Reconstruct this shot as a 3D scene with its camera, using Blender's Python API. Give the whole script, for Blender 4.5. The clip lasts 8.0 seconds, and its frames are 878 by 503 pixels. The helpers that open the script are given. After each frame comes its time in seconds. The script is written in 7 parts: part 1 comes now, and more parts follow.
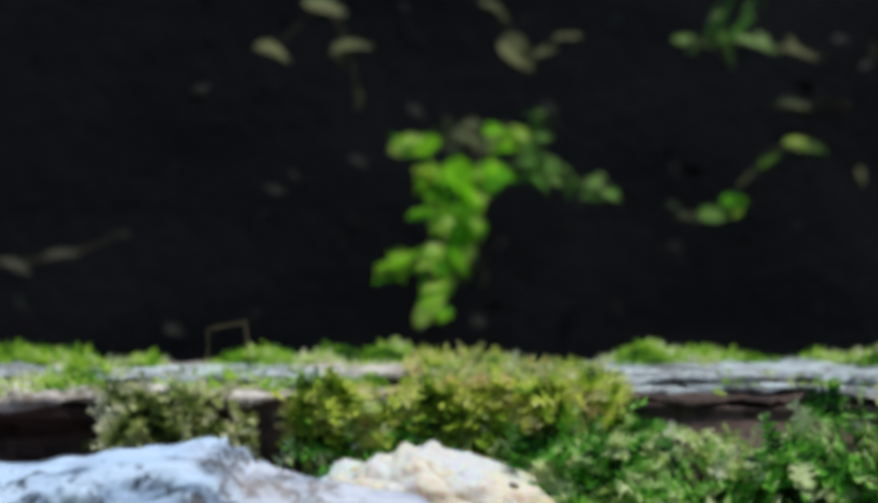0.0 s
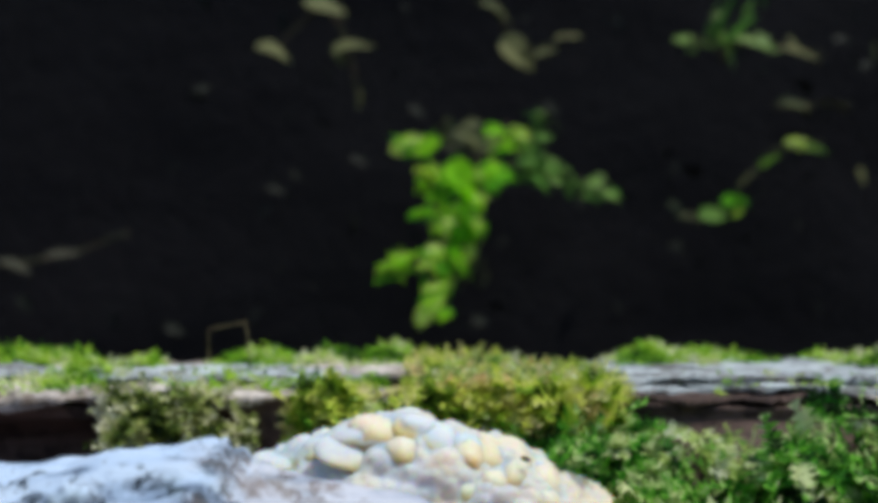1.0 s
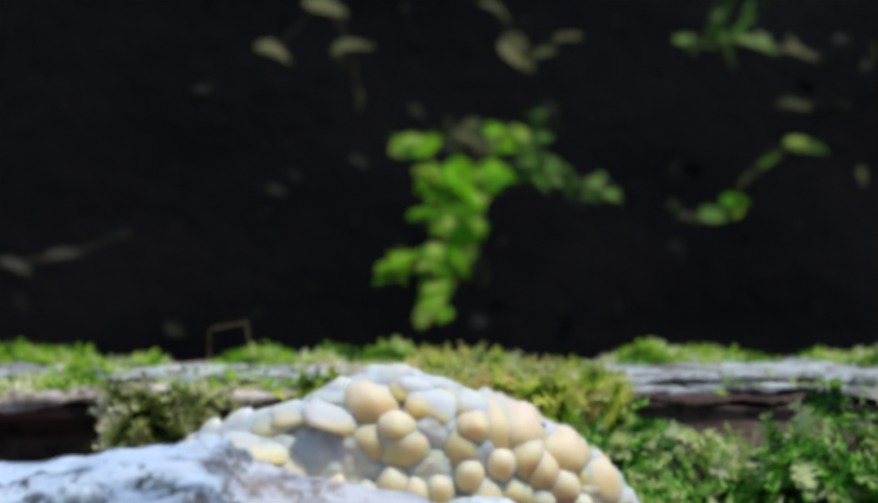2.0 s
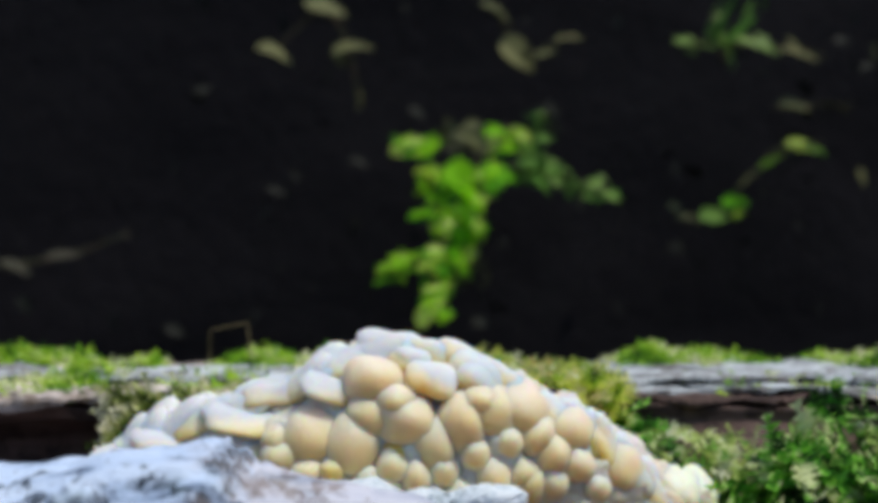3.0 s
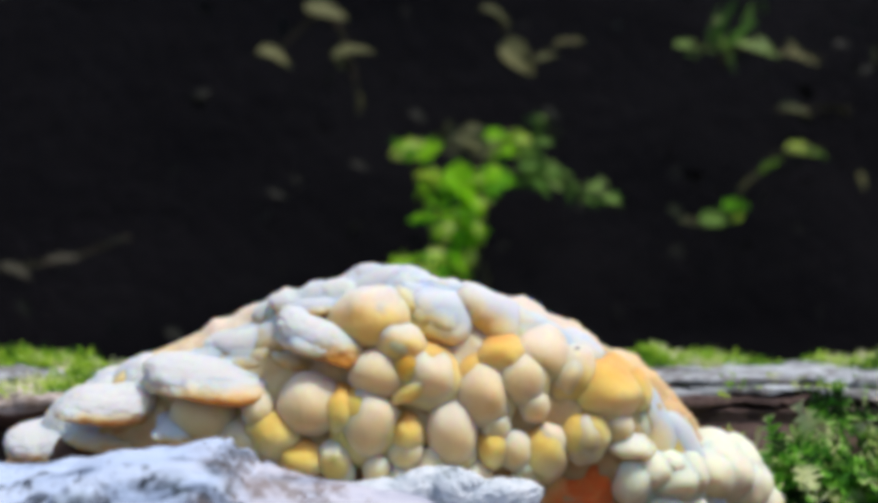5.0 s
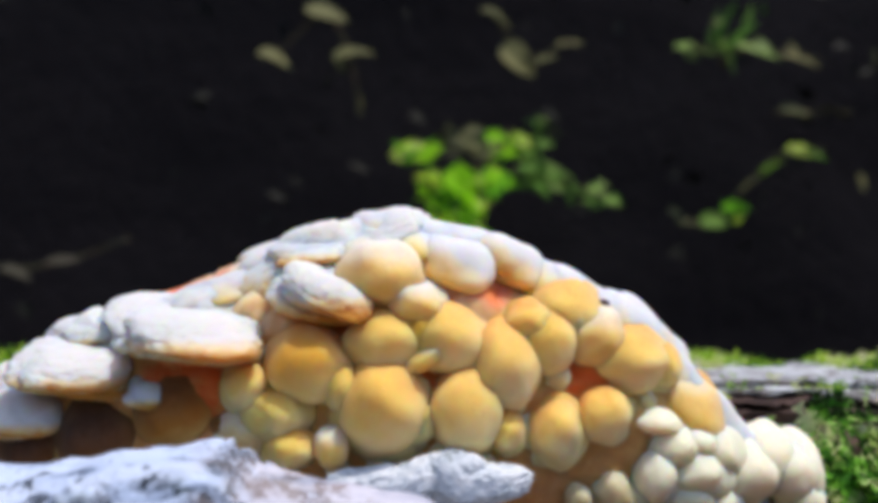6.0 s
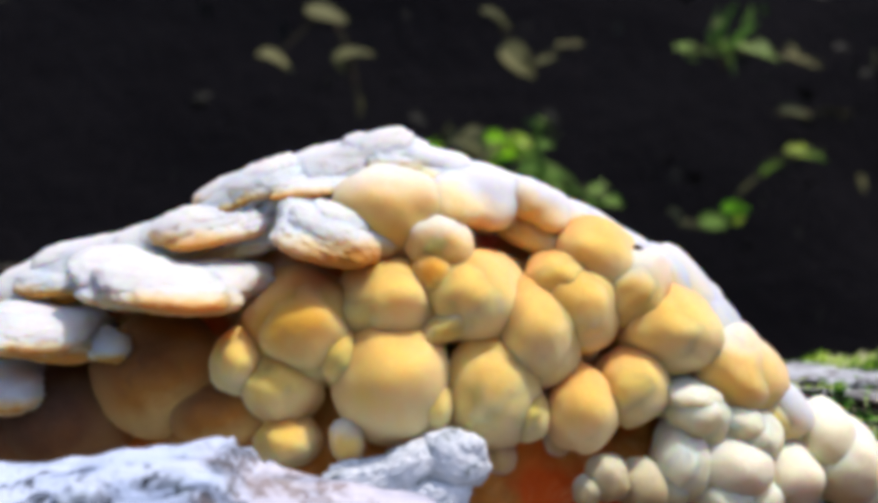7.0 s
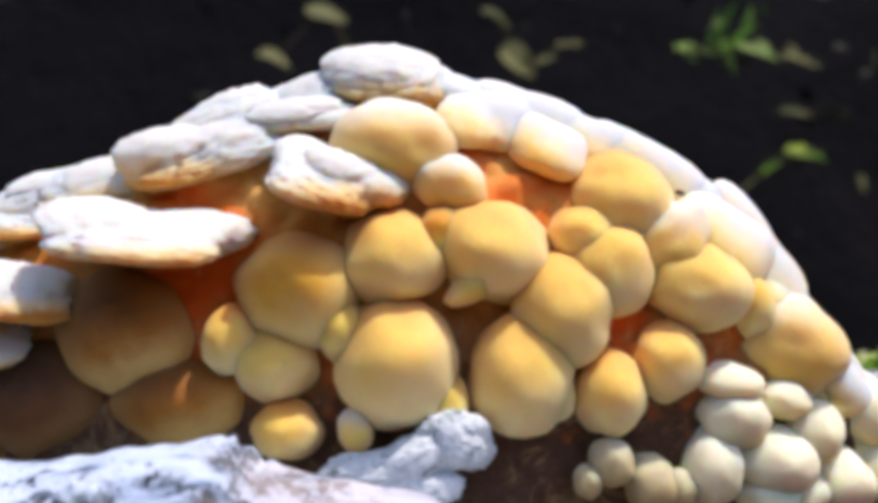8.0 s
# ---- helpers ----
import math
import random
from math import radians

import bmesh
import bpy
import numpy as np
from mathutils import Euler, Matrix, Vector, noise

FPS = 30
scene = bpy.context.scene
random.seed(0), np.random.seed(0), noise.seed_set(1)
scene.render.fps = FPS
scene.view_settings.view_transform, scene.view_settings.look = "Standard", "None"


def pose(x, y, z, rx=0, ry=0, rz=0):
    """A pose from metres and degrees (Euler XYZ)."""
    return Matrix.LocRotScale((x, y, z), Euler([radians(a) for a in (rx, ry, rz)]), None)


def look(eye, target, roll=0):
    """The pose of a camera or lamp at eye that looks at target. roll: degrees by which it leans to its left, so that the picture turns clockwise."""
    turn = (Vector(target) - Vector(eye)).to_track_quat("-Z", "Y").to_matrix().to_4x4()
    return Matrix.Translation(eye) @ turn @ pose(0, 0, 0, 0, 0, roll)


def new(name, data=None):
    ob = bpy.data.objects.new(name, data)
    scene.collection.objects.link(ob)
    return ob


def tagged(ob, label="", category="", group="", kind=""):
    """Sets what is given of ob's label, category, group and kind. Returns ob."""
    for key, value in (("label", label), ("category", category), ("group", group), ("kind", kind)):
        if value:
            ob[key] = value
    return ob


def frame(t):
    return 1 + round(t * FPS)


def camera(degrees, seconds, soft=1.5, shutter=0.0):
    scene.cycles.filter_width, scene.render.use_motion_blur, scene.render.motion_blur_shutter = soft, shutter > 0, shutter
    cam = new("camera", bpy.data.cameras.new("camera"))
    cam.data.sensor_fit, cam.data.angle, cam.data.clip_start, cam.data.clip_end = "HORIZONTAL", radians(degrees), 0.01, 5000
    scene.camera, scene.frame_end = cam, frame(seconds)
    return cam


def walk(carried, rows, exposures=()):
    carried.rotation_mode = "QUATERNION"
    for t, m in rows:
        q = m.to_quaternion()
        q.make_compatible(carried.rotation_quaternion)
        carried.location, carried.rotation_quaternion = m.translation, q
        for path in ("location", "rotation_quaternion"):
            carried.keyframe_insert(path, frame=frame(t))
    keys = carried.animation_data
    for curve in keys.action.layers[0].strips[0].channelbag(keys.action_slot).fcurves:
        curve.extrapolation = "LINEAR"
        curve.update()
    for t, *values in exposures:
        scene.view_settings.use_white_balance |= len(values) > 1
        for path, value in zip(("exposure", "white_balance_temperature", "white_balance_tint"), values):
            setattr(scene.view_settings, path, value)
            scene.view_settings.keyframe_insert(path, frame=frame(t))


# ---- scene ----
cam = camera(40, 8.0, soft=5.2)
cam.data.dof.use_dof = True
cam.data.dof.focus_distance = 0.348
cam.data.dof.aperture_fstop = 9.5
PATH = [
    (0.0, pose(0, 0, 0.35, 90, 0, 0)),
    (1.5, pose(-0.0004, 0, 0.35, 90.0, 0, 0.008)),
    (3.0, pose(-0.0011, 0, 0.3496, 90.072, 0, -0.02)),
    (4.5, pose(-0.0014, 0, 0.349, 90.207, 0, -0.02)),
    (6.0, pose(-0.0018, 0, 0.3482, 90.39, 0, -0.028)),
    (7.0, pose(-0.0021, 0, 0.3476, 90.456, 0, -0.035)),
    (8.0, pose(-0.0026, 0, 0.3472, 90.474, 0, -0.06)),
]
walk(cam, PATH, exposures=[(0.0, -0.10, 6500, 3), (1.5, -0.13, 6560, 5), (3.0, -0.14, 6700, 9), (5.0, -0.02, 6800, 14), (6.5, 0.16, 6850, 20), (8.0, 0.36, 6980, 21)])

# ---- light: a sunlit gap in a wood, sun high over the logs ----
SUN_FROM = Vector((0.34, -0.14, 1.0)).normalized()
world = bpy.data.worlds.new("sky")
scene.world = world
world.use_nodes = True
sky = world.node_tree.nodes.new("ShaderNodeTexSky")
sky.sky_type, sky.sun_disc = "NISHITA", False
sky.sun_elevation = math.asin(SUN_FROM.z)
sky.sun_rotation = math.atan2(SUN_FROM.x, SUN_FROM.y)
world.node_tree.links.new(sky.outputs[0], world.node_tree.nodes["Background"].inputs[0])
world.node_tree.nodes["Background"].inputs[1].default_value = 0.20
sun = new("sun", bpy.data.lights.new("sun", "SUN"))
sun.data.energy, sun.data.angle, sun.data.color = 3.0, radians(0.6), (1.0, 0.96, 0.9)
sun.matrix_world = look(SUN_FROM * 5, (0, 0, 0))


# ---- materials ----
class Nodes:
    """A small wrapper round a node tree."""

    def __init__(self, name):
        self.mat = bpy.data.materials.new(name)
        self.mat.use_nodes = True
        self.tree = self.mat.node_tree
        self.bsdf = self.tree.nodes["Principled BSDF"]
        self.output = self.tree.nodes["Material Output"]

    def add(self, kind, **inputs):
        n = self.tree.nodes.new("ShaderNode" + kind)
        for key, value in inputs.items():
            key = key.replace("_", " ")
            if isinstance(value, bpy.types.NodeSocket):
                self.tree.links.new(value, n.inputs[key])
            else:
                n.inputs[key].default_value = value
        return n

    def link(self, a, b):
        self.tree.links.new(a, b)

    def coords(self, which="Object"):
        return self.add("TexCoord").outputs[which]

    def noise(self, scale, detail=5.0, rough=0.55, which="Object", vector=None, distort=0.0):
        n = self.add("TexNoise", Scale=scale, Detail=detail, Roughness=rough, Distortion=distort)
        self.link(vector or self.coords(which), n.inputs["Vector"])
        return n.outputs["Fac"]

    def ramp(self, fac, *stops):
        r = self.tree.nodes.new("ShaderNodeValToRGB")
        while len(r.color_ramp.elements) < len(stops):
            r.color_ramp.elements.new(0.5)
        for e, (at, colour) in zip(r.color_ramp.elements, stops):
            e.position = at
            e.color = (*colour, 1) if len(colour) == 3 else colour
        self.link(fac, r.inputs[0])
        return r.outputs[0]

    def mix(self, fac, a, b, blend="MIX"):
        m = self.tree.nodes.new("ShaderNodeMix")
        m.data_type, m.blend_type = "RGBA", blend
        for socket, value in ((m.inputs[0], fac), (m.inputs[6], a), (m.inputs[7], b)):
            if isinstance(value, bpy.types.NodeSocket):
                self.link(value, socket)
            elif isinstance(value, (int, float)):
                socket.default_value = value
            else:
                socket.default_value = (*value, 1)
        return m.outputs[2]

    def maths(self, op, a, b=0.0):
        m = self.tree.nodes.new("ShaderNodeMath")
        m.operation = op
        for socket, value in zip(m.inputs, (a, b)):
            if isinstance(value, bpy.types.NodeSocket):
                self.link(value, socket)
            else:
                socket.default_value = value
        return m.outputs[0]

    def bump(self, height, strength=0.4, distance=0.001):
        b = self.add("Bump", Strength=strength, Distance=distance)
        self.link(height, b.inputs["Height"])
        self.link(b.outputs[0], self.bsdf.inputs["Normal"])

    def finish(self, colour, rough=0.7, spec=0.3):
        if isinstance(colour, bpy.types.NodeSocket):
            self.link(colour, self.bsdf.inputs["Base Color"])
        else:
            self.bsdf.inputs["Base Color"].default_value = (*colour, 1)
        if isinstance(rough, bpy.types.NodeSocket):
            self.link(rough, self.bsdf.inputs["Roughness"])
        else:
            self.bsdf.inputs["Roughness"].default_value = rough
        self.bsdf.inputs["Specular IOR Level"].default_value = spec
        return self.mat


def flesh(name, low, mid, high, from_z=0.2, to_z=0.8, sub=0.8, stain=(0.30, 0.15, 0.05), skin=0.0, old=0.0, ragged=0.4, rim=(0.93, 0.74, 0.34), dust=0.04, sidelit=0.0, tip=False, flecks=0.0, crust=0.0, down=0.22, honey=0.0):
    """Fungus flesh, mottled, faintly pored; its pale top and juicy underside partly paint sun and shade."""
    n = Nodes(name)
    sep = n.add("SeparateXYZ")
    n.link(n.coords("Generated"), sep.inputs[0])
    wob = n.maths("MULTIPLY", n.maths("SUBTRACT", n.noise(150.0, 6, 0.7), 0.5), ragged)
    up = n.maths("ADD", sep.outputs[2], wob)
    if sidelit:  # the right side takes the paler tone, as if lit from there
        up = n.maths("SUBTRACT", up, n.maths("MULTIPLY", n.maths("SUBTRACT", sep.outputs[0], 0.5), sidelit))
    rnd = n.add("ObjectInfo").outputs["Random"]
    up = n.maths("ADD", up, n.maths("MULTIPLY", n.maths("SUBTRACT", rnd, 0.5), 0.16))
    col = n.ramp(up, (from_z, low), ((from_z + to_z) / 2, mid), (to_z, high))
    if old:  # deep orange at the root stands in for shade and glow in creases
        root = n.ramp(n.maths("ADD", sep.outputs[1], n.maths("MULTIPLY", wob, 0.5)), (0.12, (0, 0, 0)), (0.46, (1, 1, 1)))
        if not tip:  # lobes without tips keep their sunlit white tops
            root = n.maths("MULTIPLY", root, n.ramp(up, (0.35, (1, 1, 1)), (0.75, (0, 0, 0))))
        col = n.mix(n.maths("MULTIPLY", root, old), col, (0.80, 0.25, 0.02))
    if skin:  # a downy pale edge that also paints bounced and through-shining light
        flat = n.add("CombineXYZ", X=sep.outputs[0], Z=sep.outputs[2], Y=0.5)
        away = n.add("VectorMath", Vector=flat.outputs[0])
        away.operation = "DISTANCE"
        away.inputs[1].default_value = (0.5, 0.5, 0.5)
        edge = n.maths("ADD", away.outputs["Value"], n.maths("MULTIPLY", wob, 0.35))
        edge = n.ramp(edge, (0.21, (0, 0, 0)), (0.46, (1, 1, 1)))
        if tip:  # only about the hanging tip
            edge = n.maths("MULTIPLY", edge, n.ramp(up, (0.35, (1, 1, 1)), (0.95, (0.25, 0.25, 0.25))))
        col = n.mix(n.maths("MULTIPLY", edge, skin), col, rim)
    spots = n.ramp(n.noise(240.0, 6, 0.7), (0.60, (0, 0, 0)), (0.78, (1, 1, 1)))
    col = n.mix(n.maths("MULTIPLY", spots, 0.30), col, stain)
    col = n.mix(n.maths("MULTIPLY", n.noise(700.0, 3), dust), col, (0.95, 0.90, 0.82))
    if honey:  # broad honey-coloured patches
        patch = n.ramp(n.noise(75.0, 3, 0.5), (0.44, (0, 0, 0)), (0.60, (1, 1, 1)))
        col = n.mix(n.maths("MULTIPLY", patch, honey), col, (0.80, 0.58, 0.22))
    if flecks:  # redder in places, with pale threads and crumbs
        red = n.ramp(n.noise(28.0, 3, 0.5), (0.46, (0, 0, 0)), (0.58, (1, 1, 1)))
        red = n.maths("MULTIPLY", red, n.ramp(up, (0.22, (0, 0, 0)), (0.42, (0.8, 0.8, 0.8))))
        col = n.mix(red, col, (0.78, 0.09, 0.002))
        thread = n.ramp(n.noise(70.0, 7, 0.75, distort=1.2), (0.52, (0, 0, 0)), (0.64, (1, 1, 1)))
        col = n.mix(n.maths("MULTIPLY", thread, flecks), col, (0.88, 0.62, 0.26))
    b = n.bsdf.inputs
    b["Subsurface Weight"].default_value = sub
    b["Sheen Weight"].default_value = down
    b["Sheen Roughness"].default_value = 0.45
    b["Sheen Tint"].default_value = (1.0, 0.93, 0.80, 1)
    b["Subsurface Radius"].default_value = (1.0, 0.48, 0.17)
    b["Subsurface Scale"].default_value = 0.009
    n.bump(n.maths("ADD", n.noise(420.0 if not crust else 260.0, 7, 0.7), n.maths("MULTIPLY", n.noise(1500.0, 3), 0.5)), 0.6 + crust, 0.0007 * (1 + 2 * crust))
    return n.finish(col, 0.6, 0.12)


# white over amber: sunlit tops and shaded undersides put into the colour
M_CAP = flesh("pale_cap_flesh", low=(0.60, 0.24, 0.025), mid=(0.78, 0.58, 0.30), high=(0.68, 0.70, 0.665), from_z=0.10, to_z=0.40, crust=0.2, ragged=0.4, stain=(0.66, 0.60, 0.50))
# deeper tops over pale tips: shade from the lobes above, painted in
M_BALL = flesh("amber_flesh", (0.89, 0.75, 0.43), (0.87, 0.59, 0.15), (0.80, 0.44, 0.05), 0.0, 1.0, skin=0.85, old=0.75, sidelit=0.4, tip=True, down=0.08)
M_AMBER = flesh("deep_amber_flesh", (0.90, 0.66, 0.26), (0.82, 0.42, 0.04), (0.56, 0.19, 0.012), 0.0, 1.0, skin=0.8, old=0.8, sidelit=0.4, tip=True, down=0.08)
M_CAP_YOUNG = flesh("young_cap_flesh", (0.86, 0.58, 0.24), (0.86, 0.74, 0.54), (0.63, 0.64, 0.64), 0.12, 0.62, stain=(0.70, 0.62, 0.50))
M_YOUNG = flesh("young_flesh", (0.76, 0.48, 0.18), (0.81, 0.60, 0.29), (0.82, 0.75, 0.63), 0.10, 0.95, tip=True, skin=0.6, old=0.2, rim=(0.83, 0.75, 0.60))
# brown centres, pale right rims: the caps' shadow is put into the colour
M_UNDERSHADE = flesh("undershade_flesh", (0.84, 0.56, 0.18), (0.44, 0.16, 0.012), (0.16, 0.052, 0.006), 0.05, 0.75, down=0.05, sub=0.4, skin=0.5, tip=True, old=0.2, stain=(0.14, 0.06, 0.02), rim=(0.84, 0.56, 0.20), sidelit=0.55)
M_DUSK = flesh("dark_undershade_flesh", (0.38, 0.18, 0.05), (0.18, 0.06, 0.010), (0.06, 0.022, 0.006), 0.0, 0.70, down=0.05, sub=0.3, skin=0.5, tip=True, old=0.1, stain=(0.10, 0.05, 0.02), rim=(0.48, 0.28, 0.10), sidelit=0.55)
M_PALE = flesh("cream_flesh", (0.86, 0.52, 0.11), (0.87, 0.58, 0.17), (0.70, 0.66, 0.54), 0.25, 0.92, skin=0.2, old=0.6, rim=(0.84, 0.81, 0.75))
# whiter up and to the right: sun on the rim is painted in
M_RIM = flesh("white_rim_flesh", (0.87, 0.52, 0.10), (0.87, 0.72, 0.42), (0.62, 0.66, 0.67), 0.18, 0.74, skin=0.2, old=0.4, rim=(0.80, 0.80, 0.78), ragged=0.5, stain=(0.70, 0.62, 0.50), sidelit=-0.8)
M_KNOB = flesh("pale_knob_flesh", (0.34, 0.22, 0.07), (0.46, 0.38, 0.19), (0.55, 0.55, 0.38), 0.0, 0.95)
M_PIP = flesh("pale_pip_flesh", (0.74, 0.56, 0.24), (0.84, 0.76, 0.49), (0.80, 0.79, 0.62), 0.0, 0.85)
# glow in the gaps and shade beneath the overhang are painted into it
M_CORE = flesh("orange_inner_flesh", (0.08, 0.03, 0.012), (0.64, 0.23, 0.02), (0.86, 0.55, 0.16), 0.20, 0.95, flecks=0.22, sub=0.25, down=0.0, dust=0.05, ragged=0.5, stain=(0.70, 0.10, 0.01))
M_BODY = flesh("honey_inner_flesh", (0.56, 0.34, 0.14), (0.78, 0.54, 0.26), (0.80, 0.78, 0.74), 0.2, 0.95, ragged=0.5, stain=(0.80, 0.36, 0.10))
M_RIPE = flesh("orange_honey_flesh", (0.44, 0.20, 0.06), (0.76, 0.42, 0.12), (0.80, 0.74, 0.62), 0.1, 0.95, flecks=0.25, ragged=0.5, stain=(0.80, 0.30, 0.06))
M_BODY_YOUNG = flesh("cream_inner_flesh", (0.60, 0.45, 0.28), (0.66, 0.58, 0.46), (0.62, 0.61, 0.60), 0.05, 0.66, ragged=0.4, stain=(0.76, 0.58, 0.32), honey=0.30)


def bark_white():
    n = Nodes("silvery_bark")
    m = n.add("Mapping", Scale=(22.0, 90.0, 90.0))
    n.link(n.coords(), m.inputs[0])
    fibre = n.noise(1.0, 8, 0.65, vector=m.outputs[0], distort=0.6)
    col = n.ramp(fibre, (0.33, (0.05, 0.06, 0.08)), (0.40, (0.22, 0.29, 0.40)), (0.47, (0.47, 0.58, 0.74)), (0.70, (0.62, 0.71, 0.82)))
    dark = n.ramp(n.noise(120.0, 8, 0.74, distort=0.5), (0.555, (0, 0, 0)), (0.60, (1, 1, 1)))
    col = n.mix(n.maths("MULTIPLY", dark, 0.95), col, (0.02, 0.028, 0.038))
    crackle = n.ramp(n.noise(420.0, 6, 0.75, distort=1.5), (0.42, (0.15, 0.15, 0.15)), (0.52, (1, 1, 1)))
    for at, size in (((-0.0480, 0.276, 0.3020), 0.0085), ((-0.112, 0.262, 0.2985), 0.006), ((-0.092, 0.262, 0.2985), 0.006), ((-0.064, 0.262, 0.2985), 0.006), ((-0.042, 0.262, 0.2970), 0.006), ((-0.018, 0.264, 0.2955), 0.006), ((-0.0380, 0.274, 0.2975), 0.0075), ((-0.0300, 0.272, 0.2950), 0.0065), ((-0.0785, 0.256, 0.2940), 0.0100), ((-0.055, 0.256, 0.2900), 0.0080), ((-0.0920, 0.256, 0.2915), 0.0070), ((-0.0400, 0.256, 0.2880), 0.0080)):
        gap = n.add("VectorMath", Vector=n.coords())
        gap.operation = "SUBTRACT"
        gap.inputs[1].default_value = at
        flat = n.add("Mapping", Vector=gap.outputs[0], Scale=(0.7 / size, 0.3 / size, 1.5 / size))
        ball = n.add("VectorMath", Vector=flat.outputs[0])
        ball.operation = "LENGTH"
        near = n.maths("ADD", ball.outputs["Value"], n.maths("MULTIPLY", n.noise(190.0, 6, 0.7), 2.2))
        near = n.maths("MULTIPLY", near, 0.5)
        rot = n.ramp(near, (0.76, (1, 1, 1)), (0.90, (0, 0, 0)))
        col = n.mix(n.maths("MULTIPLY", rot, crackle), col, (0.012, 0.018, 0.025))
    wood_end = n.add("SeparateXYZ", Vector=n.coords())
    bare = n.ramp(n.maths("ADD", n.maths("MULTIPLY", wood_end.outputs[0], 14.0), n.maths("ADD", n.noise(70.0, 5), 0.42)), (0.12, (0, 0, 0)), (0.42, (1, 1, 1)))
    col = n.mix(n.maths("MULTIPLY", bare, 0.5), col, n.ramp(fibre, (0.38, (0.10, 0.08, 0.07)), (0.56, (0.58, 0.49, 0.46))))
    green = n.ramp(n.noise(45.0, 5), (0.58, (0, 0, 0)), (0.72, (1, 1, 1)))
    col = n.mix(n.maths("MULTIPLY", green, 0.35), col, (0.16, 0.22, 0.17))
    n.bump(n.maths("ADD", fibre, n.noise(350.0, 5)), 0.7, 0.0015)
    return n.finish(col, 0.85, 0.08)


def felt_white():
    n = Nodes("felted_growth")
    col = n.ramp(n.noise(160.0, 7, 0.7, distort=0.6), (0.33, (0.12, 0.16, 0.15)), (0.43, (0.58, 0.66, 0.70)), (0.62, (0.80, 0.85, 0.87)))
    n.bump(n.noise(500.0, 6, 0.7), 0.8, 0.001)
    return n.finish(col, 0.95, 0.05)


def wood(name, dark, light, spots=(0.10, 0.07, 0.05)):
    n = Nodes(name)
    m = n.add("Mapping", Scale=(14.0, 120.0, 160.0))
    n.link(n.coords(), m.inputs[0])
    fibre = n.noise(1.0, 8, 0.7, vector=m.outputs[0], distort=0.5)
    col = n.ramp(fibre, (0.38, dark), (0.56, light))
    blot = n.ramp(n.noise(75.0, 7, 0.7), (0.48, (0, 0, 0)), (0.60, (1, 1, 1)))
    col = n.mix(n.maths("MULTIPLY", blot, 0.75), col, spots)
    n.bump(n.maths("ADD", fibre, n.noise(220.0, 6)), 0.8, 0.002)
    return n.finish(col, 0.9, 0.08)


def foliage(name, *stops, scale=30.0, glow=0.45, spread=0.75, own=0.26, single=False):
    """Leaves or moss: each piece takes its own tint, drifting with the place; light shines through."""
    n = Nodes(name)
    rnd = n.add("ObjectInfo").outputs["Random"] if single else n.add("NewGeometry").outputs["Random Per Island"]
    drift = n.maths("MULTIPLY", n.maths("SUBTRACT", n.noise(scale, 4), 0.5), spread)
    fac = n.maths("ADD", n.maths("MULTIPLY", rnd, own), n.maths("ADD", drift, 0.5 - own / 2))
    col = n.ramp(fac, *stops)
    vein = n.maths("MULTIPLY", n.noise(900.0, 3), 0.3)
    col = n.mix(vein, col, (0.02, 0.04, 0.01))
    n.finish(col, 0.65, 0.15)
    t = n.add("BsdfTranslucent")
    n.link(col, t.inputs[0])
    mixer = n.add("MixShader", Fac=glow)
    n.link(n.bsdf.outputs[0], mixer.inputs[1])
    n.link(t.outputs[0], mixer.inputs[2])
    n.link(mixer.outputs[0], n.output.inputs[0])
    return n.mat


def floor_soil():
    n = Nodes("forest_floor")
    col = n.ramp(n.noise(14.0, 9, 0.7), (0.35, (0.014, 0.010, 0.007)), (0.6, (0.040, 0.027, 0.016)), (0.8, (0.075, 0.050, 0.028)))
    n.bump(n.noise(40.0, 8, 0.7), 0.9, 0.02)
    return n.finish(col, 0.95, 0.1)


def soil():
    n = Nodes("shaded_soil")
    # far darker than earth: the bank's shade is put into the colour
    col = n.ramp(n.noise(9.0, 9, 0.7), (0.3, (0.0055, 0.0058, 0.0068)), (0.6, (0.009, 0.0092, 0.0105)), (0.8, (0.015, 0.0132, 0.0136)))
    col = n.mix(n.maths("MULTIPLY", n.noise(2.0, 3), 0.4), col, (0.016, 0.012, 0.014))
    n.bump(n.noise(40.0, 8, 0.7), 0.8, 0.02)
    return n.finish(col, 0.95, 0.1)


M_BARK = bark_white()
M_FELT = felt_white()
M_ROT = wood("rotten_brown_wood", (0.060, 0.040, 0.034), (0.15, 0.10, 0.085), (0.03, 0.022, 0.02))
M_GREY = wood("weathered_grey_wood", (0.08, 0.09, 0.09), (0.58, 0.62, 0.63))
M_TAN = wood("pale_split_wood", (0.22, 0.17, 0.13), (0.76, 0.67, 0.60), (0.16, 0.11, 0.08))
# near-black and palest stops paint dark gaps and highlights among the fronds
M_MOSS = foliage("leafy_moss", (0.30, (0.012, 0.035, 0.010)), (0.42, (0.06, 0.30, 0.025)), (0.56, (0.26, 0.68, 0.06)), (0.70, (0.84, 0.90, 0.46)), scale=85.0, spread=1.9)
M_MOSS_PALE = foliage("pale_moss", (0.25, (0.10, 0.26, 0.03)), (0.48, (0.62, 0.76, 0.20)), (0.72, (0.94, 0.92, 0.66)), scale=80.0, spread=1.9)
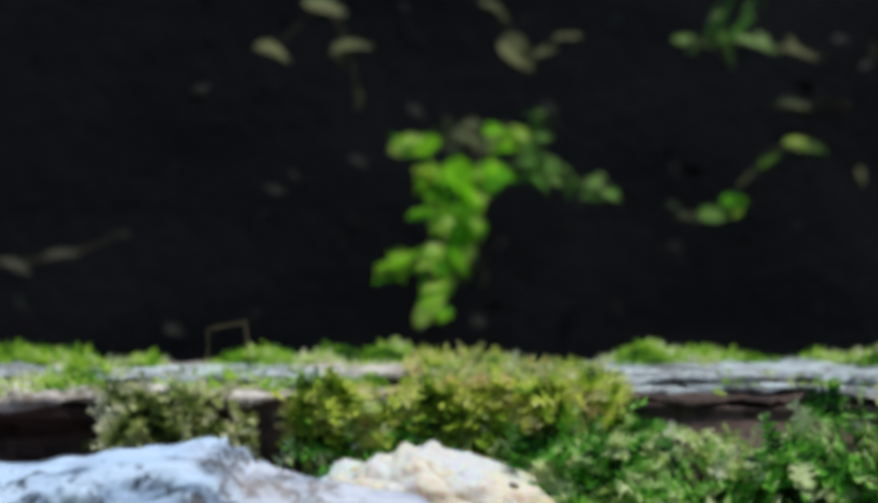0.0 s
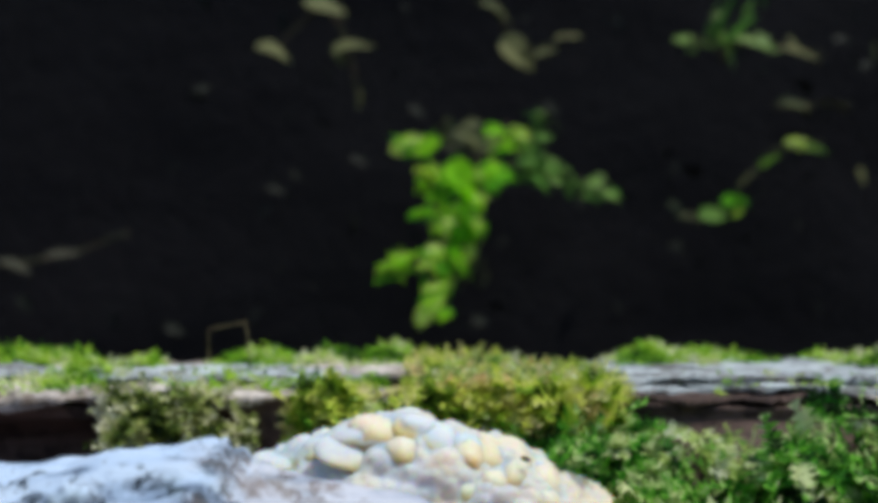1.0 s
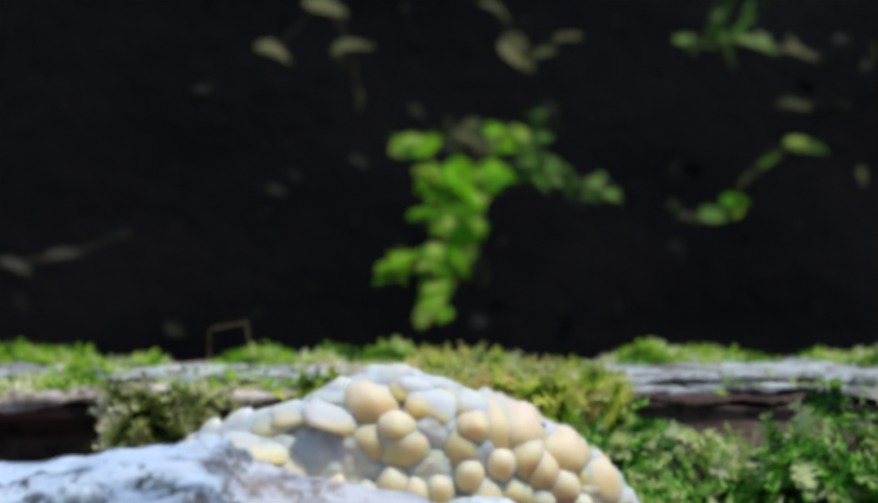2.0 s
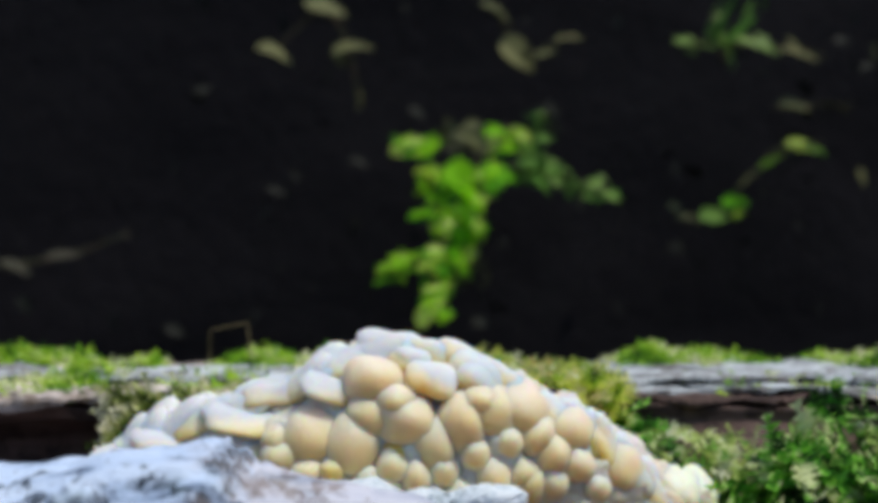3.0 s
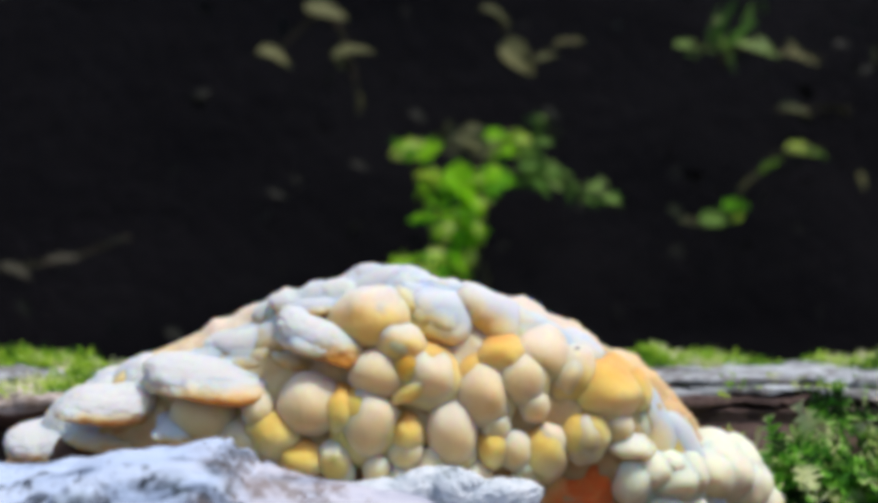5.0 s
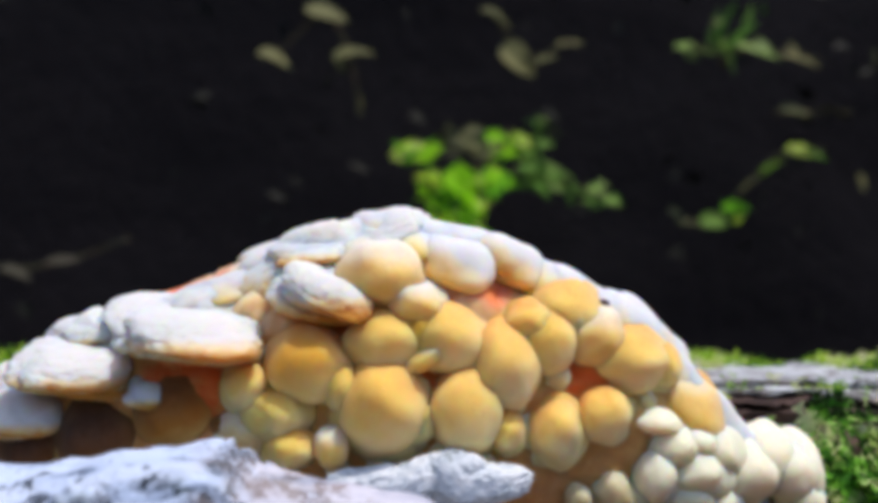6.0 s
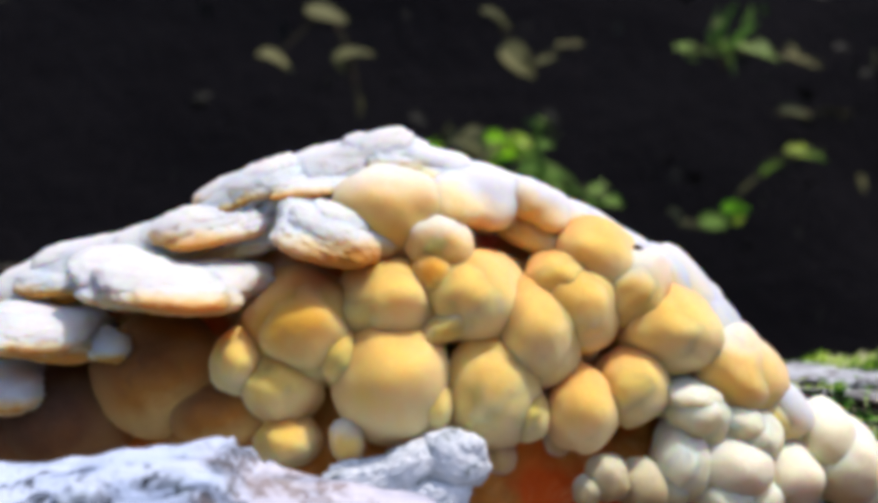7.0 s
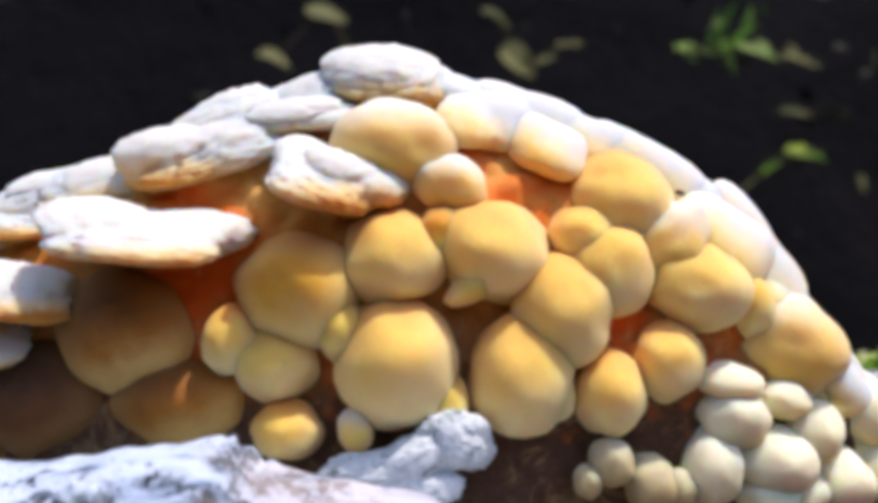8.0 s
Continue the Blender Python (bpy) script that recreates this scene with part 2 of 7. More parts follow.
M_MOSS_DRY = foliage("yellowing_moss", (0.22, (0.03, 0.06, 0.012)), (0.36, (0.28, 0.50, 0.03)), (0.52, (0.80, 0.86, 0.12)), (0.74, (0.88, 0.80, 0.40)), (0.98, (0.84, 0.42, 0.16)), scale=70.0, glow=0.5, spread=1.9)
M_MOSS_OLIVE = foliage("olive_moss", (0.28, (0.03, 0.05, 0.015)), (0.43, (0.26, 0.36, 0.06)), (0.58, (0.64, 0.66, 0.24)), (0.75, (0.92, 0.88, 0.62)), scale=90.0, spread=2.1)
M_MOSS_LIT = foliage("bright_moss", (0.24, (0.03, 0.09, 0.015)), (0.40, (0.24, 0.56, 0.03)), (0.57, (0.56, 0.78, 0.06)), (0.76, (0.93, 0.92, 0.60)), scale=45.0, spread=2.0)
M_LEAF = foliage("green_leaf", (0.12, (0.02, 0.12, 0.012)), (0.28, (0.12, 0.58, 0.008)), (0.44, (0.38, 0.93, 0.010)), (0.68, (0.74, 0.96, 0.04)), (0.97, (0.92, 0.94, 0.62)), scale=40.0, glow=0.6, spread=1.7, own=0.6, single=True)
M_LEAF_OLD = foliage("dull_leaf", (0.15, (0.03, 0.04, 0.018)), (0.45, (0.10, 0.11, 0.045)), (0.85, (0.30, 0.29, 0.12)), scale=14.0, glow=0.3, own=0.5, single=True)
# dimmer leaf copies: the shade on these sprigs is in their colour
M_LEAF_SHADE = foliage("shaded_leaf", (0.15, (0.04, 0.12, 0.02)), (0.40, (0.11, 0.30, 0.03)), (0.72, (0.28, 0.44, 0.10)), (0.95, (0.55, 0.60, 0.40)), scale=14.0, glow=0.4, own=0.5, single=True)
M_LEAF_DIM = foliage("dim_leaf", (0.15, (0.03, 0.035, 0.025)), (0.75, (0.08, 0.07, 0.05)), scale=14.0, glow=0.2, own=0.5, single=True)
# leaf colour cut to near black, carrying the same shade as the bank
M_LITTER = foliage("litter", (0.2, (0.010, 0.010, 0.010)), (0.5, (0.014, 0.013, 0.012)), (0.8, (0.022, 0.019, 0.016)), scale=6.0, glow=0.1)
M_SOIL = soil()
M_FLOOR = floor_soil()
M_TWIG = wood("dark_twig", (0.02, 0.02, 0.012), (0.06, 0.06, 0.03))
M_STEM = wood("thin_stem", (0.08, 0.06, 0.03), (0.24, 0.20, 0.10))


# ---- mesh helpers ----
def part(name, mesh, material, parent=None, label=""):
    if isinstance(mesh, bmesh.types.BMesh):
        bm, mesh = mesh, bpy.data.meshes.new(name)
        bm.to_mesh(mesh)
        bm.free()
    mesh.materials.append(material)
    for p in mesh.polygons:
        p.use_smooth = True
    ob = new(name, mesh)
    if parent:
        ob.parent = parent
    return tagged(ob, label)


def empty(name, at=(0, 0, 0)):
    ob = new(name)
    ob.empty_display_size = 0.02
    ob.location = at
    return ob


def mesh_from(name, verts, faces):
    me = bpy.data.meshes.new(name)
    me.from_pydata([tuple(v) for v in verts], [], faces)
    me.update()
    return me


def sweep(name, rings, closed=True):
    """A skin over rings of equally many points, its ends capped."""
    n, verts, faces = len(rings[0]), [p for r in rings for p in r], []
    for i in range(len(rings) - 1):
        for j in range(n if closed else n - 1):
            a, b = i * n + j, i * n + (j + 1) % n
            faces.append((a, b, b + n, a + n))
    if closed:
        faces.append(tuple(range(n))[::-1])
        faces.append(tuple(range((len(rings) - 1) * n, len(rings) * n)))
    return mesh_from(name, verts, faces)


def tube(name, pts, r0, r1, sides=7):
    rings = []
    for i, p in enumerate(pts):
        p = Vector(p)
        d = (Vector(pts[min(i + 1, len(pts) - 1)]) - Vector(pts[max(i - 1, 0)])).normalized()
        a = d.orthogonal().normalized()
        b = d.cross(a)
        r = r0 + (r1 - r0) * i / (len(pts) - 1)
        rings.append([tuple(p + r * (math.cos(t) * a + math.sin(t) * b)) for t in np.linspace(0, 2 * math.pi, sides, endpoint=False)])
    return sweep(name, rings)


def bend(pts, steps=6):
    """More points along a smooth line through a few."""
    pts = [Vector(p) for p in pts]
    pts = [2 * pts[0] - pts[1], *pts, 2 * pts[-1] - pts[-2]]
    out = []
    for a, b, c, d in zip(pts, pts[1:], pts[2:], pts[3:]):
        for i in range(steps):
            t = i / steps
            out.append(0.5 * (2 * b + (c - a) * t + (2 * a - 5 * b + 4 * c - d) * t * t + (3 * b - a - 3 * c + d) * t ** 3))
    return out + [pts[-2]]


def rough(p, size, amount, seed=0.0, octaves=4):
    return amount * noise.fractal(Vector(p) / size + Vector((seed, seed * 1.7, -seed)), 1.0, 2.0, octaves)


# ---- ground, bank and an added dark wall round about ----
def ground():
    n = 90
    axis = np.sign(np.linspace(-1, 1, n)) * np.abs(np.linspace(-1, 1, n)) ** 4 * 400
    verts, faces = [], []
    for y in axis:
        for x in axis:
            verts.append((x, y, rough((x, y, 0), 0.35, 0.03) - 0.02))
    for i in range(n - 1):
        for j in range(n - 1):
            a = i * n + j
            faces.append((a, a + 1, a + n + 1, a + n))
    ob = part("ground", mesh_from("ground", verts, faces), M_FLOOR)
    tagged(ob, "dark bare forest soil around the logs", "ground", kind="structure")


def bank():
    """A steep shaded bank of earth behind the log."""
    rings = []
    for x in np.linspace(-4.4, 4.4, 177):
        ring = []
        for s in np.linspace(0, 1, 41):
            z = 0.95 * s
            y = 1.30 + 0.10 * s
            p = Vector((x, y, z))
            ring.append((x, y + rough(p, 0.22, 0.014), z + rough(p, 0.3, 0.03, 5.0)))
        for s in np.linspace(0, 1, 8)[1:]:
            ring.append((x, 1.34 + 2.6 * s, 0.95 + 0.9 * s))
        rings.append(ring)
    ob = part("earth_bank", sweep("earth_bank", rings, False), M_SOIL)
    tagged(ob, "steep shaded bank of dark earth behind the log", "bank", kind="structure")


def skylight_wall():
    """An unseen dark wall all round, added to hold off low sky light."""
    rings = []
    for a in np.linspace(0, 2 * math.pi, 73):
        ring = []
        for z in np.linspace(-0.2, 1.5, 12):
            r = 4.2 + rough((math.cos(a) * 4, math.sin(a) * 4, z), 0.9, 0.5)
            ring.append((r * math.cos(a), r * math.sin(a), z))
        rings.append(ring)
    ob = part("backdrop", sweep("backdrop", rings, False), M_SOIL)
    tagged(ob, "unseen dark wall added round the place to block low sky light", "backdrop", kind="structure")


ground()
bank()
skylight_wall()


# ---- the mossy log ----
def log_section(x):
    """Outline of the log at x: front foot, front face, top, back. It is undercut where the wood has split away."""
    cut = 0.028 / (1 + math.exp((x + 0.075) / 0.006)) if x < 0.1 else 0.0
    lip = 0.009
    out = 1 / (1 + math.exp(-(x + 0.01) / 0.012))
    pts = [(0.50, 0.03), (0.43 - 0.04 * out, 0.05), (0.425 - 0.06 * out, 0.12), (0.42 + 0.3 * cut - 0.058 * out, 0.20)]
    pts += [(0.428 + cut * k - max(0, 0.29 - z) * 0.85 * out, z) for z, k in ((0.235, 0.8), (0.255, 1), (0.272, 1), (0.287 - lip * 0.3, 1))]
    pts += [(0.430, 0.291), (0.428, 0.296), (0.433, 0.2965), (0.45, 0.2970), (0.48, 0.2968), (0.52, 0.2965), (0.555, 0.2965), (0.58, 0.285), (0.61, 0.24), (0.62, 0.15), (0.59, 0.05)]
    return pts


def log_body():
    rings = []
    for x in np.linspace(-0.75, 0.80, 420):
        sec = [Vector((x, *p)) for p in log_section(x)]
        dense = []
        for a, b in zip(sec, sec[1:] + sec[:1]):
            dense += [a.lerp(b, i / 4) for i in range(4)]
        ring = []
        for p in dense:
            d = rough((p.x * 0.5, p.y, p.z), 0.03, 0.0035) + rough(p, 0.10, 0.004, 3.0)
            out = (p - Vector((x, 0.52, 0.17))).normalized()
            q = p + out * d
            ring.append(tuple(q))
        rings.append(ring)
    return sweep("log_body", rings)


def slab(name, x0, x1, y0, y1, z, thick, seed, tilt=0.0):
    """A split, frayed plate of wood lying along the log."""
    xs, cols = np.linspace(x0, x1, 110), 12
    rings = []
    for i, x in enumerate(xs):
        e = min(1.0, 6 * min(i, len(xs) - 1 - i) / len(xs) + 0.12)
        f = y0 + rough((x, seed, 0), 0.02, 0.006) + rough((x, seed, 5), 0.005, 0.002)
        b = y1 + rough((x, seed + 9, 0), 0.02, 0.006) + rough((x, seed, 8), 0.005, 0.002)
        m = (f + b) / 2
        f, b = m + (f - m) * e, m + (b - m) * e
        top = [(x, f + (b - f) * k / cols, z + tilt * (x - x0) + rough((x * 0.4, f + (b - f) * k / cols, seed), 0.012, 0.0018) + rough((x * 0.25, f + (b - f) * k / cols, seed), 0.004, 0.0009)) for k in range(cols + 1)]
        low = [(px, py, pz - thick * e * (0.6 + 0.4 * math.sin(x * 140 + seed))) for px, py, pz in reversed(top)]
        rings.append(top + low)
    return sweep(name, rings)


mossy_log = empty("mossy_log", (0, 0, 0))
tagged(mossy_log, "rotting fallen log with split grey top, overgrown with moss", "log")
part("log_body", log_body(), M_ROT, mossy_log, "dark brown rotten wood")
for k, (x0, x1, y0, y1, z, th, m, tilt) in enumerate((
        (-0.40, -0.020, 0.430, 0.535, 0.3005, 0.004, M_TAN, 0.0),
        (-0.34, -0.100, 0.424, 0.470, 0.2990, 0.006, M_TAN, 0.0),
        (-0.33, -0.150, 0.450, 0.505, 0.3030, 0.005, M_GREY, 0.0),
        (-0.30, -0.170, 0.426, 0.446, 0.3015, 0.004, M_TAN, 0.0),
        (-0.138, -0.025, 0.446, 0.500, 0.3030, 0.005, M_GREY, -0.01),
        (-0.100, -0.020, 0.424, 0.456, 0.3000, 0.005, M_TAN, -0.01),
        (-0.060, 0.030, 0.470, 0.520, 0.3020, 0.004, M_TAN, 0.0),
        (0.000, 0.330, 0.445, 0.550, 0.2992, 0.004, M_GREY, 0.0),
        (0.050, 0.190, 0.455, 0.530, 0.3020, 0.004, M_GREY, 0.0),
        (0.058, 0.135, 0.430, 0.456, 0.2970, 0.003, M_ROT, 0.01),
        (0.090, 0.260, 0.438, 0.470, 0.3005, 0.003, M_GREY, -0.015),
        (0.150, 0.28, 0.420, 0.445, 0.2970, 0.004, M_TAN, 0.01))):
    part("wood_plate", slab("wood_plate", x0, x1, y0, y1, z, th, k * 3.7, tilt), m, mossy_log, "split weathered plate of wood")


# ---- moss: fronds by the thousand ----
RNG = np.random.default_rng(7)


def fronds(name, roots, ways, lengths, width=0.34, nodes=6):
    """One mesh of leafy moss shoots: roots (n,3), growing along ways (n,3)."""
    n = len(roots)
    ways = ways / np.linalg.norm(ways, axis=1, keepdims=True)
    side = np.cross(ways, np.array((0.0, -0.55, 1.0)) + RNG.normal(0, 0.55, (n, 3)))
    side /= np.linalg.norm(side, axis=1, keepdims=True)
    up = np.cross(side, ways)
    s = np.linspace(0, 1, nodes)
    curl = RNG.uniform(-0.1, 0.5, n)
    stem = (roots[:, None] + ways[:, None] * (lengths[:, None] * s)[..., None]
            - up[:, None] * (lengths[:, None] * curl[:, None] * s ** 2)[..., None])
    w = width * np.sin(np.pi * (0.12 + 0.80 * (s[:-1] + s[1:]) / 2)) * 0.9
    verts = [stem.reshape(-1, 3)]
    for sign in (1, -1):
        mid = (stem[:, :-1] + stem[:, 1:]) / 2
        tip = (mid + sign * side[:, None] * (lengths[:, None] * w)[..., None]
               + ways[:, None] * (lengths[:, None] * 0.16)[..., None]
               + up[:, None] * (lengths[:, None] * RNG.uniform(-0.05, 0.16, (n, nodes - 1)))[..., None])
        verts.append(tip.reshape(-1, 3))
    verts = np.concatenate(verts)
    i, j = np.meshgrid(np.arange(n), np.arange(nodes - 1), indexing="ij")
    a = (i * nodes + j).ravel()
    t1 = (n * nodes + i * (nodes - 1) + j).ravel()
    t2 = t1 + n * (nodes - 1)
    faces = np.concatenate([np.stack([a, t1, a + 1], 1), np.stack([a, a + 1, t2], 1)])
    me = bpy.data.meshes.new(name)
    me.vertices.add(len(verts))
    me.vertices.foreach_set("co", verts.astype(np.float32).ravel())
    me.loops.add(len(faces) * 3)
    me.loops.foreach_set("vertex_index", faces.astype(np.int32).ravel())
    me.polygons.add(len(faces))
    me.polygons.foreach_set("loop_start", np.arange(0, len(faces) * 3, 3, dtype=np.int32))
    me.update(calc_edges=True)
    return me


def on_top(x0, x1, y0, y1, count, height, size, seed):
    """Roots on the log's top, heaped into low cushions."""
    out, ways = [], []
    while len(out) < count:
        x, y = RNG.uniform(x0, x1), RNG.uniform(y0, y1)
        ex = min(1, 9 * min(x - x0, x1 - x) / (x1 - x0) + 0.1)
        ey = min(1, 6 * min(y - y0, y1 - y) / (y1 - y0) + 0.2)
        h = height * ex * ey * (0.60 + 1.3 * noise.noise(Vector((x / 0.017, y / 0.025, seed))))
        if h < 0.0004:
            continue
        out.append((x, y, 0.2985 + h * RNG.uniform(0.2, 1.0) ** 0.6))
        ways.append((RNG.normal(0, 0.8), RNG.normal(-0.45, 0.6), RNG.normal(0.25, 0.40)))
    return np.array(out), np.array(ways), np.abs(RNG.normal(size, size * 0.3, count)) + 0.001


def on_face(x0, x1, z0, z1, count, depth, size, seed, y=0.424, gap=0.0, slope=0.0):
    """Roots on the log's front, in clumps with dark gaps between them."""
    out, ways = [], []
    while len(out) < count:
        x, z = RNG.uniform(x0, x1), RNG.uniform(z0, z1)
        ex = min(1, 7 * min(x - x0, x1 - x) / (x1 - x0) + 0.05)
        c = 0.5 + noise.noise(Vector((x / 0.017, seed, z / 0.017))) + 0.5 * noise.noise(Vector((x / 0.009, seed, z / 0.009)))
        h = depth * ex * (c - gap)
        if h < 0.0005:
            continue
        out.append((x, y - slope * max(0, 0.29 - z) - h * RNG.uniform(0.1, 1.0) ** 0.6, z + 0.15 * h))
        ways.append((RNG.normal(0, 0.7), RNG.normal(-0.8, 0.4), RNG.normal(0.1, 0.5)))
    return np.array(out), np.array(ways), np.abs(RNG.normal(size, size * 0.3, count)) + 0.001


def moss(name, label, material, spot):
    ob = part(name, fronds(name, *spot), material)
    tagged(ob, label, "moss", "moss on the log", "stuff")


LIT = "bright green moss cushions along the log's top"
for x0, x1, y0, y1, count, high, seed in ((-0.222, -0.158, 0.515, 0.560, 1800, 0.0068, 1.0), (-0.156, -0.118, 0.490, 0.535, 900, 0.0060, 2.0), (-0.160, -0.112, 0.445, 0.475, 700, 0.0030, 2.5),
                                          (-0.100, -0.066, 0.510, 0.555, 1000, 0.0058, 3.0), (-0.072, -0.012, 0.500, 0.560, 2200, 0.0075, 3.4), (0.076, 0.112, 0.510, 0.560, 1200, 0.0065, 5.0),
                                          (0.106, 0.146, 0.510, 0.560, 1000, 0.0060, 5.5), (0.162, 0.25, 0.490, 0.56, 2200, 0.0068, 6.0),
                                          (-0.200, -0.120, 0.428, 0.452, 220, 0.0046, 15.0), (-0.106, -0.020, 0.436, 0.470, 450, 0.0048, 16.0), (-0.150, -0.030, 0.452, 0.500, 420, 0.0044, 19.0), (0.090, 0.200, 0.440, 0.480, 160, 0.0030, 17.0)):
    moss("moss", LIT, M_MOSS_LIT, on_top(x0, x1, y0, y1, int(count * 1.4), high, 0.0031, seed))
moss("moss", "yellow and rusty moss spreading over the log's top", M_MOSS_DRY, on_top(-0.010, 0.030, 0.435, 0.545, 2000, 0.0048, 0.0055, 4.0))
moss("moss", "yellow and rusty moss spreading over the log's top", M_MOSS_DRY, on_top(0.024, 0.066, 0.430, 0.52, 1700, 0.0026, 0.0052, 4.5))
DROOP = "leafy green moss hanging over the log's front"
moss("moss", DROOP, M_MOSS_OLIVE, on_face(-0.116, -0.066, 0.283, 0.300, 420, 0.012, 0.0065, 7.0))
moss("moss", DROOP, M_MOSS_OLIVE, on_face(-0.112, -0.070, 0.276, 0.295, 240, 0.012, 0.0065, 7.5))
moss("moss", DROOP, M_MOSS_DRY, on_face(-0.052, 0.062, 0.284, 0.302, 1500, 0.015, 0.0080, 8.0, gap=0.15))
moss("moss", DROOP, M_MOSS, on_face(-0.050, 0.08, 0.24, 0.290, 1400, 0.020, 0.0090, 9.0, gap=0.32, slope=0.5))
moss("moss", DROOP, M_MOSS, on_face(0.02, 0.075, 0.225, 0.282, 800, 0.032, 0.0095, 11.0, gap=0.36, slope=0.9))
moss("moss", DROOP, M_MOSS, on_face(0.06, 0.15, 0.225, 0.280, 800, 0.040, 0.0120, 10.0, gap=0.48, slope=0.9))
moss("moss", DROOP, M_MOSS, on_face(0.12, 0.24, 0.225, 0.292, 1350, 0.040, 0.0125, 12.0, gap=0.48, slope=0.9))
moss("moss", "pale tips of moss among the green", M_MOSS_PALE, on_face(0.03, 0.24, 0.225, 0.288, 850, 0.042, 0.0095, 13.0, gap=0.52, slope=0.9))
moss("moss", "pale tips of moss among the green", M_MOSS_PALE, on_top(-0.010, 0.060, 0.428, 0.50, 500, 0.0058, 0.0060, 18.0))
moss("moss", "pale tips of moss among the green", M_MOSS_PALE, on_face(-0.05, 0.06, 0.270, 0.300, 350, 0.016, 0.0070, 14.0, gap=0.25))


# ---- the pale bark log in front ----
def bark_log():
    """Low weathered log, its top rising to a knot and falling away beyond it."""
    prof = [(-0.4, 0.2842), (-0.16, 0.2942), (-0.104, 0.2990), (-0.090, 0.3008), (-0.078, 0.3030), (-0.064, 0.3040), (-0.0545, 0.3052), (-0.051, 0.3040), (-0.0468, 0.3010), (-0.038, 0.2978), (-0.030, 0.2960), (-0.012, 0.2930), (0.004, 0.2890), (0.03, 0.2830), (0.06, 0.2762), (0.09, 0.2682)]
    px, pz = [p[0] for p in prof], [p[1] for p in prof]
    rings = []
    for x in np.linspace(-0.40, 0.09, 330):
        z = float(np.interp(x, px, pz))
        r = 0.042 if x < 0.05 else 0.042 * math.sqrt(max(0.02, 1 - ((x - 0.05) / 0.042) ** 2))
        ring = []
        for a in np.linspace(0, 2 * math.pi, 72, endpoint=False):
            p = Vector((x, 0.285 + r * 0.85 * math.sin(a), z - 0.042 + r * math.cos(a)))
            d = rough((x * 0.35, p.y, p.z), 0.010, 0.0016) + rough(p, 0.03, 0.0016, 4.0)
            crack = noise.noise(Vector((x * 22, a * 5.0, 1.0)))
            d -= 0.0022 * max(0, 1 - abs(crack) * 7)
            front = a - 2 * math.pi if a > math.pi else a
            seam = front + 0.62 + 0.10 * noise.noise(Vector((x * 45, 2.0, 0)))
            if x < -0.055:
                d -= 0.005 * math.exp(-(seam / 0.045) ** 2) * min(1, (-0.055 - x) * 60) * (0.6 + 0.6 * noise.noise(Vector((x * 60, 7.0, 0))))
            knot = (Vector((x, p.z)) - Vector((-0.0475, 0.2995))).length
            d += 0.0018 * math.exp(-(knot / 0.006) ** 2) * math.sin(knot * 1400)
            ring.append(tuple(p + Vector((0, math.sin(a), math.cos(a))) * d))
        rings.append(ring)
    return sweep("bark_log", rings)


bark = part("bark_log", bark_log(), M_BARK)
burl = bmesh.new()
bmesh.ops.create_icosphere(burl, subdivisions=4, radius=1.0)
for v in burl.verts:
    v.co *= 1 + 0.25 * noise.noise(v.co * 2.2) + 0.08 * noise.noise(v.co * 7)
    v.co = Vector((v.co.x * 0.0062, v.co.y * 0.0050, v.co.z * 0.0042)) + Vector((-0.0785, 0.257, 0.2960))
part("burl", burl, M_BARK, bark, "rounded burl")
tagged(bark, "weathered silvery-white log with cracked bark and a dark knot", "log")


def rotten_heap():
    """Crumbling brown wood between the two logs, on which the fungus stands."""
    verts, faces, nx, ny = [], [], 150, 60
    for j in range(ny):
        for i in range(nx):
            x, y = -0.5 + 1.0 * i / (nx - 1), 0.24 + 0.30 * j / (ny - 1)
            f = min(1, j / 8)
            z = 0.262 * f - 0.03 * (1 - f) + rough((x, y, 0), 0.03, 0.006) + rough((x, y, 0), 0.008, 0.002, 6.0)
            verts.append((x, y, z - 0.012 * max(0, (x - 0.05) / 0.2)))
    for j in range(ny - 1):
        for i in range(nx - 1):
            a = j * nx + i
            faces.append((a, a + 1, a + nx + 1, a + nx))
    return mesh_from("rotten_wood", verts, faces)


heap = part("rotten_wood", rotten_heap(), M_ROT)
tagged(heap, "crumbling dark brown rotten wood beneath the fungus", "rotten wood")

# ---- the growing fungus ----
fungus = empty("fungus", (-0.01, 0.40, 0.25))
tagged(fungus, "knobbly cream and amber fungus swelling up between the logs", "fungus")
LOBES = []
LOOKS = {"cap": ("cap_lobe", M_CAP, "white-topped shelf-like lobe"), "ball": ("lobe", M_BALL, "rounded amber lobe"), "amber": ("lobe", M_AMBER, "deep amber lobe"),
         "pale": ("pale_lobe", M_PALE, "rounded cream lobe"), "rim": ("rim_lobe", M_RIM, "white lobe along the rim"), "undershade": ("worn_lobe", M_UNDERSHADE, "browned amber lobe"), "dusk": ("worn_lobe", M_DUSK, "dark browned lobe"), "fleck": ("fleck", M_ROT, "small dark fleck"), "knob": ("knob", M_KNOB, "small pale knob"), "pip": ("knob", M_PIP, "small cream knob"),
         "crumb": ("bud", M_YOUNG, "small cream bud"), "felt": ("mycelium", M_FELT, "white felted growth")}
LUMP = {"cap": 0.26, "pale": 0.16, "rim": 0.16, "ball": 0.13, "amber": 0.13, "knob": 0.14, "pip": 0.14, "undershade": 0.12, "dusk": 0.12, "fleck": 0.1, "felt": 0.20, "crumb": 0.14}
FLARED = ("ball", "amber", "undershade", "dusk", "pip", "knob")
HANGING = ("ball", "amber", "pale", "undershade", "dusk", "pip")


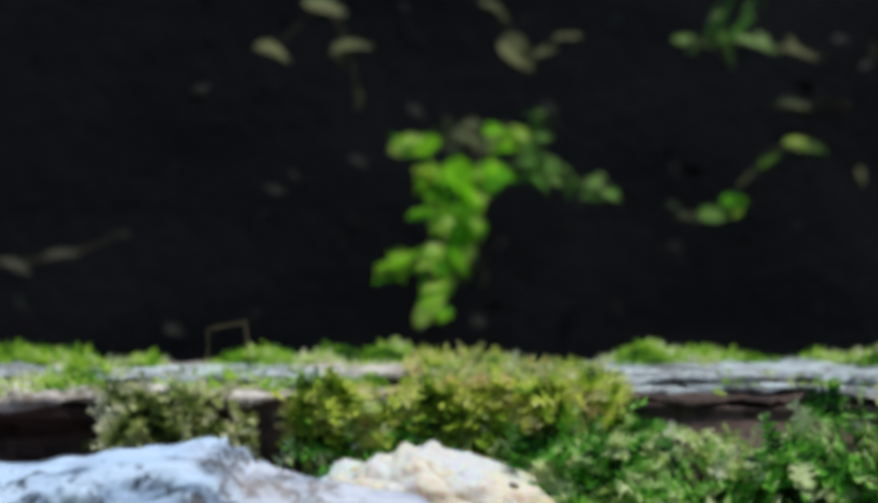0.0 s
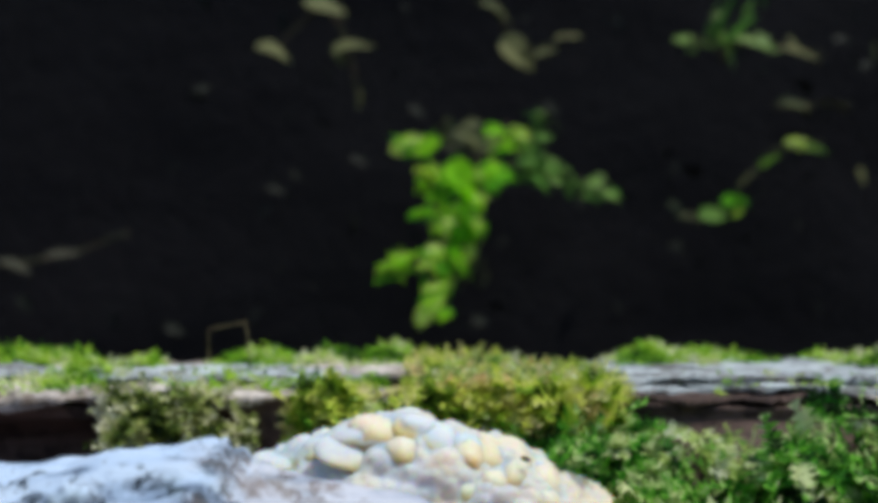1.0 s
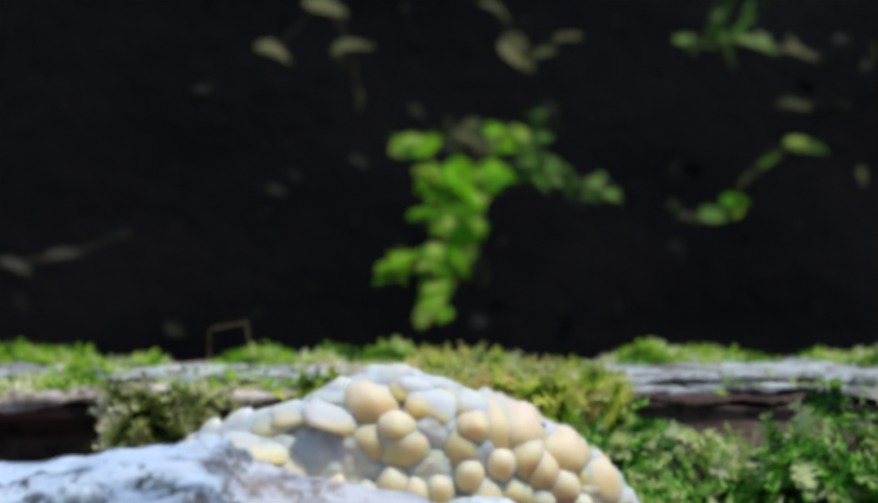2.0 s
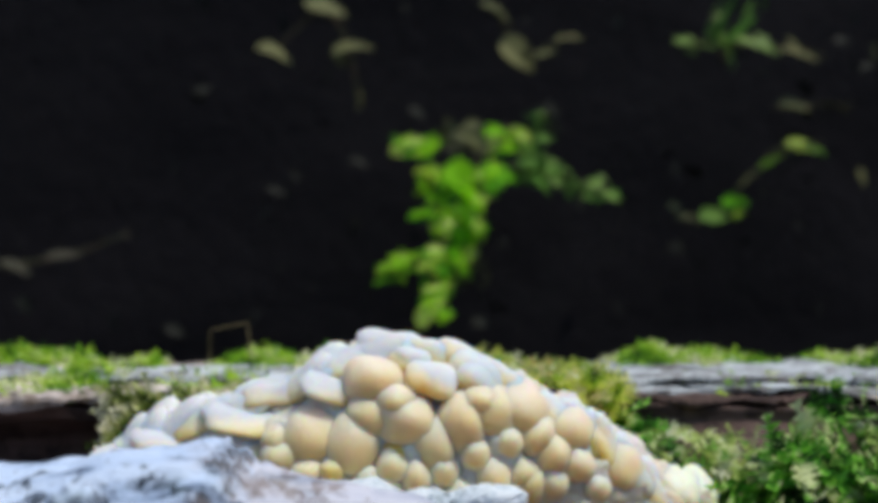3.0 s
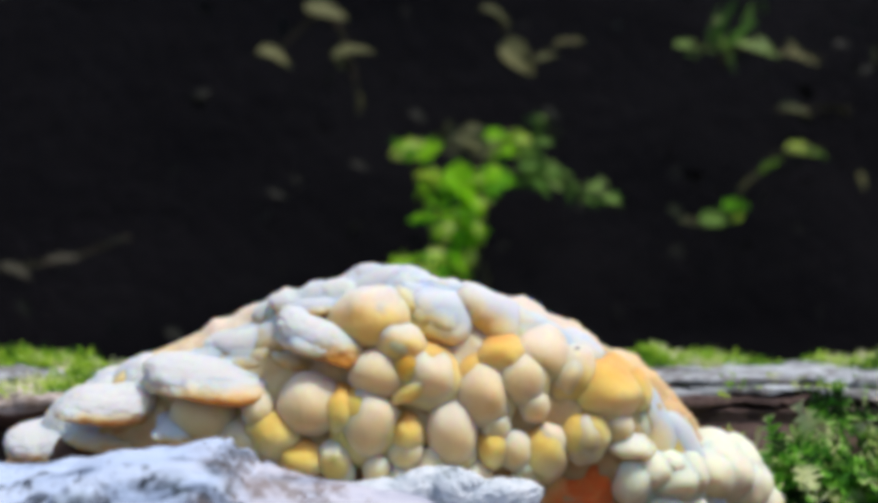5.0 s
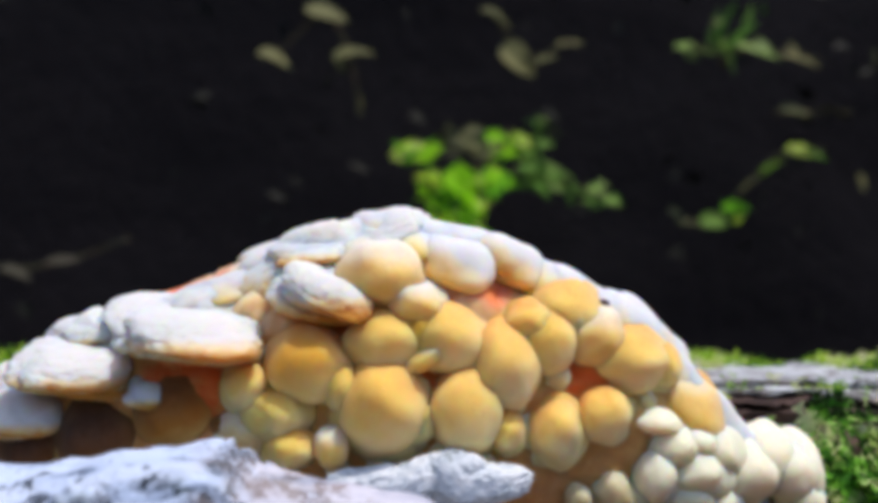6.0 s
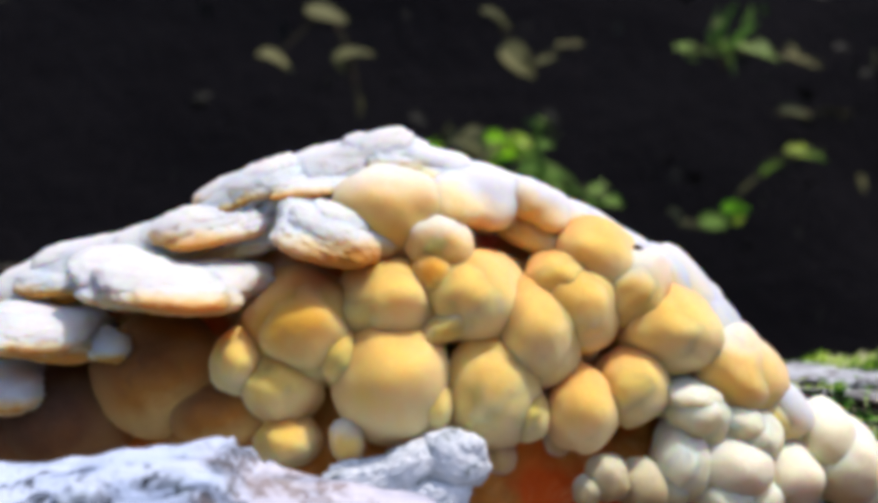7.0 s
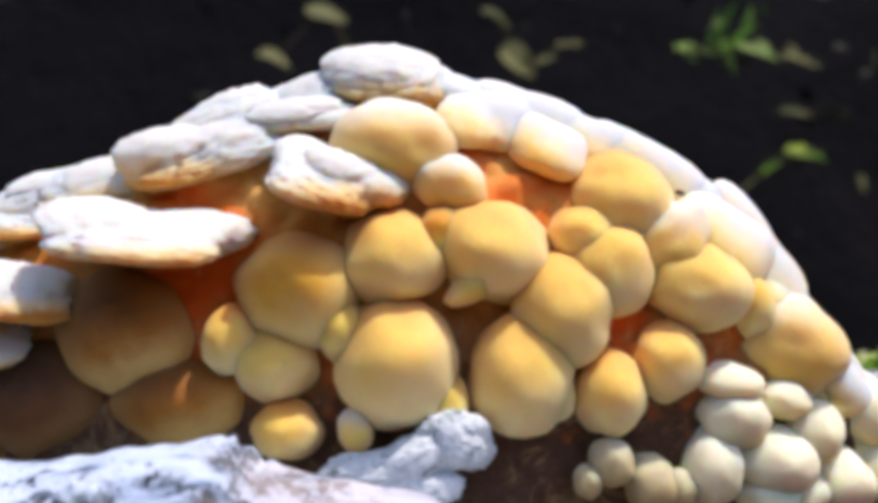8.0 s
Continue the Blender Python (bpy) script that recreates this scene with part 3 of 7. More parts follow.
def lobe(kind, rx, ry, rz, tilt=0.0, bud=0):
    """One lobe of flesh, lumpy and uneven; rx, ry, rz: its half width, depth and height. bud: 1 or 2 for the younger swellings on it."""
    name, material, label = LOOKS[kind]
    if bud:
        young = {1: {"cap": M_CAP}, 2: {"cap": M_CAP_YOUNG, "ball": M_YOUNG, "amber": M_YOUNG, "undershade": M_YOUNG, "pale": M_YOUNG}}[bud]
        material = young.get(kind, material)
        name, label = "bud", label.replace("rounded", "small budding").replace("shelf-like lobe", "bud")
    seed = round(1.37e4 * (rx / rz + tilt * 0.013)) % 997 * 0.31
    bm = bmesh.new()
    bmesh.ops.create_icosphere(bm, subdivisions=5 if kind in ("cap", "felt") and bud < 2 else 3 if bud > 1 or kind in ("crumb", "fleck") else 4, radius=1.0)
    lump = LUMP[kind]
    turn = Matrix.Rotation(radians(tilt), 3, "Y")
    knots = []
    if kind in ("cap", "rim"):
        rng = random.Random(seed)
        for k in range(9 if kind == "cap" else 6):
            a, h = k * 2.4 + rng.uniform(-0.5, 0.5), rng.uniform(-0.35, 0.55)
            knots.append((Vector((math.cos(a) * 0.55, math.sin(a) * 0.55, h)) * rng.uniform(0.7, 1.15), rng.uniform(0.40, 0.66)))
    for v in bm.verts:
        n = v.co.copy()
        d = 1 + lump * noise.noise(n * 1.4 + Vector((seed, 0, 0))) + 0.28 * lump * noise.noise(n * 2.8 + Vector((0, seed, 0)))
        if knots:  # several swellings run together, crusted and crumbly
            d = 0.0
            for c, r in knots:
                along = n.dot(c)
                gap = along * along - c.length_squared + r * r
                if gap > 0:
                    d += math.exp(4 * (along + math.sqrt(gap)))
            d = math.log(d + 20) / 4.6
            d *= (abs(n.x) ** 3 + abs(n.y) ** 3 + abs(n.z) ** 3) ** (-1 / 3) * 0.93
            d += 0.35 * lump * noise.noise(n * 1.6 + Vector((seed, 0, 0)))
        if kind == "cap":  # crumbled away along the edge
            d += (1 - abs(n.z)) * (0.06 * noise.noise(n * 5 + Vector((seed, seed, 0))) + 0.05 * noise.noise(n * 12 + Vector((0, seed, seed))))
            d += 0.035 * noise.noise(n * 9 + Vector((seed, 0, seed))) - 0.045 * abs(noise.noise(n * 5 + Vector((0, seed, 0)))) + 0.022 * noise.noise(n * 24 + Vector((seed, seed, 0)))
        d += 0.12 * lump * noise.noise(n * 9 + Vector((0, 0, seed))) + 0.05 * lump * noise.noise(n * 24 + Vector((0, seed, seed)))
        if kind == "felt":
            d += 0.10 * noise.noise(n * 7 + Vector((seed, seed, 0))) + 0.06 * noise.noise(n * 19 + Vector((seed, seed, 0)))
        if kind in FLARED:  # its root spreads into the flesh around it
            k = min(1.0, max(0.0, (n.y + 0.05) / 0.75))
            slim = 1 + (0.42 if bud else 0.30) * k * k * (3 - 2 * k)
        else:
            slim = 1 - 0.30 * max(0.0, n.y + 0.15) if kind in ("pale", "rim") else 1.0
        z = n.z * (0.72 if kind == "cap" and n.z < 0 else 1.0)
        x, y = n.x * rx * slim, n.y * ry
        if kind in ("cap", "rim"):  # shelves slope down to a thick front edge
            y += 0.55 * ry * n.z
        if kind in HANGING and n.z > 0:  # the neck: narrower, leaning back under the lobes above
            x *= 1 - 0.10 * n.z * n.z
            z *= 1.06
            y += 0.30 * ry * n.z * n.z
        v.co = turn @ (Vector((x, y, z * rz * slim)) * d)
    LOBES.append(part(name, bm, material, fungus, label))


BODIES = []


def flesh_body(kind, left, right, high, deep, p_left, p_right, cell):
    """A swelling mound of flesh, its skin budding into lobes that run together; half widths, height, depth and the size of the buds."""
    rings, back = [], 9
    us, vs = np.linspace(-0.995, 0.995, 200), np.linspace(0, 1, 90) ** 0.85
    for u in us:
        top = high * math.sqrt(1 - abs(u) ** (p_right if u > 0 else p_left))
        x = u * (right if u > 0 else left)
        ring = []
        for v in vs:
            q = math.sqrt(max(0.0, 1 - v ** 5)) * math.sqrt(1 - u * u) ** 0.8
            p = Vector((x, -deep * q, top * v))
            near = noise.voronoi(Vector((p.x, p.y * 0.8, p.z)) / cell + Vector((0, 3.3 * len(BODIES), 0)))[0]
            bud = math.sqrt(max(0.0, 1 - min(1.0, near[0] / 0.8) ** 2)) * min(1.0, (near[1] - near[0]) * 1.8)
            n = Vector((u * 0.7, -q - 0.15, v * 0.9)).normalized()
            near = noise.voronoi(p / (cell * 0.32))[0]
            bud += 0.6 * (0.45 - near[0])
            ring.append(tuple(p + n * (cell * (0.25 if kind == "young" else 0.20) * (bud - 0.5) + rough(p, cell * 2.2, cell * 0.15))))
        for v in np.linspace(0.97, 0, back):
            ring.append((x, 0.3 * deep * math.sqrt(1 - v * v), top * v * 0.98))
        rings.append(ring)
    material, label = {"young": (M_BODY_YOUNG, "cream young flesh"), "tender": (M_BODY, "honey-coloured inner flesh"), "ripe": (M_RIPE, "orange and honey-coloured inner flesh"), "core": (M_CORE, "deep orange inner flesh")}[kind]
    BODIES.append(part("inner_flesh", sweep("inner_flesh", rings), material, fungus, label))


# flesh from within outwards
flesh_body("young", 0.0424, 0.0495, 0.0263, 0.0325, 1.25, 1.30, 0.0125)
flesh_body("young", 0.0724, 0.0724, 0.0449, 0.0415, 1.15, 1.30, 0.0139)
flesh_body("young", 0.1026, 0.0937, 0.0611, 0.0465, 1.20, 1.35, 0.0129)
flesh_body("tender", 0.1215, 0.1108, 0.0760, 0.0495, 1.16, 1.50, 0.0136)
flesh_body("ripe", 0.1416, 0.1255, 0.0978, 0.0560, 1.18, 1.35, 0.0143)
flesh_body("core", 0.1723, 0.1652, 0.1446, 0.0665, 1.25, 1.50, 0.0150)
lobe("cap", 0.0211, 0.0186, 0.0127, 3)
lobe("cap", 0.0156, 0.0137, 0.0094, 3, 1)
lobe("cap", 0.0105, 0.0093, 0.0064, 3, 2)
lobe("cap", 0.0276, 0.0198, 0.0084, -17)
lobe("cap", 0.0204, 0.0146, 0.0062, -17, 1)
lobe("cap", 0.0138, 0.0099, 0.0042, -17, 2)
lobe("cap", 0.0192, 0.0146, 0.0074, -8)
lobe("cap", 0.0142, 0.0108, 0.0054, -8, 1)
lobe("cap", 0.0096, 0.0073, 0.0037, -8, 2)
lobe("pale", 0.0180, 0.0178, 0.0137, 10)
lobe("pale", 0.0134, 0.0132, 0.0101, 10, 1)
lobe("pale", 0.0099, 0.0099, 0.0078, 10, 2)
lobe("rim", 0.0167, 0.0168, 0.0134, 12)
lobe("rim", 0.0120, 0.0121, 0.0096, 12, 1)
lobe("rim", 0.0084, 0.0084, 0.0067, 12, 2)
lobe("rim", 0.0147, 0.0148, 0.0117, 20)
lobe("rim", 0.0106, 0.0106, 0.0084, 20, 1)
lobe("rim", 0.0074, 0.0074, 0.0058, 20, 2)
lobe("cap", 0.0251, 0.0210, 0.0130, -13)
lobe("cap", 0.0186, 0.0155, 0.0096, -13, 1)
lobe("cap", 0.0125, 0.0105, 0.0065, -13, 2)
lobe("cap", 0.0267, 0.0199, 0.0094, -9)
lobe("cap", 0.0198, 0.0147, 0.0069, -9, 1)
lobe("cap", 0.0134, 0.0099, 0.0047, -9, 2)
lobe("cap", 0.0187, 0.0165, 0.0114, 20)
lobe("cap", 0.0139, 0.0122, 0.0084, 20, 1)
lobe("cap", 0.0094, 0.0083, 0.0057, 20, 2)
lobe("cap", 0.0276, 0.0212, 0.0110, 4)
lobe("cap", 0.0204, 0.0157, 0.0082, 4, 1)
lobe("cap", 0.0138, 0.0106, 0.0055, 4, 2)
lobe("cap", 0.0150, 0.0119, 0.0067, -4)
lobe("cap", 0.0111, 0.0088, 0.0049, -4, 1)
lobe("cap", 0.0075, 0.0060, 0.0033, -4, 2)
lobe("cap", 0.0192, 0.0159, 0.0097, 6)
lobe("cap", 0.0142, 0.0118, 0.0072, 6, 1)
lobe("cap", 0.0096, 0.0080, 0.0048, 6, 2)
lobe("cap", 0.0201, 0.0165, 0.0100, 0)
lobe("cap", 0.0148, 0.0122, 0.0074, 0, 1)
lobe("cap", 0.0100, 0.0083, 0.0050, 0, 2)
lobe("cap", 0.0159, 0.0129, 0.0075, -14)
lobe("cap", 0.0117, 0.0095, 0.0056, -14, 1)
lobe("cap", 0.0079, 0.0064, 0.0038, -14, 2)
lobe("cap", 0.0167, 0.0147, 0.0100, -20)
lobe("cap", 0.0124, 0.0109, 0.0074, -20, 1)
lobe("cap", 0.0084, 0.0074, 0.0050, -20, 2)
lobe("cap", 0.0064, 0.0064, 0.0053, 10)
lobe("cap", 0.0047, 0.0048, 0.0040, 10, 1)
lobe("cap", 0.0184, 0.0149, 0.0087, -20)
lobe("cap", 0.0136, 0.0110, 0.0064, -20, 1)
lobe("cap", 0.0092, 0.0074, 0.0043, -20, 2)
lobe("rim", 0.0134, 0.0127, 0.0094, 15)
lobe("rim", 0.0096, 0.0092, 0.0067, 15, 1)
lobe("rim", 0.0067, 0.0064, 0.0047, 15, 2)
lobe("undershade", 0.0201, 0.0213, 0.0180, 0)
lobe("undershade", 0.0144, 0.0154, 0.0130, 0, 1)
lobe("undershade", 0.0110, 0.0119, 0.0103, 0, 2)
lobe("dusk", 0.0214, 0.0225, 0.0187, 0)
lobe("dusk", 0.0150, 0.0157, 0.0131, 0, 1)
lobe("undershade", 0.0197, 0.0189, 0.0140, 0)
lobe("undershade", 0.0142, 0.0136, 0.0101, 0, 1)
lobe("undershade", 0.0108, 0.0106, 0.0080, 0, 2)
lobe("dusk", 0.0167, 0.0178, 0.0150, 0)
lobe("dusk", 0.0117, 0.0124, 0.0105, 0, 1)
lobe("amber", 0.0174, 0.0185, 0.0157, 6)
lobe("amber", 0.0132, 0.0141, 0.0119, 6, 1)
lobe("amber", 0.0099, 0.0108, 0.0093, 6, 2)
lobe("ball", 0.0110, 0.0118, 0.0100, 20)
lobe("ball", 0.0084, 0.0090, 0.0076, 20, 1)
lobe("ball", 0.0063, 0.0069, 0.0059, 20, 2)
lobe("ball", 0.0165, 0.0192, 0.0177, 0)
lobe("ball", 0.0126, 0.0146, 0.0135, 0, 1)
lobe("ball", 0.0095, 0.0112, 0.0105, 0, 2)
lobe("ball", 0.0154, 0.0161, 0.0134, 0)
lobe("ball", 0.0117, 0.0122, 0.0102, 0, 1)
lobe("ball", 0.0088, 0.0094, 0.0079, 0, 2)
lobe("ball", 0.0160, 0.0167, 0.0137, 22)
lobe("ball", 0.0122, 0.0127, 0.0104, 22, 1)
lobe("ball", 0.0092, 0.0097, 0.0081, 22, 2)
lobe("ball", 0.0137, 0.0170, 0.0167, 6)
lobe("ball", 0.0104, 0.0129, 0.0127, 6, 1)
lobe("ball", 0.0078, 0.0099, 0.0099, 6, 2)
lobe("ball", 0.0137, 0.0165, 0.0157, -6)
lobe("ball", 0.0104, 0.0125, 0.0119, -6, 1)
lobe("ball", 0.0078, 0.0096, 0.0093, -6, 2)
lobe("ball", 0.0124, 0.0148, 0.0140, -10)
lobe("ball", 0.0094, 0.0112, 0.0107, -10, 1)
lobe("ball", 0.0071, 0.0086, 0.0083, -10, 2)
lobe("ball", 0.0157, 0.0167, 0.0140, 25)
lobe("ball", 0.0119, 0.0127, 0.0107, 25, 1)
lobe("ball", 0.0090, 0.0097, 0.0083, 25, 2)
lobe("ball", 0.0154, 0.0155, 0.0124, 10)
lobe("ball", 0.0117, 0.0118, 0.0094, 10, 1)
lobe("ball", 0.0088, 0.0090, 0.0073, 10, 2)
lobe("ball", 0.0099, 0.0115, 0.0107, 0)
lobe("ball", 0.0075, 0.0087, 0.0081, 0, 1)
lobe("ball", 0.0056, 0.0067, 0.0063, 0, 2)
lobe("ball", 0.0097, 0.0118, 0.0114, 0)
lobe("ball", 0.0074, 0.0090, 0.0086, 0, 1)
lobe("ball", 0.0055, 0.0069, 0.0067, 0, 2)
lobe("pale", 0.0187, 0.0191, 0.0154, 38)
lobe("pale", 0.0139, 0.0141, 0.0114, 38, 1)
lobe("pale", 0.0103, 0.0107, 0.0088, 38, 2)
lobe("rim", 0.0110, 0.0116, 0.0097, 42)
lobe("rim", 0.0079, 0.0084, 0.0070, 42, 1)
lobe("rim", 0.0055, 0.0058, 0.0048, 42, 2)
lobe("rim", 0.0180, 0.0176, 0.0134, 40)
lobe("rim", 0.0130, 0.0127, 0.0096, 40, 1)
lobe("rim", 0.0090, 0.0088, 0.0067, 40, 2)
lobe("rim", 0.0140, 0.0140, 0.0110, 48)
lobe("rim", 0.0101, 0.0101, 0.0079, 48, 1)
lobe("rim", 0.0070, 0.0070, 0.0055, 48, 2)
lobe("pale", 0.0104, 0.0131, 0.0130, 30)
lobe("pale", 0.0077, 0.0097, 0.0096, 30, 1)
lobe("pale", 0.0057, 0.0074, 0.0074, 30, 2)
lobe("pale", 0.0110, 0.0110, 0.0087, 15)
lobe("pale", 0.0082, 0.0082, 0.0064, 15, 1)
lobe("pale", 0.0061, 0.0062, 0.0050, 15, 2)
lobe("ball", 0.0094, 0.0097, 0.0080, 0)
lobe("ball", 0.0071, 0.0074, 0.0061, 0, 1)
lobe("ball", 0.0054, 0.0057, 0.0048, 0, 2)
lobe("pale", 0.0104, 0.0082, 0.0043, -30)
lobe("pale", 0.0077, 0.0061, 0.0032, -30, 1)
lobe("ball", 0.0090, 0.0092, 0.0074, 0)
lobe("ball", 0.0069, 0.0070, 0.0056, 0, 1)
lobe("ball", 0.0052, 0.0053, 0.0044, 0, 2)
lobe("pale", 0.0050, 0.0062, 0.0060, 0)
lobe("pale", 0.0037, 0.0046, 0.0045, 0, 1)
lobe("ball", 0.0067, 0.0086, 0.0087, 0)
lobe("ball", 0.0051, 0.0065, 0.0066, 0, 1)
lobe("ball", 0.0057, 0.0073, 0.0074, 0)
lobe("ball", 0.0043, 0.0055, 0.0056, 0, 1)
lobe("ball", 0.0057, 0.0073, 0.0074, 0)
lobe("ball", 0.0043, 0.0055, 0.0056, 0, 1)
lobe("ball", 0.0067, 0.0084, 0.0084, 0)
lobe("ball", 0.0051, 0.0064, 0.0064, 0, 1)
lobe("amber", 0.0067, 0.0082, 0.0080, 0)
lobe("amber", 0.0051, 0.0063, 0.0061, 0, 1)
lobe("ball", 0.0077, 0.0094, 0.0090, 0)
lobe("ball", 0.0058, 0.0071, 0.0069, 0, 1)
lobe("ball", 0.0044, 0.0055, 0.0054, 0, 2)
lobe("pip", 0.0101, 0.0105, 0.0086, 8)
lobe("pip", 0.0073, 0.0075, 0.0062, 8, 1)
lobe("pip", 0.0094, 0.0080, 0.0049, 8)
lobe("pip", 0.0068, 0.0057, 0.0035, 8, 1)
lobe("pip", 0.0083, 0.0109, 0.0112, 8)
lobe("pip", 0.0060, 0.0079, 0.0081, 8, 1)
lobe("pip", 0.0123, 0.0123, 0.0097, 8)
lobe("pip", 0.0088, 0.0089, 0.0070, 8, 1)
lobe("pip", 0.0094, 0.0105, 0.0094, 8)
lobe("pip", 0.0068, 0.0076, 0.0067, 8, 1)
lobe("pip", 0.0116, 0.0123, 0.0105, 8)
lobe("pip", 0.0083, 0.0089, 0.0075, 8, 1)
lobe("pip", 0.0079, 0.0076, 0.0056, 8)
lobe("pip", 0.0057, 0.0055, 0.0040, 8, 1)
lobe("pip", 0.0090, 0.0092, 0.0075, 8)
lobe("pip", 0.0065, 0.0067, 0.0054, 8, 1)
lobe("pip", 0.0079, 0.0086, 0.0075, 8)
lobe("pip", 0.0057, 0.0062, 0.0054, 8, 1)
lobe("pip", 0.0101, 0.0115, 0.0105, 8)
lobe("pip", 0.0073, 0.0083, 0.0075, 8, 1)
lobe("pip", 0.0108, 0.0130, 0.0124, 8)
lobe("pip", 0.0078, 0.0093, 0.0089, 8, 1)
lobe("pip", 0.0108, 0.0130, 0.0124, 8)
lobe("pip", 0.0078, 0.0093, 0.0089, 8, 1)
lobe("knob", 0.0060, 0.0069, 0.0064, 0)
lobe("knob", 0.0067, 0.0079, 0.0074, 0)
lobe("knob", 0.0047, 0.0058, 0.0057, 0)
lobe("knob", 0.0037, 0.0045, 0.0043, 0)
lobe("felt", 0.0137, 0.0060, 0.0064, -28)
lobe("felt", 0.0097, 0.0052, 0.0077, 16)
lobe("felt", 0.0130, 0.0057, 0.0060, -10)
lobe("felt", 0.0130, 0.0056, 0.0057, -8)
lobe("cap", 0.0225, 0.0110, 0.0110, -60)
lobe("cap", 0.0167, 0.0082, 0.0082, -60, 1)
lobe("cap", 0.0113, 0.0055, 0.0055, -60, 2)
lobe("cap", 0.0225, 0.0110, 0.0110, -56)
lobe("cap", 0.0167, 0.0082, 0.0082, -56, 1)
lobe("cap", 0.0113, 0.0055, 0.0055, -56, 2)
lobe("cap", 0.0225, 0.0110, 0.0110, -43)
lobe("cap", 0.0167, 0.0082, 0.0082, -43, 1)
lobe("cap", 0.0113, 0.0055, 0.0055, -43, 2)
lobe("cap", 0.0225, 0.0110, 0.0110, -18)
lobe("cap", 0.0167, 0.0082, 0.0082, -18, 1)
lobe("cap", 0.0113, 0.0055, 0.0055, -18, 2)
lobe("cap", 0.0225, 0.0110, 0.0110, -23)
lobe("cap", 0.0167, 0.0082, 0.0082, -23, 1)
lobe("cap", 0.0113, 0.0055, 0.0055, -23, 2)
lobe("cap", 0.0225, 0.0110, 0.0110, -9)
lobe("cap", 0.0167, 0.0082, 0.0082, -9, 1)
lobe("cap", 0.0113, 0.0055, 0.0055, -9, 2)
lobe("cap", 0.0225, 0.0110, 0.0110, -39)
lobe("cap", 0.0167, 0.0082, 0.0082, -39, 1)
lobe("cap", 0.0113, 0.0055, 0.0055, -39, 2)
lobe("cap", 0.0225, 0.0110, 0.0110, -17)
lobe("cap", 0.0167, 0.0082, 0.0082, -17, 1)
lobe("cap", 0.0113, 0.0055, 0.0055, -17, 2)
lobe("cap", 0.0225, 0.0110, 0.0110, -18)
lobe("cap", 0.0167, 0.0082, 0.0082, -18, 1)
lobe("cap", 0.0113, 0.0055, 0.0055, -18, 2)
lobe("rim", 0.0225, 0.0110, 0.0110, 4)
lobe("rim", 0.0162, 0.0079, 0.0079, 4, 1)
lobe("rim", 0.0113, 0.0055, 0.0055, 4, 2)
lobe("rim", 0.0225, 0.0110, 0.0110, 16)
lobe("rim", 0.0162, 0.0079, 0.0079, 16, 1)
lobe("rim", 0.0113, 0.0055, 0.0055, 16, 2)
lobe("rim", 0.0225, 0.0110, 0.0110, 21)
lobe("rim", 0.0162, 0.0079, 0.0079, 21, 1)
lobe("rim", 0.0113, 0.0055, 0.0055, 21, 2)
lobe("rim", 0.0225, 0.0110, 0.0110, 21)
lobe("rim", 0.0162, 0.0079, 0.0079, 21, 1)
lobe("rim", 0.0113, 0.0055, 0.0055, 21, 2)
lobe("rim", 0.0225, 0.0110, 0.0110, 34)
lobe("rim", 0.0162, 0.0079, 0.0079, 34, 1)
lobe("rim", 0.0113, 0.0055, 0.0055, 34, 2)
lobe("rim", 0.0225, 0.0110, 0.0110, 32)
lobe("rim", 0.0162, 0.0079, 0.0079, 32, 1)
lobe("rim", 0.0113, 0.0055, 0.0055, 32, 2)
lobe("rim", 0.0225, 0.0110, 0.0110, 49)
lobe("rim", 0.0162, 0.0079, 0.0079, 49, 1)
lobe("rim", 0.0113, 0.0055, 0.0055, 49, 2)
lobe("rim", 0.0225, 0.0110, 0.0110, 58)
lobe("rim", 0.0162, 0.0079, 0.0079, 58, 1)
lobe("rim", 0.0113, 0.0055, 0.0055, 58, 2)
lobe("rim", 0.0225, 0.0110, 0.0110, 60)
lobe("rim", 0.0162, 0.0079, 0.0079, 60, 1)
lobe("rim", 0.0113, 0.0055, 0.0055, 60, 2)
lobe("rim", 0.0225, 0.0110, 0.0110, 60)
lobe("rim", 0.0162, 0.0079, 0.0079, 60, 1)
lobe("rim", 0.0113, 0.0055, 0.0055, 60, 2)
lobe("rim", 0.0225, 0.0110, 0.0110, 60)
lobe("rim", 0.0162, 0.0079, 0.0079, 60, 1)
lobe("rim", 0.0113, 0.0055, 0.0055, 60, 2)
lobe("crumb", 0.0050, 0.0059, 0.0055, 0)
lobe("crumb", 0.0050, 0.0059, 0.0055, 0)
lobe("crumb", 0.0047, 0.0055, 0.0051, 0)
lobe("crumb", 0.0047, 0.0055, 0.0051, 0)
lobe("crumb", 0.0053, 0.0063, 0.0059, 0)
lobe("crumb", 0.0047, 0.0055, 0.0051, 0)
lobe("crumb", 0.0050, 0.0059, 0.0055, 0)
lobe("crumb", 0.0050, 0.0059, 0.0055, 0)
lobe("crumb", 0.0050, 0.0059, 0.0055, 0)
lobe("crumb", 0.0050, 0.0059, 0.0055, 0)
lobe("crumb", 0.0050, 0.0059, 0.0055, 0)
lobe("crumb", 0.0047, 0.0055, 0.0051, 0)
lobe("crumb", 0.0043, 0.0051, 0.0048, 0)
lobe("crumb", 0.0047, 0.0055, 0.0051, 0)
lobe("crumb", 0.0043, 0.0051, 0.0048, 0)
lobe("crumb", 0.0047, 0.0055, 0.0051, 0)
lobe("fleck", 0.0016, 0.0008, 0.0008, 18)


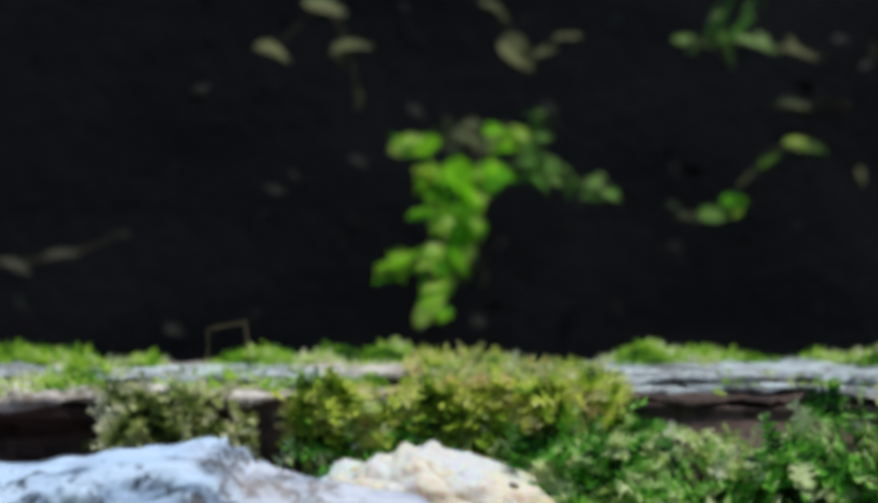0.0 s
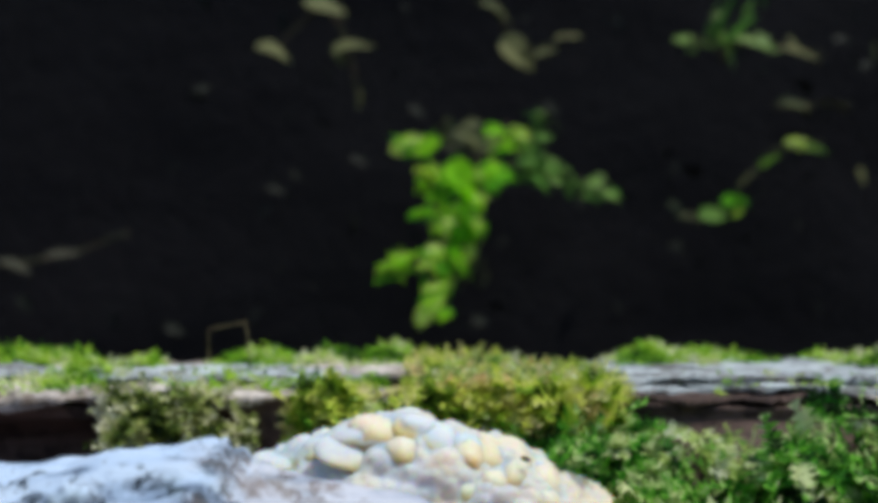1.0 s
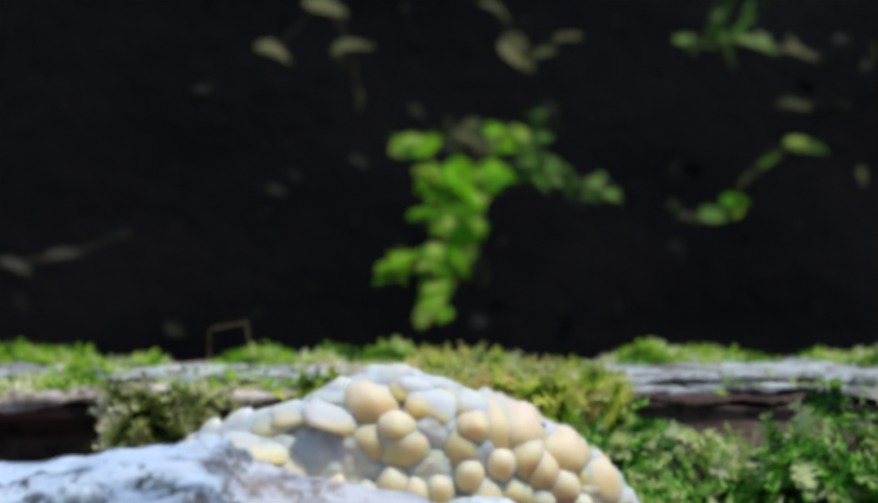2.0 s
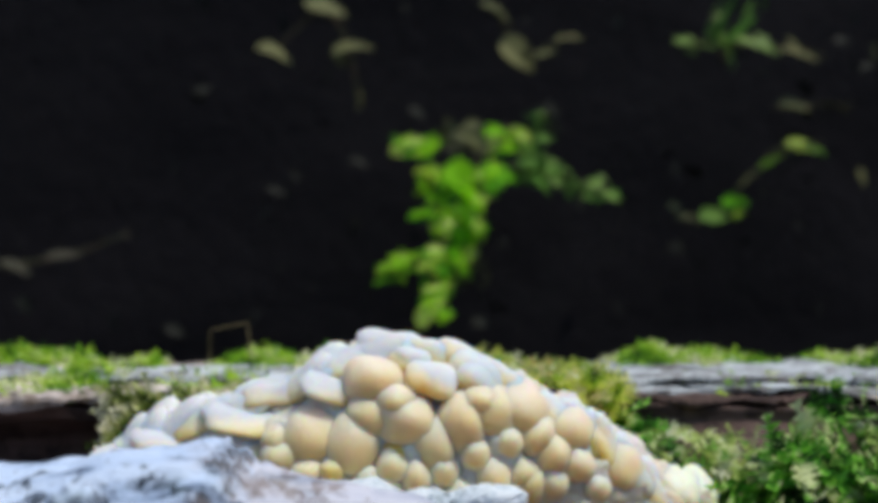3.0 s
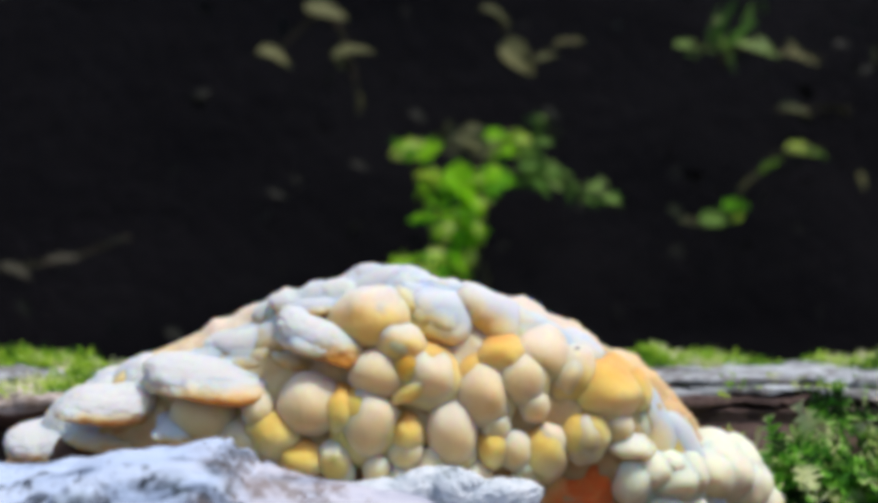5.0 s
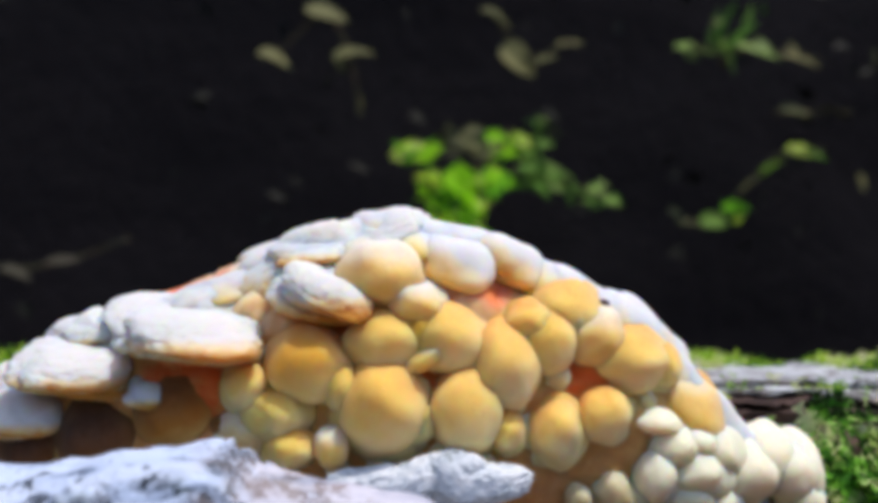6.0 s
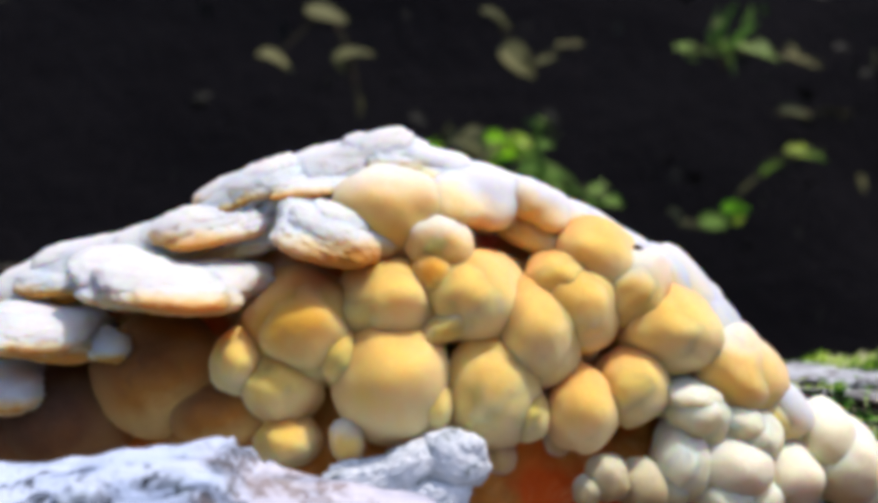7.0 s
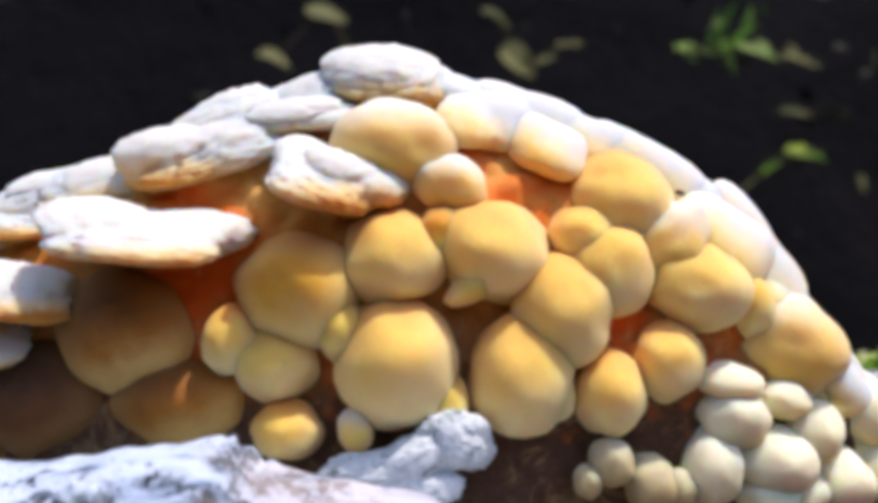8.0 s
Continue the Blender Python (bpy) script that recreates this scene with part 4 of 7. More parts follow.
# ---- leaves on the bank ----
def leaf_mesh(length, width, fold, droop, teeth=5):
    """A veined leaf: folded along its rib, drooping at the tip, with a toothed edge."""
    verts, faces, n = [], [], 12
    for i in range(n + 1):
        s = i / n
        w = width * (math.sin(math.pi * s ** 0.75) ** 0.8) * (1 + 0.10 * math.sin(s * teeth * 2 * math.pi)) if 0 < i < n else 0.0006
        z = -droop * length * s * s
        for k in (-1, -0.5, 0, 0.5, 1):
            verts.append((length * s, k * w / 2, z + fold * abs(k) * w / 2 + 0.0008 * math.sin(s * 40) * abs(k)))
    for i in range(n):
        for k in range(4):
            a = i * 5 + k
            faces.append((a, a + 1, a + 6, a + 5))
    low = len(verts)
    verts += [(x, y, z - 0.0006) for x, y, z in verts]
    faces += [tuple(low + v for v in reversed(f)) for f in faces]
    return mesh_from("leaf", verts, faces)


LEAVES = [leaf_mesh(1.0, 0.55, 0.25, 0.25), leaf_mesh(1.0, 0.75, 0.35, 0.4, 6), leaf_mesh(1.0, 0.34, 0.2, 0.15, 3)]
FAR = 1.20 / 2154.1


def spot(x, y, deep=1.20):
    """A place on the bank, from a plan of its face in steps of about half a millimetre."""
    return Vector(((x - 784) * FAR * deep / 1.2, deep, 0.35 + (449.5 - y) * FAR * deep / 1.2))


def leaf(parent, x, y, size, turn, kind=0, material=M_LEAF, deep=1.2, yaw=0.0, tip=35.0, sag=0.0):
    me = LEAVES[kind].copy()
    ob = part("leaf", me, material, parent)
    at = spot(x, y, deep - sag * (y - 230) + random.uniform(-0.02, 0.02))
    length = 0.88 * size * FAR
    way = Vector((math.cos(radians(turn)), 0, -math.sin(radians(turn))))
    ob.matrix_basis = (Matrix.Translation(at - way * length / 2 - (parent.location if parent else Vector()))
                       @ Matrix.Rotation(radians(turn), 4, "Y") @ Matrix.Rotation(radians(tip + random.uniform(-38, 30)), 4, "X")
                       @ Matrix.Rotation(radians(yaw), 4, "Z") @ Matrix.Scale(length, 4))
    return ob


def sprig(label, root, stems, leaves, material=M_LEAF, name="leafy_sprig", deep=1.2, more=0, sag=0.0):
    base = empty(name, spot(*root, deep + 0.12))
    tagged(base, label, "plant", "sprigs on the bank")
    for pts in stems:
        path = [spot(*p, deep + 0.01 - sag * (p[1] - 230)) - base.location for p in pts]
        part("stem", tube("stem", bend(path), 0.0022, 0.0012), M_TWIG, base, "thin brown stem")
    for args in leaves:
        m = args[5] if len(args) > 5 else material
        leaf(base, *args[:5], material=m, deep=deep, sag=sag)
        for _ in range(more):
            x, y, size, turn, kind = args[:5]
            leaf(base, x + random.uniform(-30, 30), y + random.uniform(-20, 28), size * random.uniform(0.32, 0.62), turn + random.uniform(-60, 60), random.choice((kind, 2)), m, deep, sag=sag)
    return base


sprig("bright green leafy sprig hanging from the dark bank", (860, 300),
      [[(905, 225), (870, 300), (840, 380), (820, 470), (770, 560)], [(880, 300), (960, 300), (1090, 340)], [(860, 290), (800, 250), (700, 270)], [(820, 460), (700, 475)]],
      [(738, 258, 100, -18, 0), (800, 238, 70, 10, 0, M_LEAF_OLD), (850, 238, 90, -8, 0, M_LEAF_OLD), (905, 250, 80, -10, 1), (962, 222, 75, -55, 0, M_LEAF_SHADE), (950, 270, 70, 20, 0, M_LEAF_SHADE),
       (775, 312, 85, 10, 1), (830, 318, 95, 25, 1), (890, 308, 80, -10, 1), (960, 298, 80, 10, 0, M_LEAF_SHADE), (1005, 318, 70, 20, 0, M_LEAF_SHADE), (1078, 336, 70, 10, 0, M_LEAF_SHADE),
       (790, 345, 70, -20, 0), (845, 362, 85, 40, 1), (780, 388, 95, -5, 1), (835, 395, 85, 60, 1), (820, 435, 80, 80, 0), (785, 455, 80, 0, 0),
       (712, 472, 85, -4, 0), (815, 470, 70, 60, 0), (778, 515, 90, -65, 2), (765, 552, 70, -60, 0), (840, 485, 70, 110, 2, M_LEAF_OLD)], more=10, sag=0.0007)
sprig("thin green sprig trailing over the dark bank", (1330, 320),
      [[(1215, 388), (1290, 375), (1340, 310), (1390, 265), (1470, 255)]],
      [(1438, 258, 90, -4, 0), (1375, 285, 60, -40, 2), (1335, 315, 65, -50, 2, M_LEAF_OLD), (1312, 358, 60, -10, 0), (1275, 382, 66, -5, 0, M_LEAF_SHADE), (1230, 386, 60, 0, 0, M_LEAF_OLD)], more=1)
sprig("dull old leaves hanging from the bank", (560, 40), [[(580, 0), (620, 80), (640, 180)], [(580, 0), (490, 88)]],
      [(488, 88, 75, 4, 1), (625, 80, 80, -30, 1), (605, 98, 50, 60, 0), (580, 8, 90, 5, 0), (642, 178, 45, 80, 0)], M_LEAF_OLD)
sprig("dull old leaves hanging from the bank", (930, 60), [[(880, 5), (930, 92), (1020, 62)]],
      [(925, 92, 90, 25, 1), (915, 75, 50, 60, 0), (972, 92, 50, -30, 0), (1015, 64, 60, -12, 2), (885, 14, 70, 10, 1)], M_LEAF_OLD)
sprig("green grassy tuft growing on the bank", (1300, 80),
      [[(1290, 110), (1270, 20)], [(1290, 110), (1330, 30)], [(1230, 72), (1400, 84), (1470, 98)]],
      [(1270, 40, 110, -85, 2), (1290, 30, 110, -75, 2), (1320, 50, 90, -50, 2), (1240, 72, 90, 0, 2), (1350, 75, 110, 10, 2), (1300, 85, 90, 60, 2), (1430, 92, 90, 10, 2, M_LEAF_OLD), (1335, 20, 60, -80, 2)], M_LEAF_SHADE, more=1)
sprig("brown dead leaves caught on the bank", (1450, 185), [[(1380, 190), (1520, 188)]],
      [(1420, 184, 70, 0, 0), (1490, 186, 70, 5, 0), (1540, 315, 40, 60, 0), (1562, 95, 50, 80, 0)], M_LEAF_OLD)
sprig("faint leaves low on the bank, dimmed in colour", (100, 460), [[(0, 475), (120, 455), (230, 415)]],
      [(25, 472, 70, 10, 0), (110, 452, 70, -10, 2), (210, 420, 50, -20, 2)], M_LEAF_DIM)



def litter():
    """Dim dead leaves and crumbs scattered over the bank, too dark to tell apart."""
    bm = bmesh.new()
    for _ in range(80):
        x, y = random.uniform(-60, 1630), random.uniform(-40, 640)
        size = random.uniform(15, 42) * FAR
        m = (Matrix.Translation(spot(x, y, 1.27)) @ Matrix.Rotation(random.uniform(0, 6.3), 4, "Y")
             @ Matrix.Rotation(radians(random.uniform(20, 70)), 4, "X") @ Matrix.Scale(size, 4))
        first = len(bm.verts)
        bm.from_mesh(LEAVES[random.choice((0, 1, 2))])
        bm.verts.ensure_lookup_table()
        for v in bm.verts[first:]:
            v.co = m @ v.co
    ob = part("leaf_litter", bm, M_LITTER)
    tagged(ob, "dim dead leaves scattered over the dark bank", "leaf litter", kind="stuff")


litter()

# a thin dead stalk bent over on top of the log
stalk = part("dead_stalk", tube("dead_stalk", bend([(-0.1005, 0.525, 0.300), (-0.1000, 0.522, 0.3145), (-0.0985, 0.520, 0.3165), (-0.0840, 0.516, 0.3195), (-0.0828, 0.516, 0.3188), (-0.0815, 0.516, 0.303)]), 0.00028, 0.0004), M_STEM)
tagged(stalk, "thin dead stalk bent over on the log", "stalk")


# ---- movement: the fungus swells for the whole of the shot ----
TIMES = (0.0, 1.5, 3.0, 4.5, 6.0, 7.0, 8.0)


def grow(ob, *places):
    walk(ob, [(t, pose(*p)) for t, p in zip(TIMES, places)])


def motions():
    grow(BODIES[0], (0.0056, -0.0080, 0.0116), (0.0014, -0.0010, 0.0239), (-0.0052, 0.0160, 0.0341), (-0.0094, 0.0160, 0.0480), (-0.0117, 0.0160, 0.0684), (-0.0139, 0.0160, 0.0880), (-0.0161, 0.0160, 0.1090))
    grow(BODIES[1], (0.0055, 0.0040, -0.0213), (0.0015, -0.0080, 0.0107), (-0.0047, -0.0010, 0.0220), (-0.0094, 0.0160, 0.0327), (-0.0117, 0.0160, 0.0530), (-0.0139, 0.0160, 0.0727), (-0.0161, 0.0160, 0.0936))
    grow(BODIES[2], (0.0054, 0.0110, -0.0440), (0.0013, 0.0020, -0.0263), (-0.0044, -0.0080, 0.0109), (-0.0087, -0.0010, 0.0227), (-0.0117, 0.0160, 0.0397), (-0.0138, 0.0160, 0.0594), (-0.0161, 0.0160, 0.0803))
    grow(BODIES[3], (0.0054, 0.0160, -0.0633), (0.0012, 0.0070, -0.0484), (-0.0047, 0.0000, -0.0284), (-0.0084, -0.0080, 0.0121), (-0.0108, -0.0010, 0.0301), (-0.0138, 0.0160, 0.0468), (-0.0161, 0.0160, 0.0677))
    grow(BODIES[4], (0.0053, 0.0240, -0.0891), (0.0011, 0.0150, -0.0712), (-0.0050, 0.0080, -0.0516), (-0.0088, 0.0030, -0.0314), (-0.0105, -0.0080, 0.0136), (-0.0133, 0.0050, 0.0298), (-0.0161, 0.0160, 0.0489))
    grow(BODIES[5], (0.0051, 0.0380, -0.1500), (0.0008, 0.0290, -0.1341), (-0.0054, 0.0220, -0.1147), (-0.0094, 0.0170, -0.0988), (-0.0113, 0.0090, -0.0790), (-0.0131, 0.0020, -0.0493), (-0.0147, -0.0080, 0.0150))
    grow(LOBES[0], (0.0016, -0.0083, 0.0134), (-0.0028, -0.0104, 0.0313), (-0.0067, -0.0100, 0.0482), (-0.0082, -0.0126, 0.0656), (-0.0086, -0.0148, 0.0889), (-0.0091, -0.0265, 0.1230), (-0.0089, -0.0417, 0.1484))
    grow(LOBES[1], (0.0013, -0.0141, 0.0200), (-0.0028, -0.0164, 0.0374), (-0.0065, -0.0161, 0.0541), (-0.0076, -0.0254, 0.0807), (-0.0078, -0.0302, 0.1028), (-0.0085, -0.0376, 0.1282), (-0.0090, -0.0394, 0.1487))
    grow(LOBES[2], (0.0009, -0.0150, 0.0253), (-0.0032, -0.0254, 0.0513), (-0.0064, -0.0270, 0.0702), (-0.0074, -0.0300, 0.0848), (-0.0076, -0.0342, 0.1077), (-0.0086, -0.0373, 0.1282), (-0.0088, -0.0440, 0.1480))
    grow(LOBES[3], (-0.0040, -0.0051, 0.0068), (-0.0143, -0.0100, 0.0226), (-0.0203, -0.0091, 0.0369), (-0.0277, -0.0071, 0.0517), (-0.0342, -0.0032, 0.0744), (-0.0435, -0.0133, 0.1214), (-0.0464, -0.0284, 0.1383))
    grow(LOBES[4], (-0.0051, -0.0116, 0.0145), (-0.0154, -0.0164, 0.0302), (-0.0211, -0.0156, 0.0461), (-0.0283, -0.0136, 0.0608), (-0.0360, -0.0182, 0.1006), (-0.0418, -0.0261, 0.1206), (-0.0468, -0.0259, 0.1385))
    grow(LOBES[5], (-0.0066, -0.0110, 0.0210), (-0.0187, -0.0226, 0.0477), (-0.0229, -0.0241, 0.0629), (-0.0296, -0.0256, 0.0785), (-0.0353, -0.0239, 0.1006), (-0.0419, -0.0255, 0.1206), (-0.0461, -0.0308, 0.1380))
    grow(LOBES[6], (-0.0054, -0.0125, 0.0163), (-0.0156, -0.0204, 0.0329), (-0.0221, -0.0234, 0.0465), (-0.0272, -0.0268, 0.0630), (-0.0278, -0.0303, 0.0867), (-0.0304, -0.0377, 0.1189), (-0.0301, -0.0514, 0.1376))
    grow(LOBES[7], (-0.0063, -0.0161, 0.0213), (-0.0165, -0.0238, 0.0384), (-0.0225, -0.0282, 0.0517), (-0.0284, -0.0349, 0.0765), (-0.0279, -0.0430, 0.0997), (-0.0293, -0.0486, 0.1183), (-0.0303, -0.0495, 0.1378))
    grow(LOBES[8], (-0.0071, -0.0190, 0.0261), (-0.0184, -0.0300, 0.0493), (-0.0238, -0.0354, 0.0631), (-0.0278, -0.0406, 0.0769), (-0.0277, -0.0447, 0.0997), (-0.0294, -0.0477, 0.1183), (-0.0299, -0.0532, 0.1374))
    grow(LOBES[9], (-0.0040, -0.0095, 0.0165), (-0.0098, -0.0182, 0.0347), (-0.0107, -0.0238, 0.0516), (-0.0116, -0.0272, 0.0669), (-0.0082, -0.0395, 0.0935), (-0.0054, -0.0530, 0.1119), (-0.0047, -0.0617, 0.1295))
    grow(LOBES[10], (-0.0047, -0.0140, 0.0219), (-0.0104, -0.0216, 0.0406), (-0.0109, -0.0262, 0.0570), (-0.0112, -0.0384, 0.0742), (-0.0075, -0.0538, 0.0937), (-0.0053, -0.0555, 0.1118), (-0.0047, -0.0595, 0.1297))
    grow(LOBES[11], (-0.0056, -0.0165, 0.0268), (-0.0110, -0.0289, 0.0479), (-0.0102, -0.0427, 0.0615), (-0.0108, -0.0460, 0.0747), (-0.0076, -0.0516, 0.0937), (-0.0053, -0.0570, 0.1117), (-0.0046, -0.0630, 0.1293))
    grow(LOBES[12], (0.0064, -0.0111, 0.0166), (0.0055, -0.0196, 0.0334), (0.0052, -0.0242, 0.0526), (0.0053, -0.0261, 0.0683), (0.0128, -0.0312, 0.0969), (0.0170, -0.0449, 0.1160), (0.0199, -0.0477, 0.1374))
    grow(LOBES[13], (0.0065, -0.0158, 0.0220), (0.0058, -0.0234, 0.0391), (0.0060, -0.0328, 0.0616), (0.0060, -0.0384, 0.0759), (0.0126, -0.0461, 0.0969), (0.0170, -0.0456, 0.1160), (0.0199, -0.0461, 0.1375))
    grow(LOBES[14], (0.0066, -0.0190, 0.0270), (0.0063, -0.0312, 0.0482), (0.0060, -0.0425, 0.0626), (0.0061, -0.0436, 0.0762), (0.0127, -0.0450, 0.0969), (0.0169, -0.0487, 0.1158), (0.0198, -0.0499, 0.1371))
    grow(LOBES[15], (0.0139, -0.0128, 0.0157), (0.0168, -0.0198, 0.0318), (0.0180, -0.0245, 0.0503), (0.0190, -0.0259, 0.0652), (0.0267, -0.0246, 0.0846), (0.0360, -0.0338, 0.1091), (0.0372, -0.0499, 0.1306))
    grow(LOBES[16], (0.0146, -0.0169, 0.0206), (0.0173, -0.0244, 0.0357), (0.0199, -0.0345, 0.0618), (0.0207, -0.0381, 0.0759), (0.0287, -0.0382, 0.0976), (0.0364, -0.0435, 0.1139), (0.0373, -0.0485, 0.1307))
    grow(LOBES[17], (0.0152, -0.0199, 0.0241), (0.0192, -0.0296, 0.0457), (0.0197, -0.0400, 0.0624), (0.0205, -0.0412, 0.0761), (0.0286, -0.0392, 0.0976), (0.0365, -0.0431, 0.1139), (0.0371, -0.0518, 0.1304))
    grow(LOBES[18], (-0.0121, -0.0017, 0.0028), (-0.0324, -0.0070, 0.0191), (-0.0406, -0.0091, 0.0323), (-0.0434, -0.0121, 0.0464), (-0.0504, -0.0204, 0.0664), (-0.0567, -0.0373, 0.1023), (-0.0598, -0.0527, 0.1255))
    grow(LOBES[19], (-0.0150, -0.0085, 0.0127), (-0.0349, -0.0139, 0.0262), (-0.0420, -0.0160, 0.0387), (-0.0439, -0.0189, 0.0520), (-0.0524, -0.0386, 0.0849), (-0.0561, -0.0472, 0.1069), (-0.0604, -0.0500, 0.1257))
    grow(LOBES[20], (-0.0177, -0.0076, 0.0176), (-0.0366, -0.0191, 0.0312), (-0.0464, -0.0243, 0.0530), (-0.0467, -0.0304, 0.0671), (-0.0532, -0.0402, 0.0889), (-0.0560, -0.0478, 0.1069), (-0.0593, -0.0552, 0.1253))
    grow(LOBES[21], (-0.0155, 0.0013, 0.0021), (-0.0377, -0.0037, 0.0145), (-0.0496, -0.0048, 0.0253), (-0.0576, -0.0093, 0.0373), (-0.0828, -0.0135, 0.0743), (-0.0898, -0.0282, 0.0975), (-0.0966, -0.0322, 0.1183))
    grow(LOBES[22], (-0.0157, -0.0052, 0.0053), (-0.0410, -0.0102, 0.0215), (-0.0521, -0.0113, 0.0324), (-0.0595, -0.0158, 0.0442), (-0.0805, -0.0303, 0.0789), (-0.0883, -0.0340, 0.0975), (-0.0974, -0.0297, 0.1185))
    grow(LOBES[23], (-0.0200, -0.0043, 0.0131), (-0.0438, -0.0152, 0.0272), (-0.0587, -0.0194, 0.0471), (-0.0649, -0.0269, 0.0602), (-0.0807, -0.0297, 0.0789), (-0.0878, -0.0358, 0.0975), (-0.0960, -0.0346, 0.1182))
    grow(LOBES[24], (-0.0108, -0.0094, 0.0146), (-0.0198, -0.0186, 0.0314), (-0.0231, -0.0250, 0.0476), (-0.0277, -0.0281, 0.0641), (-0.0250, -0.0470, 0.0871), (-0.0221, -0.0616, 0.1034), (-0.0218, -0.0754, 0.1171))
    grow(LOBES[25], (-0.0122, -0.0133, 0.0193), (-0.0204, -0.0223, 0.0352), (-0.0238, -0.0275, 0.0526), (-0.0267, -0.0433, 0.0684), (-0.0237, -0.0612, 0.0875), (-0.0216, -0.0673, 0.1033), (-0.0220, -0.0732, 0.1173))
    grow(LOBES[26], (-0.0137, -0.0165, 0.0239), (-0.0216, -0.0353, 0.0444), (-0.0236, -0.0412, 0.0593), (-0.0262, -0.0482, 0.0688), (-0.0237, -0.0613, 0.0875), (-0.0215, -0.0684, 0.1032), (-0.0216, -0.0774, 0.1170))
    grow(LOBES[27], (-0.0116, -0.0046, 0.0030), (-0.0317, -0.0120, 0.0174), (-0.0425, -0.0193, 0.0290), (-0.0521, -0.0240, 0.0397), (-0.0634, -0.0433, 0.0757), (-0.0691, -0.0598, 0.0900), (-0.0727, -0.0787, 0.1028))
    grow(LOBES[28], (-0.0138, -0.0094, 0.0102), (-0.0354, -0.0164, 0.0242), (-0.0450, -0.0244, 0.0359), (-0.0581, -0.0344, 0.0558), (-0.0598, -0.0617, 0.0769), (-0.0667, -0.0702, 0.0902), (-0.0733, -0.0759, 0.1028))
    grow(LOBES[29], (-0.0174, -0.0131, 0.0172), (-0.0394, -0.0287, 0.0344), (-0.0491, -0.0379, 0.0492), (-0.0563, -0.0443, 0.0570), (-0.0596, -0.0625, 0.0769), (-0.0666, -0.0707, 0.0902), (-0.0720, -0.0813, 0.1027))
    grow(LOBES[30], (-0.0188, -0.0090, 0.0120), (-0.0438, -0.0141, 0.0251), (-0.0643, -0.0166, 0.0346), (-0.0802, -0.0192, 0.0507), (-0.0957, -0.0315, 0.0753), (-0.1037, -0.0415, 0.0907), (-0.1162, -0.0457, 0.1070))
    grow(LOBES[31], (-0.0211, -0.0129, 0.0168), (-0.0452, -0.0180, 0.0284), (-0.0703, -0.0235, 0.0450), (-0.0796, -0.0293, 0.0544), (-0.0943, -0.0366, 0.0756), (-0.1029, -0.0439, 0.0908), (-0.1167, -0.0442, 0.1070))
    grow(LOBES[32], (-0.0232, -0.0140, 0.0204), (-0.0512, -0.0247, 0.0389), (-0.0694, -0.0279, 0.0457), (-0.0800, -0.0275, 0.0542), (-0.0942, -0.0371, 0.0757), (-0.1025, -0.0453, 0.0908), (-0.1157, -0.0472, 0.1069))
    grow(LOBES[33], (-0.0167, -0.0071, 0.0040), (-0.0444, -0.0133, 0.0194), (-0.0671, -0.0189, 0.0287), (-0.0797, -0.0235, 0.0379), (-0.0973, -0.0464, 0.0653), (-0.1044, -0.0578, 0.0764), (-0.1085, -0.0720, 0.0877))
    grow(LOBES[34], (-0.0196, -0.0110, 0.0109), (-0.0480, -0.0157, 0.0240), (-0.0709, -0.0214, 0.0334), (-0.0852, -0.0380, 0.0495), (-0.0941, -0.0571, 0.0663), (-0.1025, -0.0639, 0.0768), (-0.1092, -0.0699, 0.0876))
    grow(LOBES[35], (-0.0227, -0.0120, 0.0153), (-0.0539, -0.0255, 0.0338), (-0.0749, -0.0342, 0.0422), (-0.0851, -0.0382, 0.0495), (-0.0942, -0.0565, 0.0662), (-0.1022, -0.0648, 0.0769), (-0.1078, -0.0739, 0.0877))
    grow(LOBES[36], (-0.0199, -0.0021, 0.0026), (-0.0474, -0.0072, 0.0126), (-0.0775, -0.0125, 0.0219), (-0.0931, -0.0134, 0.0258), (-0.1193, -0.0348, 0.0506), (-0.1207, -0.0502, 0.0598), (-0.1226, -0.0671, 0.0736))
    grow(LOBES[37], (-0.0207, -0.0075, 0.0062), (-0.0502, -0.0126, 0.0168), (-0.0794, -0.0179, 0.0253), (-0.1023, -0.0238, 0.0359), (-0.1144, -0.0488, 0.0525), (-0.1174, -0.0591, 0.0607), (-0.1234, -0.0650, 0.0735))
    grow(LOBES[38], (-0.0240, -0.0070, 0.0104), (-0.0590, -0.0180, 0.0258), (-0.0886, -0.0268, 0.0350), (-0.1031, -0.0290, 0.0383), (-0.1147, -0.0481, 0.0524), (-0.1174, -0.0592, 0.0607), (-0.1218, -0.0691, 0.0738))
    grow(LOBES[39], (-0.0188, -0.0030, 0.0079), (-0.0464, -0.0076, 0.0227), (-0.0687, -0.0109, 0.0316), (-0.0866, -0.0094, 0.0477), (-0.1011, -0.0180, 0.0706), (-0.1116, -0.0284, 0.0913), (-0.1223, -0.0254, 0.1113))
    grow(LOBES[40], (-0.0215, -0.0072, 0.0135), (-0.0478, -0.0118, 0.0259), (-0.0750, -0.0178, 0.0416), (-0.0857, -0.0205, 0.0515), (-0.1019, -0.0230, 0.0744), (-0.1111, -0.0299, 0.0913), (-0.1228, -0.0238, 0.1114))
    grow(LOBES[41], (-0.0241, -0.0080, 0.0175), (-0.0540, -0.0187, 0.0361), (-0.0755, -0.0231, 0.0445), (-0.0859, -0.0196, 0.0514), (-0.1017, -0.0237, 0.0744), (-0.1105, -0.0318, 0.0913), (-0.1217, -0.0270, 0.1112))
